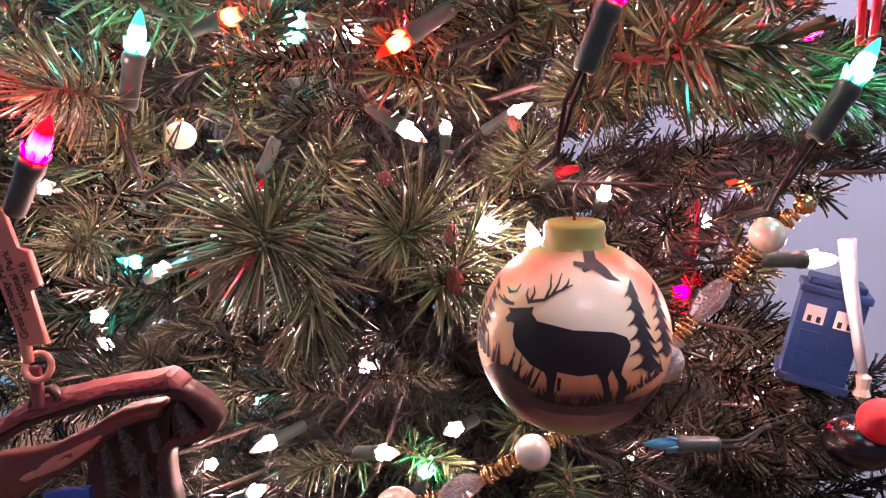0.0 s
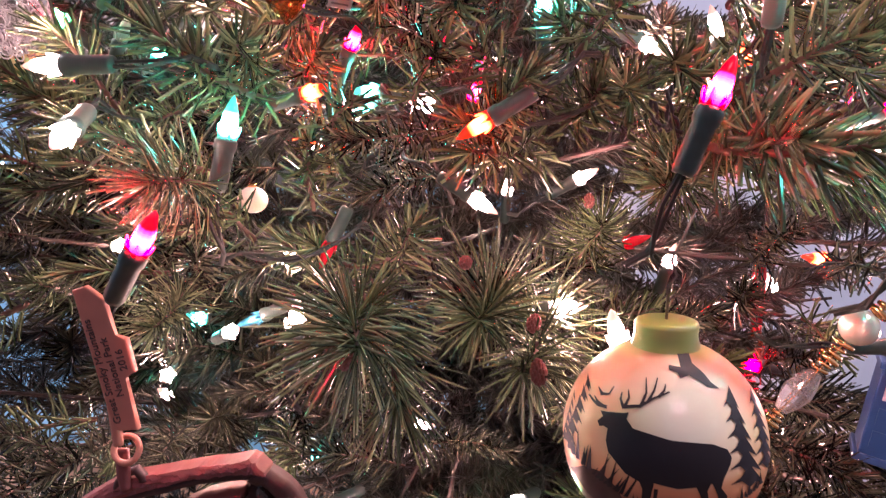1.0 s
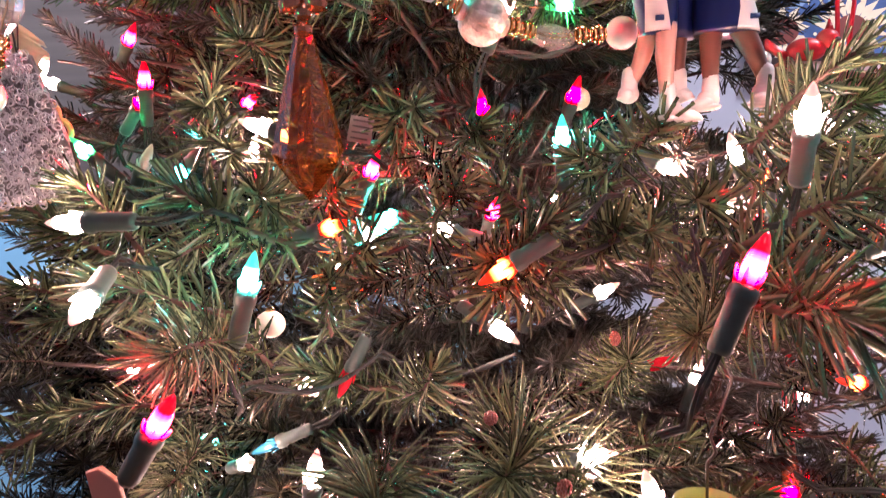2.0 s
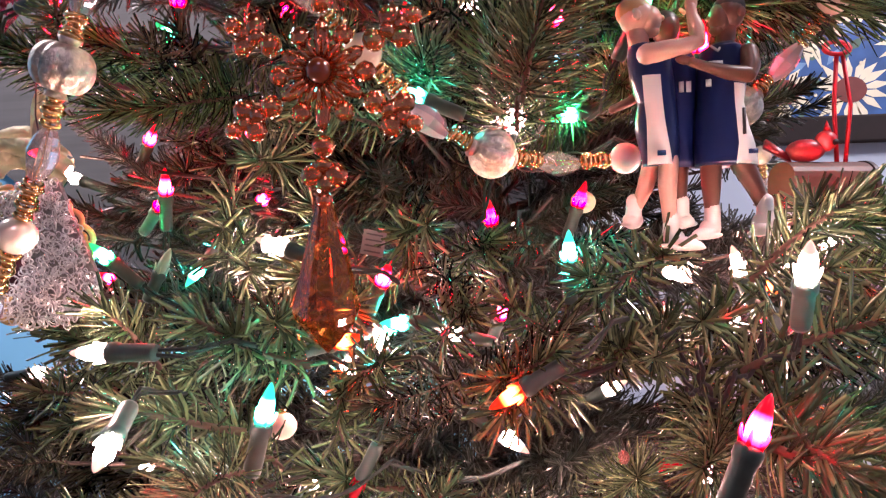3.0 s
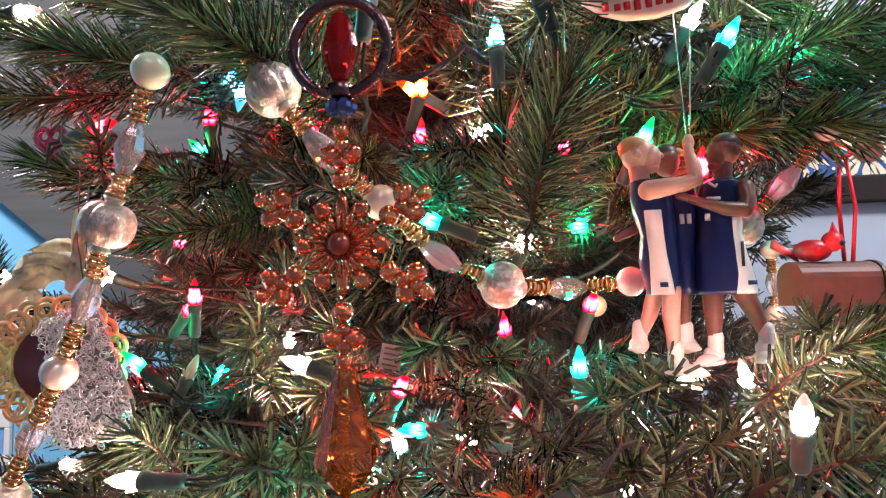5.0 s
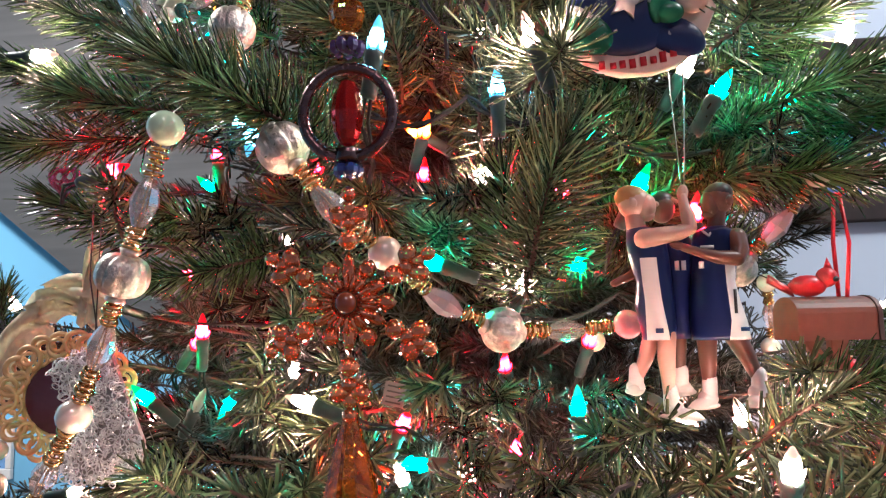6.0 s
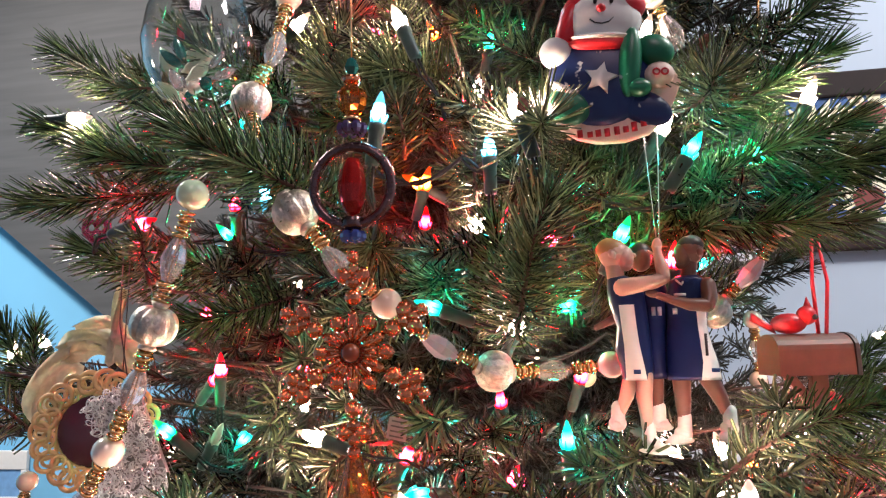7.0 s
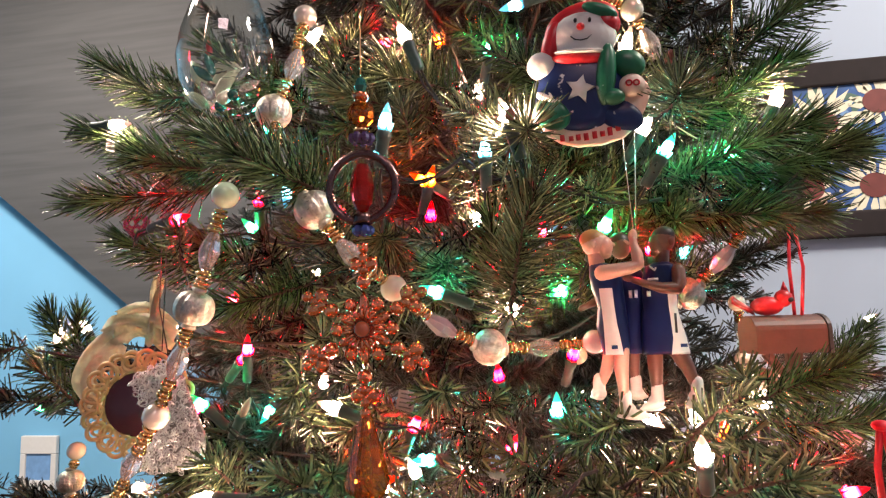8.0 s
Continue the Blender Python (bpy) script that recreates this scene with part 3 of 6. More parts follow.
light("white", (0.026, 0.998, 1.556), (0.5, -0.2, 0.8))
light("white", (-0.297, 0.500, 1.579), (0.5, -0.2, 0.5))
light("white", (-0.467, 0.556, 1.581), (0.2, -0.2, 1))
light("green", (-0.614, 0.698, 1.487), (-0.8, -0.2, 0.2))
light("white", (0.501, 1.001, 1.571), (0.8, 0, 0.5))
light("white", (0.030, 0.436, 1.589), (0.4, -0.2, 0.9))
light("white", (0.007, 0.420, 1.204), (0.7, -0.6, 0.3))
light("white", (0.045, 0.450, 1.204), (-0.5, -0.9, 0.2))
light("green", (0.027, 0.470, 1.167), (0.3, -0.2, 0.8))
light("white", (-0.183, 0.450, 1.284), (0.3, -1, 0.1))
light("white", (0.247, 0.450, 1.428), (0.6, -0.2, 0.7))
light("cyan", (0.208, 0.310, 1.423), (0.5, 0, 0.9))
light("white", (0.248, 0.400, 1.327), (1, 0, 0))
light("blue_unlit", (0.166, 0.400, 1.220), (-1, 0, 0))
light("white", (-0.067, 0.500, 1.455), (-0.3, -0.2, 0.8))
light("pink", (0.018, 0.520, 1.472), (0.3, -0.2, 0.8))
light("red", (-0.045, 0.500, 1.676), (0.1, -0.2, 0.8))
light("red", (-0.012, 0.500, 1.775), (0.2, -0.2, 0.6))
light("white", (0.205, 0.450, 1.518), (0, -0.2, 1))
light("pink", (0.259, 0.450, 1.452), (0.8, -0.2, 0.3))
light("ice", (0.040, 0.420, 1.819), (-0.9, 0, -0.2))
light("yellow", (-0.038, 0.470, 1.701), (0.3, -0.2, 0.9))
light("white", (0.001, 0.500, 1.784), (0.2, -0.2, 1))
light("pink", (-0.072, 0.470, 1.824), (0.8, -0.2, 0))
light("white", (0.133, 0.500, 1.494), (0.5, -0.2, -0.3))
light("red", (0.074, 0.520, 1.550), (0.2, -0.2, 0.6))
light("pink", (-0.260, 0.550, 1.611), (0.4, -0.2, 0.6))
light("red", (-0.223, 0.500, 1.553), (0.4, -0.2, 0.4))
light("white", (-0.088, 0.470, 1.183), (-0.8, -0.6, -0.2))
light("white", (-0.136, 0.450, 1.316), (0.7, -0.7, 0.4))
light("white", (0.162, 0.550, 1.351), (0.2, -0.2, 0.8))
light("red_unlit", (0.126, 0.500, 1.369), (0.8, -0.2, 0.3))
light("white", (0.041, 0.600, 1.402), (0.1, -0.2, 1))
light("cyan", (-0.158, 0.415, 1.742), (0.2, -0.2, 0.6))

# smaller ones deeper in the tree
light("white", (-0.263, 0.592, 1.218), (-0.2, -0.7, 0.6), 0.009)
light("white", (-0.160, 0.545, 1.127), (-0.0, -0.2, 0.1), 0.009)
light("white", (0.293, 0.559, 1.180), (-0.7, -0.2, 0.1), 0.009)
light("red", (0.206, 0.509, 1.281), (-2.1, -0.1, 0.2), 0.009)
light("cyan", (-0.126, 0.591, 1.168), (1.0, -0.1, 0.9), 0.009)
light("cyan", (-0.199, 0.529, 1.304), (-1.0, -0.3, 0.2), 0.009)
light("white", (-0.099, 0.487, 1.139), (0.9, -0.3, 0.5), 0.009)
light("orange", (0.238, 0.491, 1.359), (-0.6, -0.1, 0.1), 0.009)
light("white", (0.229, 0.564, 1.212), (-0.5, -0.1, 0.4), 0.009)
light("white", (0.194, 0.575, 1.114), (-0.4, -0.0, 0.7), 0.009)
light("white", (-0.030, 0.596, 1.192), (1.4, -0.1, 0.2), 0.009)
light("white", (-0.238, 0.503, 1.364), (0.7, -0.4, 0.2), 0.009)
light("white", (-0.178, 0.583, 1.525), (0.3, -0.4, 1.1), 0.009)
light("red", (0.012, 0.472, 1.537), (-0.2, -0.7, 1.7), 0.009)
light("white", (-0.111, 0.500, 1.356), (0.8, -0.2, 0.5), 0.009)
light("white", (-0.377, 0.574, 1.418), (1.3, -0.0, 0.2), 0.009)
light("red", (-0.210, 0.500, 1.700), (-0.0, -0.1, 1.1), 0.009)
light("pink", (-0.040, 0.537, 1.660), (-0.9, -0.2, 1.5), 0.009)
light("ice", (0.057, 0.543, 1.658), (-0.2, -0.0, 2.0), 0.009)
light("pink", (-0.208, 0.476, 1.563), (0.1, -0.2, 1.0), 0.009)
light("pink", (-0.329, 0.595, 1.497), (-2.6, -0.1, 1.2), 0.009)
light("white", (-0.318, 0.598, 1.474), (1.2, -0.4, 0.0), 0.009)
light("red", (0.194, 0.513, 1.466), (0.6, -0.3, 0.7), 0.009)
light("orange", (0.016, 0.548, 1.722), (-0.1, -0.1, 0.5), 0.009)
light("cyan", (0.178, 0.555, 1.636), (1.3, -0.4, 0.6), 0.009)
light("white", (-0.137, 0.463, 1.837), (1.4, -0.3, 1.1), 0.009)
light("ice", (-0.193, 0.502, 1.727), (0.2, -0.0, 0.7), 0.009)
light("yellow", (-0.130, 0.565, 1.719), (-2.9, -0.6, 0.9), 0.009)
light("red", (-0.129, 0.496, 1.684), (-0.4, -0.1, 1.2), 0.009)
light("white", (-0.187, 0.585, 1.637), (-0.2, -0.1, 0.8), 0.009)


def cord(points):
    """Two twisted wires along the points."""
    pts = [Vector(q) for q in points]
    bm = bmesh.new()
    fine = []
    for a, b in zip(pts, pts[1:]):
        fine += [a.lerp(b, k / 14) + Vector((0, 0, -0.012 * math.sin(math.pi * k / 14))) for k in range(14)]
    fine.append(pts[-1])
    for turn in (0, math.pi):
        tube(bm, [q - strings_at + Vector((0.0013 * math.cos(0.8 * k + turn), 0.0013 * math.sin(0.8 * k + turn), 0.0013 * math.cos(0.8 * k + turn))) for k, q in enumerate(fine)], 0.0011, 6)
    part("cord", bm, CORD, strings)


cord([(-0.06, 0.40, 1.69), (0.00, 0.395, 1.695), (0.05, 0.40, 1.685), (0.14, 0.42, 1.66)])
cord([(-0.12, 0.47, 1.46), (-0.03, 0.44, 1.45), (0.02, 0.42, 1.445), (0.11, 0.40, 1.47), (0.115, 0.39, 1.44)])
cord([(-0.04, 0.47, 1.47), (0.01, 0.45, 1.452), (0.06, 0.46, 1.46)])
cord([(-0.22, 0.42, 1.36), (-0.12, 0.43, 1.37), (-0.05, 0.45, 1.385), (0.03, 0.47, 1.38)])
cord([(0.02, 0.47, 1.57), (0.09, 0.47, 1.58), (0.17, 0.48, 1.57)])
cord([(0.12, 0.40, 1.46), (0.118, 0.385, 1.445), (0.13, 0.38, 1.45), (0.16, 0.42, 1.47)])
cord([(-0.28, 0.45, 1.69), (-0.20, 0.46, 1.66), (-0.10, 0.48, 1.66)])

# ---- limbs and the fill of sprigs ----
rng = random.Random(7)
limb = bmesh.new()
tube(limb, [(0, 0, k / 6) for k in range(7)], 0.0030, 6, taper=0.4)
limb_me = bpy.data.meshes.new("branch")
limb.to_mesh(limb_me)
limb.free()
limb_me.materials.append(LIMB)
near, far = [], []
level = 0
z = 0.95
while z < 2.05:
    R = reach(z)
    turn = rng.random() * 6.28
    for k in range(11):
        az = turn + k * 2 * math.pi / 11 + rng.uniform(-0.12, 0.12)
        front = -math.sin(az)
        if front < -0.45:
            continue
        start = Vector((AXIS[0], AXIS[1], z))
        out = Vector((math.cos(az), math.sin(az), 0))
        rise = rng.uniform(0.02, 0.30)
        L = max(0.12, R * rng.uniform(0.8, 1.0))
        cross = Vector((-out.y, out.x, 0))
        d = (out + Vector((0, 0, rise))).normalized()
        while L > 0.12 and ((start + d * L).y < 0.42 or blocked(start + d * L)):
            L -= 0.02
        ob = new("branch", limb_me)
        ob.matrix_world = Matrix.Translation(-tree_at) @ aim(start, d) @ Matrix.Diagonal((1, 1, L, 1))
        ob.parent = tree
        n = int(L / 0.042)
        for j in range(1, n + 1):
            s = j / n
            for side in (-1, 1):
                tw = (d * rng.uniform(0.6, 1.0) + cross * side * rng.uniform(0.5, 1.1) + Vector((0, 0, rng.uniform(-0.35, 0.45)))).normalized()
                size = rng.uniform(0.75, 1.05) * (1.0 if s < 0.8 else 0.85)
                tip = start + d * (L * s) + tw * 0.10 * size
                if blocked(tip) or blocked(tip - tw * 0.05 * size) or blocked(tip - tw * 0.09 * size):
                    continue
                (near if tip.y < 0.56 and 1.15 < tip.z < 1.95 else far).append((tip, tw, size, rng.random() * 6.28, rng.randrange(5)))
    z += 0.050
# clumps of blunt needles low at the front
for k in range(64):
    x = -0.27 + 0.008 * k + rng.uniform(-0.01, 0.01)
    tip = Vector((x, 0.375 + 0.05 * rng.random() + 0.25 * max(0.0, abs(x) - 0.12), rng.uniform(1.40, 1.535)))
    way = Vector((rng.uniform(-0.7, 0.7), -1, rng.uniform(-0.35, 0.6))).normalized()
    if not (blocked(tip) or blocked(tip - way * 0.04)):
        sprig(tip, way, CHUNK, k, rng.uniform(0.85, 1.2), 0.062, k * 1.7)
# more of them higher up, behind the pendant and the snowman
for k in range(70):
    tip = Vector((-0.13 + 0.0042 * k + rng.uniform(-0.01, 0.01), 0.40 + 0.07 * rng.random(), rng.uniform(1.60, 1.86)))
    way = Vector((rng.uniform(-0.8, 0.8), -1, rng.uniform(-0.3, 0.8))).normalized()
    if not (blocked(tip) or blocked(tip - way * 0.04)):
        sprig(tip, way, (CHUNK, FAN)[k % 2], k, rng.uniform(0.8, 1.1), (0.062, 0.085)[k % 2], k * 1.7)
# lower whorls, the back of the tree and its top, in plainer sprigs
plain = []
z = 0.34
while z < 2.3:
    R = max(0.05, reach(z))
    for k in range(9):
        az = rng.random() * 6.28
        if 0.95 <= z < 2.05 and -math.sin(az) > -0.35:
            continue
        out = Vector((math.cos(az), math.sin(az), 0))
        cross = Vector((-out.y, out.x, 0))
        n = max(1, int(R / 0.085))
        for j in range(1, n + 1):
            side = rng.choice((-1, 1))
            tw = (out + cross * side * rng.uniform(0.2, 0.9) + Vector((0, 0, rng.uniform(-0.2, 0.4)))).normalized()
            tip = Vector((AXIS[0], AXIS[1], z + 0.05 * j / n)) + out * (R * j / n) + tw * 0.03
            if tip.y > 0.30 and not (1.1 < tip.z < 2.0 and tip.y < 0.62) and not (tip.z > 1.5 and tip.x > 0.36) and not gap(tip):
                plain.append((tip, tw, rng.uniform(0.9, 1.2), rng.random() * 6.28, rng.randrange(3)))
    z += 0.055
# short sprigs round the trunk
for k in range(90):
    az = k * 2.4
    zz = 1.0 + k * 0.011
    tw = Vector((math.cos(az), math.sin(az), rng.uniform(0.5, 1.2))).normalized()
    far.append((Vector((AXIS[0], AXIS[1], zz)) + Vector((math.cos(az), math.sin(az), 0)) * rng.uniform(0.07, 0.12), tw, 0.8, k * 1.7, k % 5))
near.sort(key=lambda q: q[0].y)
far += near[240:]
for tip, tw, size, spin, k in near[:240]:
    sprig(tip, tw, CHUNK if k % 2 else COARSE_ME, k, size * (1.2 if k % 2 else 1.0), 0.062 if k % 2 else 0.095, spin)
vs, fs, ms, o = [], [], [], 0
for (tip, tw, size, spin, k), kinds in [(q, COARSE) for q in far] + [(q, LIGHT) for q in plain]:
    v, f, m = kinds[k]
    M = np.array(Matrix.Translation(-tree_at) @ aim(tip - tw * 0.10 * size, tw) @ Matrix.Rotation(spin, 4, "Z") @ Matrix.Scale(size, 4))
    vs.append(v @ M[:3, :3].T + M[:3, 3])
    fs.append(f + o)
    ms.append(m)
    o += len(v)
# far and back needles share the colour with shade built in
inner = new("inner_foliage", from_data("inner_foliage", np.concatenate(vs), np.concatenate(fs), np.concatenate(ms), (NEEDLE_DEEP_SHADED, LIMB)))
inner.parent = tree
tagged(inner, "dense green needles deeper in the tree, darkened for shade", kind="stuff")

# ---- ornament materials ----
def painted(name, stops, span, centre=None):
    """Paint in bands along local z, stops of (height, colour), with a pale patch round centre."""
    m = mat(name, (0.5, 0.5, 0.5), 0.32, scale=60, coat=0.35)
    nt = m.node_tree
    p = nt.nodes["Principled BSDF"]
    co = nt.nodes.new("ShaderNodeTexCoord")
    sep = nt.nodes.new("ShaderNodeSeparateXYZ")
    nt.links.new(co.outputs["Object"], sep.inputs[0])
    no = nt.nodes.new("ShaderNodeTexNoise")
    no.inputs["Scale"].default_value = 90
    nt.links.new(co.outputs["Object"], no.inputs["Vector"])
    ma = nt.nodes.new("ShaderNodeMath")
    ma.operation = "MULTIPLY_ADD"
    nt.links.new(no.outputs["Fac"], ma.inputs[0])
    ma.inputs[1].default_value = span * 0.12
    nt.links.new(sep.outputs[2], ma.inputs[2])
    mr = nt.nodes.new("ShaderNodeMapRange")
    mr.inputs[1].default_value, mr.inputs[2].default_value = -span, span
    nt.links.new(ma.outputs[0], mr.inputs[0])
    cr = nt.nodes.new("ShaderNodeValToRGB")
    el = cr.color_ramp.elements
    el[0].position, el[0].color = stops[0][0], (*stops[0][1], 1)
    el[1].position, el[1].color = stops[-1][0], (*stops[-1][1], 1)
    for pos, c in stops[1:-1]:
        e = el.new(pos)
        e.color = (*c, 1)
    nt.links.new(mr.outputs[0], cr.inputs[0])
    last = cr.outputs[0]
    if centre:
        vd = nt.nodes.new("ShaderNodeVectorMath")
        vd.operation = "DISTANCE"
        nt.links.new(co.outputs["Object"], vd.inputs[0])
        vd.inputs[1].default_value = centre
        m2 = nt.nodes.new("ShaderNodeMapRange")
        m2.inputs[1].default_value, m2.inputs[2].default_value = span * 0.22, span * 0.66
        m2.inputs[3].default_value, m2.inputs[4].default_value = 1.0, 0.0
        nt.links.new(vd.outputs["Value"], m2.inputs[0])
        mx = nt.nodes.new("ShaderNodeMix")
        mx.data_type = "RGBA"
        nt.links.new(m2.outputs[0], mx.inputs[0])
        nt.links.new(last, mx.inputs[6])
        mx.inputs[7].default_value = (0.76, 0.76, 0.56, 1)
        last = mx.outputs[2]
    nt.links.new(last, p.inputs["Base Color"])
    return m


GLOSSBLACK = mat("black_gloss_paint", (0.006, 0.004, 0.006), 0.22, vary=0.2, scale=60)
BLACK = mat("black_paint", (0.010, 0.007, 0.010), 0.55, vary=0.3, scale=80)
BAUBLE = painted("bauble_paint", [(0.0, (0.40, 0.42, 0.12)), (0.07, (0.48, 0.44, 0.15)), (0.12, (0.34, 0.15, 0.12)), (0.18, (0.13, 0.045, 0.045)), (0.25, (0.08, 0.025, 0.028)), (0.32, (0.66, 0.26, 0.12)), (0.42, (0.78, 0.42, 0.20)), (0.62, (0.80, 0.58, 0.30)), (0.80, (0.80, 0.34, 0.20)), (0.90, (0.70, 0.30, 0.16)), (0.955, (0.42, 0.40, 0.10)), (1.0, (0.36, 0.40, 0.09))], 0.0381, (0.007, -0.035, 0.010))
NECK = mat("neck_paint_green", (0.36, 0.40, 0.10), 0.3, vary=0.12, scale=50, coat=0.4)
WIRE = mat("hook_wire", (0.10, 0.08, 0.07), 0.35, metal=1.0)
SILVER_WIRE = mat("silver_wire", (0.7, 0.7, 0.7), 0.25, metal=1.0)
GOLD = mat("gold_metal", (0.72, 0.45, 0.20), 0.22, metal=1.0, vary=0.25, scale=250)
COPPER = mat("amber_lustre", (0.95, 0.25, 0.085), 0.04, metal=0.36, vary=0.25, scale=120, coat=1.0, trans=0.92, ior=1.5)
AMBER = mat("amber_glass", (1.0, 0.27, 0.04), 0.0, vary=0.05, scale=60, trans=0.96, ior=1.5)
RUBY = mat("ruby_glass", (0.45, 0.015, 0.015), 0.05, vary=0.2, scale=60, trans=0.6, ior=1.5)
PURPLE = mat("purple_bead", (0.05, 0.03, 0.10), 0.12, vary=0.2, coat=0.8)
BLUEBEAD = mat("blue_bead", (0.02, 0.04, 0.18), 0.10, coat=0.8)
TEALBEAD = mat("teal_bead", (0.01, 0.09, 0.08), 0.10, coat=0.8)
BRONZE = mat("bronze_ring", (0.13, 0.08, 0.08), 0.26, metal=1.0, vary=0.5, scale=200, bump=0.6)
PEARL = mat("pearl", (0.72, 0.66, 0.54), 0.20, metal=0.25, vary=0.05, scale=40, coat=0.8)
PEARL_GREEN = mat("pearl_green", (0.55, 0.72, 0.50), 0.2, vary=0.05, scale=40, coat=0.7)
PEARL_PINK = mat("pearl_pink", (0.78, 0.42, 0.42), 0.12, vary=0.3, scale=90, coat=0.8)
CRYSTAL = mat("crystal", (0.97, 0.93, 0.94), 0.02, vary=0.03, trans=0.80, coat=0.5, ior=1.5)
CRYSTAL_PINK = mat("crystal_pink", (0.95, 0.80, 0.90), 0.03, vary=0.05, trans=0.68, coat=0.5, ior=1.5)
SILVER = mat("silver_lustre", (0.60, 0.55, 0.47), 0.42, metal=0.9, vary=0.6, scale=420, bump=1.0)
FLAKE = mat("silver_flake", (0.86, 0.84, 0.82), 0.22, metal=0.9, vary=0.2, scale=300, island=0.5, alt=(0.45, 0.42, 0.42))
SKIN_A = mat("painted_resin_tan", (0.56, 0.34, 0.26), 0.38, vary=0.06, scale=40)
SKIN_B = mat("painted_resin_brown", (0.12, 0.05, 0.033), 0.35, vary=0.1, scale=40)
HAIR_A = mat("painted_resin_ginger", (0.45, 0.22, 0.08), 0.45, vary=0.2, scale=150)
HAIR_B = mat("painted_resin_dark", (0.02, 0.012, 0.012), 0.45, vary=0.2, scale=150)
NAVY = mat("navy_paint", (0.004, 0.010, 0.060), 0.32, vary=0.25, scale=60)
WHITE = mat("white_paint", (0.66, 0.64, 0.60), 0.4, vary=0.06, scale=60)
RED = mat("red_paint", (0.50, 0.016, 0.024), 0.35, vary=0.3, scale=60)
GREEN = mat("green_paint", (0.008, 0.13, 0.065), 0.35, vary=0.15, scale=60, wear=0.05)
SNOWBLUE = mat("dark_blue_paint", (0.007, 0.022, 0.095), 0.4, vary=0.25, scale=50, wear=0.05)
BEIGE = mat("beige_clay", (0.78, 0.60, 0.50), 0.45, vary=0.08, scale=60)
MAILWOOD = mat("mailbox_wood", (0.14, 0.052, 0.034), 0.5, vary=0.3, scale=70, bump=0.3)
DARKBROWN = mat("dark_brown_paint", (0.06, 0.035, 0.03), 0.45, vary=0.2, scale=60)
RIBBON = mat("red_ribbon", (0.62, 0.01, 0.025), 0.45, vary=0.12, scale=80)
GOLDWOOD = mat("gold_curls", (0.66, 0.49, 0.24), 0.38, metal=0.25, vary=0.25, scale=80)
GAUZE = mat("gold_gauze", (0.86, 0.79, 0.60), 0.6, vary=0.25, scale=200, bump=0.4)
PLUM = mat("plum_plate", (0.09, 0.03, 0.045), 0.25, vary=0.3, scale=40, coat=0.5)
PINKPLASTIC = mat("pink_plastic", (0.90, 0.16, 0.30), 0.10, vary=0.1, trans=0.7)
CARVED = mat("carved_wood_dark", (0.050, 0.020, 0.018), 0.55, vary=0.45, scale=90, bump=0.6)
CARVED_ROSE = mat("carved_wood_rose", (0.20, 0.058, 0.055), 0.5, vary=0.35, scale=110, bump=0.6)
CARVED_BROWN = mat("carved_wood_brown", (0.125, 0.038, 0.030), 0.5, vary=0.45, scale=90, bump=0.5)
CARVED_LIGHT = mat("carved_wood_light", (0.46, 0.185, 0.125), 0.45, vary=0.25, scale=75, bump=0.3)
FIRGREY = mat("carved_fir_grey", (0.055, 0.056, 0.048), 0.7, vary=0.5, scale=160, bump=0.6)
LAKE = mat("lake_blue", (0.02, 0.10, 0.42), 0.3, vary=0.2)
BOXBLUE = mat("box_blue", (0.007, 0.036, 0.13), 0.4, vary=0.15, scale=40)
GLASS = thin_glass("clear_glass", (0.97, 0.98, 0.96), 1.45)
PAPER = mat("paper_white", (0.20, 0.17, 0.17), 0.7, vary=0.05)
INK = mat("grey_ink", (0.06, 0.05, 0.05), 0.7)
FRAMEWOOD = mat("frame_dark_wood", (0.014, 0.008, 0.008), 0.8, vary=0.4, scale=30)


# ---- painted glass bauble ----
def on_ball(bm, outline, R, sz, slot=0, lift=1.006, cuts=4):
    """A painted shape: an outline in the ball's front view, laid on its surface."""
    vs = [bm.verts.new((u, v, 0)) for u, v in outline]
    f = bm.faces.new(vs)
    tri = bmesh.ops.triangulate(bm, faces=[f])["faces"]
    es = list({e for t in tri for e in t.edges})
    bmesh.ops.subdivide_edges(bm, edges=es, cuts=cuts, use_grid_fill=True)
    return bm


def wrap(bm, R, sz, lift=1.006):
    for v in bm.verts:
        u, w = v.co.x, v.co.y
        q = min(0.995, math.hypot(u, w))
        n = math.hypot(u, w) or 1.0
        u, w = u * q / n, w * q / n
        v.co = Vector((R * u, -R * math.sqrt(max(0.0, 1 - u * u - w * w)), R * sz * w)) * lift
    bmesh.ops.recalc_face_normals(bm, faces=bm.faces)
    return bm


def face(*pairs):
    return [((x - 474) / 349, (462 - y) / 357) for x, y in pairs]


def stroke(bm, pts, w0, w1):
    """A tapering painted brush stroke along points."""
    for k, (a, b) in enumerate(zip(pts, pts[1:])):
        dx, dy = b[0] - a[0], b[1] - a[1]
        n = math.hypot(dx, dy)
        wa = w0 + (w1 - w0) * k / (len(pts) - 1)
        wb = w0 + (w1 - w0) * (k + 1) / (len(pts) - 1)
        ox, oy = -dy / n, dx / n
        on_ball(bm, face((a[0] + ox * wa, a[1] + oy * wa), (b[0] + ox * wb + dx / n * 2, b[1] + oy * wb + dy / n * 2), (b[0] - ox * wb + dx / n * 2, b[1] - oy * wb + dy / n * 2), (a[0] - ox * wa, a[1] - oy * wa)), BR, BS, cuts=1)


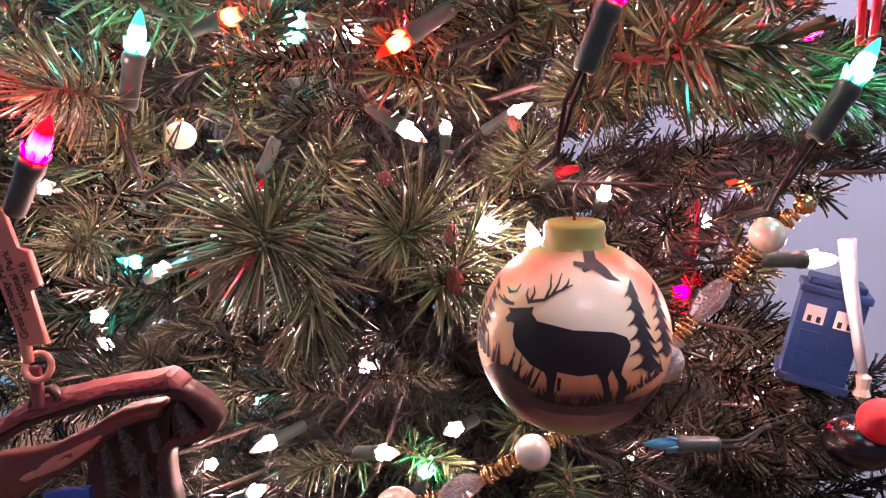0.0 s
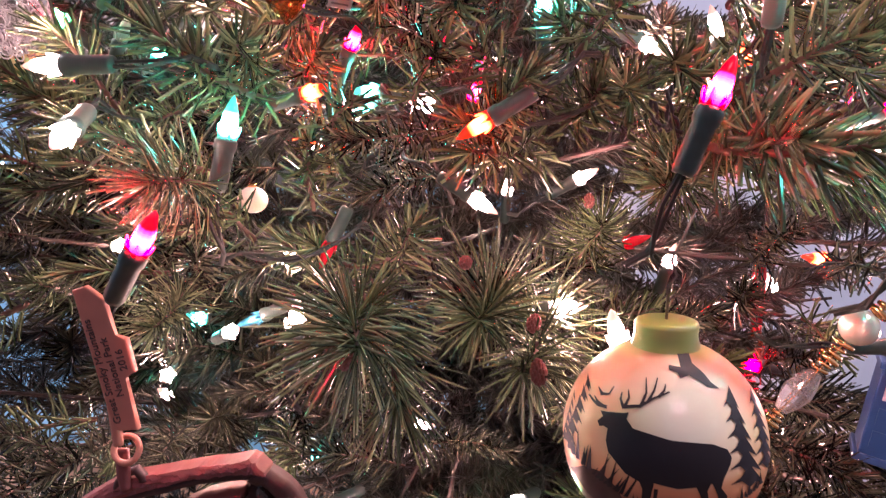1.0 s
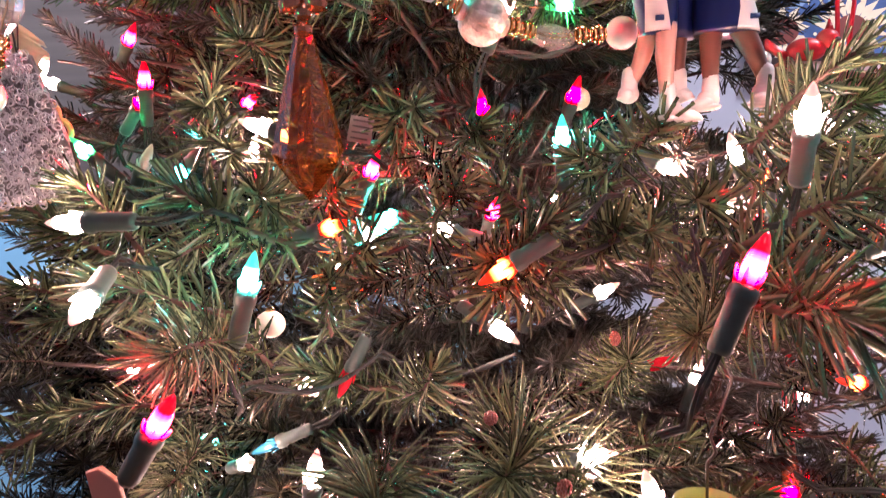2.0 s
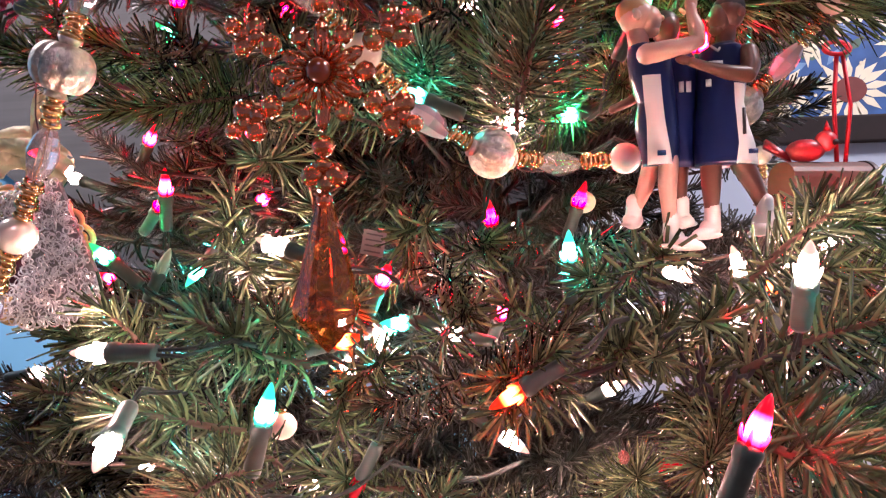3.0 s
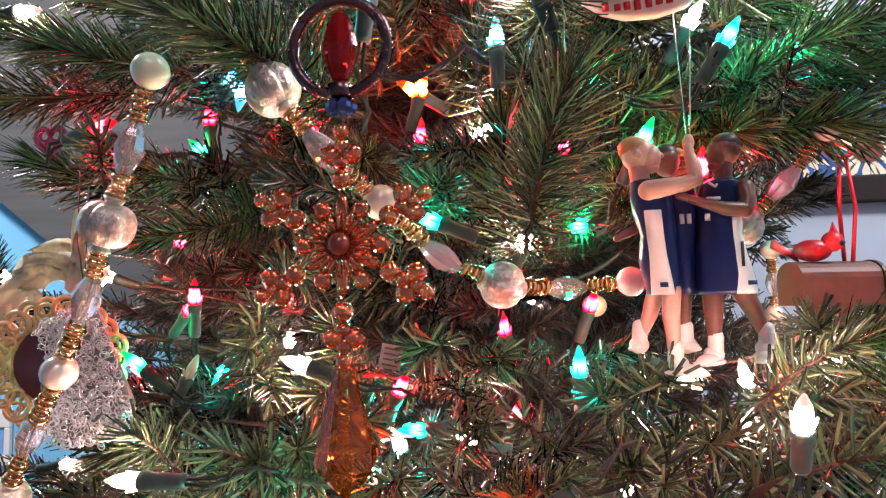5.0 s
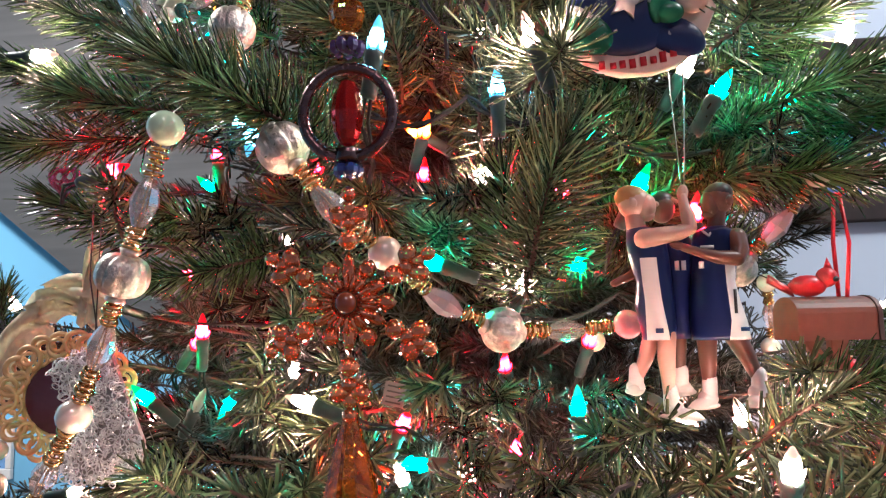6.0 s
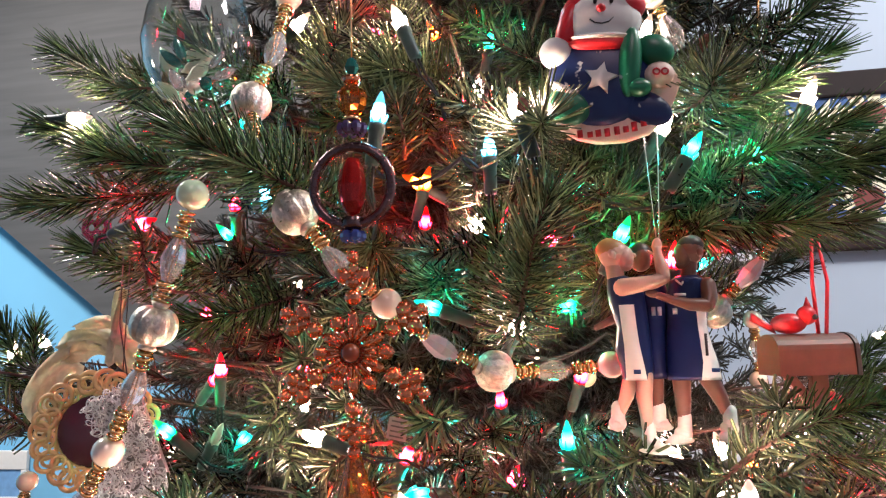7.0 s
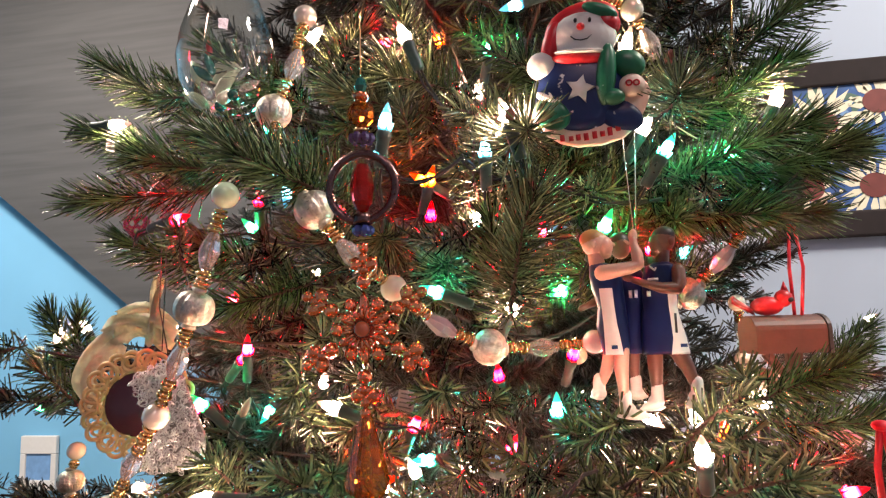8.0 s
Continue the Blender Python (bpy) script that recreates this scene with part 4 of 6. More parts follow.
BR, BS = 0.0374, 1.02
bauble = empty("glass_bauble", 0.0975, 0.296, 1.3208, "round glass bauble painted with a black elk before an orange sunset", "ornament")
FACE = Matrix.Rotation(math.radians(-9.5), 4, "Z") @ Matrix.Rotation(math.radians(-18), 4, "X")
part("glass_ball", ball(BR, 1, BS, 28, 40), BAUBLE, bauble, at=FACE)
bm = lathe(bmesh.new(), [(0.0155, 0.0332), (0.0125, 0.0356), (0.0114, 0.0400), (0.0117, 0.0436), (0.0112, 0.0450), (0.0098, 0.0456), (0, 0.0456)], 28)
part("neck", bm, NECK, bauble, "olive green neck")
bm = bmesh.new()
on_ball(bm, face((255, 412), (262, 428), (275, 425), (288, 432), (330, 440), (366, 424), (346, 396), (352, 374), (335, 378), (285, 380), (264, 379), (272, 395)), BR, BS, cuts=2)
on_ball(bm, face((288, 430), (283, 470), (292, 505), (320, 535), (345, 562), (388, 582), (430, 580), (500, 590), (556, 580), (600, 566), (635, 552), (655, 505), (658, 484), (645, 460), (600, 447), (480, 446), (440, 438), (366, 422)), BR, BS)
for leg in (((386, 576), (398, 604), (396, 664), (418, 668), (424, 622), (432, 576)), ((432, 598), (430, 640), (440, 642), (444, 598)), ((552, 574), (568, 604), (578, 640), (572, 674), (594, 674), (597, 632), (588, 590), (600, 560)), ((598, 556), (622, 604), (626, 650), (620, 677), (642, 677), (650, 625), (650, 602), (630, 578), (638, 540))):
    on_ball(bm, face(*leg), BR, BS, cuts=2)
part("painted_elk", wrap(bm, BR, BS), BLACK, bauble, "black painted elk", at=FACE)
for beam, tines in ((((330, 360), (385, 352), (425, 325), (472, 302)), (((334, 358), (326, 336), (330, 316)), ((340, 355), (352, 330), (350, 306)), ((388, 350), (404, 310), (404, 264)), ((408, 338), (428, 300), (438, 262)), ((440, 320), (458, 298), (462, 280)))), (((284, 366), (256, 362), (238, 348), (226, 334)), (((272, 364), (252, 350), (244, 336)), ((262, 326), (290, 324), (304, 300)), ((268, 326), (256, 306))))):
    bm = bmesh.new()
    stroke(bm, beam, 6, 2.5)
    for q in tines:
        stroke(bm, q, 5, 1.5)
    part("painted_antler", wrap(bm, BR, BS, 1.008), BLACK, bauble, at=FACE)
bm = bmesh.new()
on_ball(bm, face((498, 152), (520, 158), (537, 150), (548, 205), (582, 235), (602, 262), (628, 280), (590, 277), (560, 258), (535, 245), (508, 257), (500, 240), (474, 232), (474, 216), (510, 220), (505, 185)), BR, BS, cuts=2)
part("painted_bird", wrap(bm, BR, BS), BLACK, bauble, at=FACE)
for tx, top, bx, low, wide in ((652, 268, 728, 572, 62), (738, 268, 790, 520, 44), (228, 262, 150, 510, 30), (176, 320, 140, 500, 14)):
    bm = bmesh.new()
    for k in range(6):
        y0 = top + (low - top) * k / 6.5
        y1 = top + (low - top) * (k + 1.5) / 6.5
        cx = tx + (bx - tx) * (k + 0.8) / 6.5
        w = wide * (0.30 + 0.70 * (k + 1) / 6)
        on_ball(bm, face((cx - 3, y0), (cx + w, y1), (cx + w * 0.4, y1 - 14), (cx + 6, y1 + 4), (cx - w * 0.4, y1 - 16), (cx - w, y1 - 4), (cx - w * 0.45, y1 - 30)), BR, BS, cuts=1)
    part("painted_fir", wrap(bm, BR, BS, 1.007), BLACK, bauble, at=FACE)
bm = bmesh.new()
for blob in (((165, 590), (215, 566), (270, 572), (318, 612), (350, 665), (300, 700), (230, 665)), ((330, 660), (400, 676), (474, 684), (474, 722), (400, 718), (300, 694)), ((474, 684), (560, 684), (640, 676), (640, 706), (560, 720), (474, 722)), ((640, 676), (720, 652), (775, 610), (740, 668), (690, 696), (640, 706))):
    on_ball(bm, face(*blob), BR, BS, cuts=3)
part("painted_hill", wrap(bm, BR, BS, 1.004), mat("brown_wash", (0.030, 0.011, 0.012), 0.35, vary=0.5, scale=160, coat=0.3), bauble, "dark brown painted hill", at=FACE)
rng = random.Random(3)
bm = bmesh.new()
for k in range(58):
    x = 165 + k * 10.5 + rng.uniform(-6, 6)
    side = x < 350
    h = rng.uniform(25, 105) * (1.0 if side else 0.55)
    lean = rng.uniform(-22, 22) + (26 if side and x > 250 else 0)
    y = 690 - 0.0014 * (x - 474) ** 2 + (-30 if side else 0)
    on_ball(bm, face((x - 7, y), (x + lean, y - h), (x + 7, y)), BR, BS, cuts=1)
part("painted_grass", wrap(bm, BR, BS, 1.007), BLACK, bauble, at=FACE)
bm = bmesh.new()
tube(bm, [(0, 0, 0.045), (0, 0, 0.058), (0.003, 0, 0.062), (0.001, 0, 0.068), (0.006, 0.004, 0.076), (0.012, 0.012, 0.085), (0.010, 0.02, 0.090)], 0.0006, 6)
part("hook", bm, WIRE, bauble, "thin dark wire hook")
bm = ball(0.0025, 1, 1, 6, 8, m=Matrix.Translation((0, 0, -0.0395)))
part("foot_stud", bm, NECK, bauble)

# ---- long beaded pendant with a snowflake ----
PX, PY = -0.036, 0.272
pend = empty("beaded_pendant", PX, PY, 1.573, "long amber bead pendant with a snowflake and faceted drop", "ornament")


def at_z(z, x=0.0, y=0.0):
    return Matrix.Translation((x, y, z - 1.573))


bm = tube(bmesh.new(), [at_z(1.765) @ Vector((0.0, 0.01, 0)), at_z(1.748) @ Vector((0, 0, 0)), at_z(1.711) @ Vector((0, 0, 0))], 0.0005, 5)
part("thread", bm, GOLD, pend, "fine gold thread")
part("bead", lathe(bmesh.new(), [(0, 0.0048), (0.0022, 0.003), (0.0038, -0.0015), (0.002, -0.0045), (0, -0.0048)][::-1], 8, at_z(1.709)), TEALBEAD, pend, "dark teal bead", smooth=False)
part("bead", lathe(bmesh.new(), [(0, -0.0025), (0.0035, -0.0018), (0.0052, 0.0012), (0.003, 0.002), (0, 0.002)], 14, at_z(1.7015)), COPPER, pend)
part("bead", ball(0.0078, 1, 1, 6, 9, m=at_z(1.692)), AMBER, pend, "faceted amber bead", smooth=False)
part("bead", lathe(bmesh.new(), [(0, -0.0012), (0.004, -0.0012), (0.0045, 0), (0.003, 0.0015), (0, 0.0015)], 14, at_z(1.6825)), GOLD, pend)
flower = part("flower_bead", ball(0.004, 1, 0.8, 5, 8, m=at_z(1.6775)), PURPLE, pend, "dark purple flower bead", smooth=False)
for k in range(7):
    a = 2 * math.pi * k / 7
    part("lobe", ball(0.0026, 1, 1.2, 5, 6, m=at_z(1.6775, 0.0052 * math.cos(a), 0.0052 * math.sin(a))), PURPLE, flower, smooth=False)
ring = part("ring", torus(bmesh.new(), 0.0188, 0.0025, at_z(1.650) @ Matrix.Rotation(math.radians(90), 4, "X"), 40, 8), BRONZE, pend, "engraved dark bronze ring")
bm = bmesh.new()
for k in range(28):
    a = 2 * math.pi * k / 28
    if k % 4 == 3:
        torus(bm, 0.0012, 0.0004, at_z(1.650) @ Matrix.Translation((0.0188 * math.cos(a), -0.0021, 0.0188 * math.sin(a))) @ Matrix.Rotation(math.radians(90), 4, "X"), 10, 5)
    else:
        torus(bm, 0.0022, 0.00045, at_z(1.650) @ Matrix.Translation((0.0188 * math.cos(a), 0, 0.0188 * math.sin(a))) @ Matrix.Rotation(math.pi / 2 - a, 4, "Y") @ Matrix.Rotation(math.pi / 2, 4, "Y"), 10, 5)
part("engraving", bm, BRONZE, ring)
part("jewel", lathe(bmesh.new(), [(0, -0.0140), (0.0030, -0.0130), (0.0056, -0.0080), (0.0068, 0), (0.0056, 0.0080), (0.0030, 0.0130), (0, 0.0140)], 9, at_z(1.650)), RUBY, pend, "faceted dark red jewel", smooth=False)
part("bead", lathe(bmesh.new(), [(0.003, -0.003), (0.0055, -0.0022), (0.0050, 0), (0.0055, 0.0022), (0.003, 0.003)], 16, at_z(1.6325)), BRONZE, pend)
bm = bmesh.new()
for k in range(5):
    a = 2 * math.pi * k / 5 + 0.3
    ball(0.0030, 1, 1, 5, 7, bm, at_z(1.6262, 0.0036 * math.cos(a), 0.0036 * math.sin(a)))
part("bead", bm, BLUEBEAD, pend, "dark blue faceted beads", smooth=False)
flake = part("flake_centre", ball(0.0046, 1, 1, 8, 12, m=at_z(1.573, 0, -0.004)), mat("brown_glass_bead", (0.16, 0.03, 0.01), 0.06, coat=0.9), pend, "dark brown centre bead")


def spoke(angle, length, long):
    """One arm of the snowflake, along its angle in the x-z plane."""
    m = at_z(1.573) @ Matrix.Rotation(angle, 4, "Y")
    bm = bmesh.new()

    def petal(z0, z1, w, tilt=0.0, x=0.0, flat=0.6):
        q = m @ Matrix.Translation((x, 0, z0)) @ Matrix.Rotation(tilt, 4, "Y")
        h = z1 - z0
        w *= 1.4
        lathe(bm, [(0, 0), (w * 0.7, h * 0.22), (w, h * 0.5), (w * 0.75, h * 0.8), (0, h)], 8, q, squash=flat)

    if long:
        k = length / 0.034
        petal(0.004, 0.0165 * k, 0.0022)
        ball(0.0042, 1, 0.95, 7, 10, bm, m @ Matrix.Translation((0, 0, 0.0200 * k)))
        ball(0.0036, 1, 0.8, 7, 10, bm, m @ Matrix.Translation((0, 0, 0.0255 * k)))
        for s in (-1, 1):
            petal(0.0250 * k, 0.0250 * k + 0.0105, 0.0030, 0.85 * s)
        petal(0.027 * k, 0.0335 * k, 0.0024)
        ball(0.0031, 1, 1, 7, 10, bm, m @ Matrix.Translation((0, 0, 0.0350 * k)))
    else:
        petal(0.004, 0.0120, 0.0017)
        petal(0.0105, length, 0.0028)
    part("flake_arm", bm, COPPER, pend)


for k in range(12):
    a = k * math.pi / 6
    spoke(a, (0.0425 if k % 6 == 0 else 0.0360) if k % 2 == 0 else 0.0195, k % 2 == 0)
bm = tube(bmesh.new(), [(0, -0.003, 0.004), (0, -0.0045, 0.010), (0, -0.002, 0.0125)], 0.0011, 5, taper=0.6)
first = part("rosette_petal", bm, COPPER, pend)
for k in range(18):
    ob = first if k == 0 else new("rosette_petal", first.data)
    ob.parent = pend
    ob.matrix_world = Matrix.Rotation(2 * math.pi * k / 18, 4, "Y")
part("link", tube(bmesh.new(), [at_z(1.538) @ Vector((0, 0, 0)), at_z(1.527) @ Vector((0, 0, 0))], 0.0009, 6), SILVER_WIRE, pend)
part("drop", lathe(bmesh.new(), [(0.0016, -0.002), (0.0028, -0.004), (0.0075, -0.0220), (0.0112, -0.0385), (0.0104, -0.0412), (0.0050, -0.0490), (0, -0.0545)][::-1], 8, at_z(1.532) @ Vector((0.005, -0.018, 0.058)).to_track_quat("Z", "Y").to_matrix().to_4x4() @ Matrix.Scale(1.12, 4) @ Matrix.Rotation(0.2, 4, "Z")), AMBER, pend, "faceted orange glass drop", smooth=False)


# ---- bead garlands ----
bm = torus(bmesh.new(), 0.0034, 0.0010, None, 14, 6)
RING_ME = bpy.data.meshes.new("gold_ring")
bm.to_mesh(RING_ME)
bm.free()
RING_ME.materials.append(GOLD)
for f in RING_ME.polygons:
    f.use_smooth = True


def strand(label, beads):
    """Beads of (kind, x, y, z) on a thread, with stacks of gold rings between them."""
    o = Vector(beads[0][1:])
    g = empty("bead_garland", *o, label, "garland", "bead garlands on the tree")
    pts = [Vector(b[1:]) - o for b in beads]
    half = {"pearl": 0.0086, "green": 0.0088, "pink": 0.0086, "crystal": 0.0125, "rose": 0.0125, "melon": 0.0118, "small": 0.005}
    for k, (b, p) in enumerate(zip(beads, pts)):
        kind = b[0]
        d = (pts[min(k + 1, len(pts) - 1)] - pts[max(k - 1, 0)]).normalized()
        m = aim(p, d)
        if kind in ("pearl", "green", "pink", "small"):
            r = 0.0086 if kind != "small" else 0.005
            bm = ball(r, 1, 0.97, 12, 20, m=m)
            part("pearl_bead", bm, {"pearl": PEARL, "green": PEARL_GREEN, "pink": PEARL_PINK, "small": GOLD}[kind], g, {"pearl": "cream pearl bead", "green": "pale green pearl bead", "pink": "shiny pink bead", "small": "small gold bead"}[kind])
        elif kind in ("crystal", "rose"):
            bm = lathe(bmesh.new(), [(0, -0.0125), (0.0030, -0.0118), (0.0055, -0.0060), (0.0068, 0.0), (0.0055, 0.0060), (0.0030, 0.0118), (0, 0.0125)], 8, m)
            part("crystal_bead", bm, CRYSTAL if kind == "crystal" else CRYSTAL_PINK, g, "clear faceted bead" if kind == "crystal" else "pale pink faceted bead", smooth=False)
        else:
            bm = bmesh.new()
            n, seg = 12, 48
            rows = []
            for i in range(n + 1):
                h = math.pi * i / n
                row = []
                for j in range(seg):
                    th = 2 * math.pi * j / seg
                    r = (0.0030 + 0.0088 * math.sin(h) ** 0.8) * (1.04 - 0.20 * max(0.0, 1 - 2.2 * abs(math.sin(4 * th))))
                    row.append(bm.verts.new(m @ Vector((r * math.cos(th), r * math.sin(th), -0.0098 * math.cos(h)))))
                rows.append(row)
            for r0, r1 in zip(rows, rows[1:]):
                for j in range(seg):
                    bm.faces.new([r0[j], r0[(j + 1) % seg], r1[(j + 1) % seg], r1[j]])
            bm.faces.new(rows[0][::-1])
            bm.faces.new(rows[-1])
            lathe(bm, [(0.0048, -0.0125), (0.0042, -0.0110), (0.0032, -0.0095)], 14, m)
            lathe(bm, [(0.0032, 0.0095), (0.0042, 0.0110), (0.0048, 0.0125)], 14, m)
            part("melon_bead", bm, SILVER, g, "silver ribbed bead")
        if k:
            a, e = pts[k - 1], p
            gap = (e - a)
            u0, u1 = half[beads[k - 1][0]], gap.length - half[kind]
            if gap.length < 0.08 and u1 - u0 > 0.003:
                n = max(2, min(7, int((u1 - u0) / 0.0026)))
                for i in range(n):
                    q = a + gap.normalized() * (u0 + (u1 - u0) * (i + 0.5) / n)
                    rr = 0.0028 + 0.0012 * ((i * 7 + k) % 3) / 2
                    one = new("gold_ring", RING_ME)
                    one.matrix_world = aim(q, gap) @ Matrix.Rotation(0.12 * math.sin(i * 5.0 + k), 4, "X") @ Matrix.Scale(rr / 0.0034, 4)
                    one.parent = g
    bm = tube(bmesh.new(), pts, 0.0005, 5)
    part("thread", bm, GOLD, g)
    return g


strand("garland of cream pearls, crystals and silver beads draped across the tree", [("pearl", -0.107, 0.365, 1.802), ("crystal", -0.107, 0.345, 1.757), ("melon", -0.119, 0.338, 1.722), ("crystal", -0.104, 0.315, 1.681), ("melon", -0.075, 0.300, 1.645), ("crystal", -0.053, 0.305, 1.617), ("pearl", -0.035, 0.330, 1.598), ("rose", -0.012, 0.362, 1.574), ("melon", 0.018, 0.375, 1.559), ("crystal", 0.052, 0.405, 1.557), ("pink", 0.088, 0.415, 1.560), ("crystal", 0.130, 0.445, 1.575), ("melon", 0.160, 0.452, 1.593), ("rose", 0.186, 0.455, 1.618), ("pearl", 0.206, 0.438, 1.647)])
strand("garland of pearls, crystals and silver beads hanging down", [("green", -0.133, 0.300, 1.658), ("crystal", -0.146, 0.305, 1.624), ("melon", -0.153, 0.300, 1.589), ("crystal", -0.170, 0.310, 1.556), ("pearl", -0.190, 0.319, 1.522), ("crystal", -0.218, 0.335, 1.489), ("melon", -0.240, 0.345, 1.455), ("crystal", -0.262, 0.352, 1.425), ("pearl", -0.275, 0.350, 1.395)])
strand("garland of pearls and clear crystal beads sagging below the glass bauble", [("small", 0.213, 0.355, 1.363), ("pearl", 0.197, 0.355, 1.349), ("crystal", 0.173, 0.356, 1.318), ("melon", 0.148, 0.352, 1.290), ("crystal", 0.118, 0.342, 1.268), ("pearl", 0.086, 0.331, 1.252), ("crystal", 0.052, 0.338, 1.229), ("melon", 0.020, 0.345, 1.212)])
strand("short run of clear and cream beads deep beside the mailbox ornament", [("pearl", 0.236, 0.640, 1.590), ("crystal", 0.243, 0.660, 1.562), ("pearl", 0.244, 0.667, 1.533)])
strand("run of gold and pearl beads low on the tree's side", [("pearl", -0.395, 0.500, 1.468), ("melon", -0.400, 0.500, 1.440), ("crystal", -0.392, 0.500, 1.405)])
strand("run of cream beads near the snowman ornament", [("pearl", 0.096, 0.400, 1.815), ("pearl", 0.128, 0.410, 1.800), ("crystal", 0.140, 0.415, 1.775)])

# ---- players figurine, one painted piece ----
def figurine():
    bm = bmesh.new()
    W = lambda x, y, d=0.0: Vector(((x - 1215) * 0.000274 + (625 - y) * 0.0000135, d, (625 - y) * 0.000284))
    K = 0.000275

    def limb_of(pts, slot, seg=12):
        """A limb through (x, y, depth, radius), rounded at both ends."""
        q = [(W(x, y, d), r * K) for x, y, d, r in pts]
        fine = []
        for n in range(len(q) - 1):
            for u in range(4):
                fine.append((q[n][0].lerp(q[n + 1][0], u / 4), q[n][1] + (q[n + 1][1] - q[n][1]) * u / 4))
        fine.append(q[-1])
        prev = None
        for n, (p, r) in enumerate(fine):
            way = (fine[min(n + 1, len(fine) - 1)][0] - fine[max(n - 1, 0)][0]).normalized()
            m = way.to_track_quat("Y", "Z").to_matrix()
            ring = [bm.verts.new(p + m @ Vector((r * math.cos(2 * math.pi * k / seg), 0, r * math.sin(2 * math.pi * k / seg)))) for k in range(seg)]
            if prev:
                off = min(range(seg), key=lambda o: sum((ring[(k + o) % seg].co - prev[k].co).length for k in range(seg)))
                ring = ring[off:] + ring[:off]
                for k in range(seg):
                    bm.faces.new([prev[k], prev[(k + 1) % seg], ring[(k + 1) % seg], ring[k]]).material_index = slot
            prev = ring
        for p, r in (q[0], q[-1]):
            ball(r, 1, 1, 7, seg, bm, Matrix.Translation(p), slot)

    def garment(secs, d, deep, stripe=(), slot=2, trim=3, seg=40):
        """Cloth lofted through (y, left, right), with a pale stripe of (y, left, right) down its front."""
        rows = []
        fine = []
        for (y0, a0, b0), (y1, a1, b1) in zip(secs, secs[1:]):
            fine += [(y0 + (y1 - y0) * u / 5, a0 + (a1 - a0) * u / 5, b0 + (b1 - b0) * u / 5) for u in range(5)]
        fine.append(secs[-1])
        for y, a, b in fine:
            c, h = (a + b) / 2, (b - a) / 2
            row = []
            le, ri = -0.25, 0.35
            for (sa, l0, q0), (sb, l1, q1) in zip(stripe, stripe[1:]):
                if sa <= y <= sb or (sa == stripe[0][0] and y < sa):
                    u = max(0.0, (y - sa) / (sb - sa))
                    le, ri = (l0 + (l1 - l0) * u - c) / h, (q0 + (q1 - q0) * u - c) / h
            t0, t1 = math.acos(max(-0.95, min(0.95, ri))), math.acos(max(-0.95, min(0.95, le)))
            for k in range(seg):
                if k <= 8:
                    th = t0 * k / 8
                elif k <= 14:
                    th = t0 + (t1 - t0) * (k - 8) / 6
                elif k <= 20:
                    th = t1 + (math.pi - t1) * (k - 14) / 6
                else:
                    th = math.pi + math.pi * (k - 20) / 20
                fold = 1 + 0.035 * math.sin(5 * th + y * 0.03) * (1 if y > 400 else 0.3)
                row.append(bm.verts.new(W(c + h * math.cos(th), y, d - deep * min(1.0, h / 32) * fold * math.sin(th))))
            rows.append((y, row))
        for (y0, r0), (y1, r1) in zip(rows, rows[1:]):
            for k in range(seg):
                f = bm.faces.new([r0[(k + 1) % seg], r0[k], r1[k], r1[(k + 1) % seg]])
                pale = stripe and 8 <= k < 14 and stripe[0][0] < (y0 + y1) / 2
                f.material_index = trim if pale else slot
        bm.faces.new(rows[0][1]).material_index = slot
        bm.faces.new(rows[-1][1][::-1]).material_index = slot

    def blob(x, y, d, rx, ry, rd, slot, tilt=0.0):
        ball(1.0, 1, 1, 12, 20, bm, Matrix.Translation(W(x, y, d)) @ Matrix.Rotation(tilt, 4, "Y") @ Matrix.Diagonal((rx * K, rd * K, ry * K, 1)), slot)

    def shoe(x, y, d, toe, drop):
        limb_of([(x, y - 26, d, 14), (x, y, d, 15)], 3)
        blob(x + toe * 0.12, y + 8, d, 19, 17, 16, 3)
        blob(x + toe * 0.6, y + drop * 0.75, d - 0.002, abs(toe) * 0.55 + 8, 11, 14, 3, 0.25 if toe > 0 else -0.25)
        blob(x + toe * 0.45, y + drop, d - 0.001, abs(toe) * 0.62 + 14, 7, 15, 3, 0.06 if toe > 0 else -0.06)

    # first player, facing the others
    blob(1134, 212, 0.0, 33, 32, 29, 0)
    blob(1154, 220, -0.001, 22, 27, 23, 0, 0.1)
    blob(1158, 238, -0.001, 15, 11, 16, 0)
    blob(1175, 215, -0.001, 7, 5, 6, 0, 0.5)
    blob(1128, 216, -0.0078, 8, 10, 4, 0)
    blob(1130, 203, 0.0010, 35, 28, 31, 4, 0.25)
    limb_of([(1134, 236, 0.0, 19), (1138, 262, 0.0, 19)], 0)
    garment([(256, 1126, 1152), (263, 1119, 1172), (290, 1119, 1196), (320, 1124, 1201), (365, 1139, 1206), (380, 1137, 1208), (410, 1135, 1211), (450, 1146, 1214), (474, 1151, 1213)], 0.001, 0.0090, ((322, 1141, 1172), (366, 1147, 1177), (400, 1151, 1182), (474, 1156, 1198)))
    limb_of([(1150, 284, -0.0062, 20), (1180, 280, -0.0088, 17), (1212, 276, -0.0094, 15), (1234, 268, -0.0090, 13)], 0)
    limb_of([(1234, 268, -0.0090, 13), (1231, 245, -0.0080, 14), (1224, 222, -0.0070, 10), (1222, 208, -0.0068, 9)], 0)
    blob(1222, 200, -0.0066, 11, 17, 6, 0, 0.12)
    limb_of([(1210, 216, -0.0072, 4), (1203, 211, -0.0076, 3)], 0)
    limb_of([(1194, 466, -0.002, 18), (1193, 510, -0.002, 17), (1196, 540, -0.002, 14), (1199, 572, -0.001, 12)], 0)
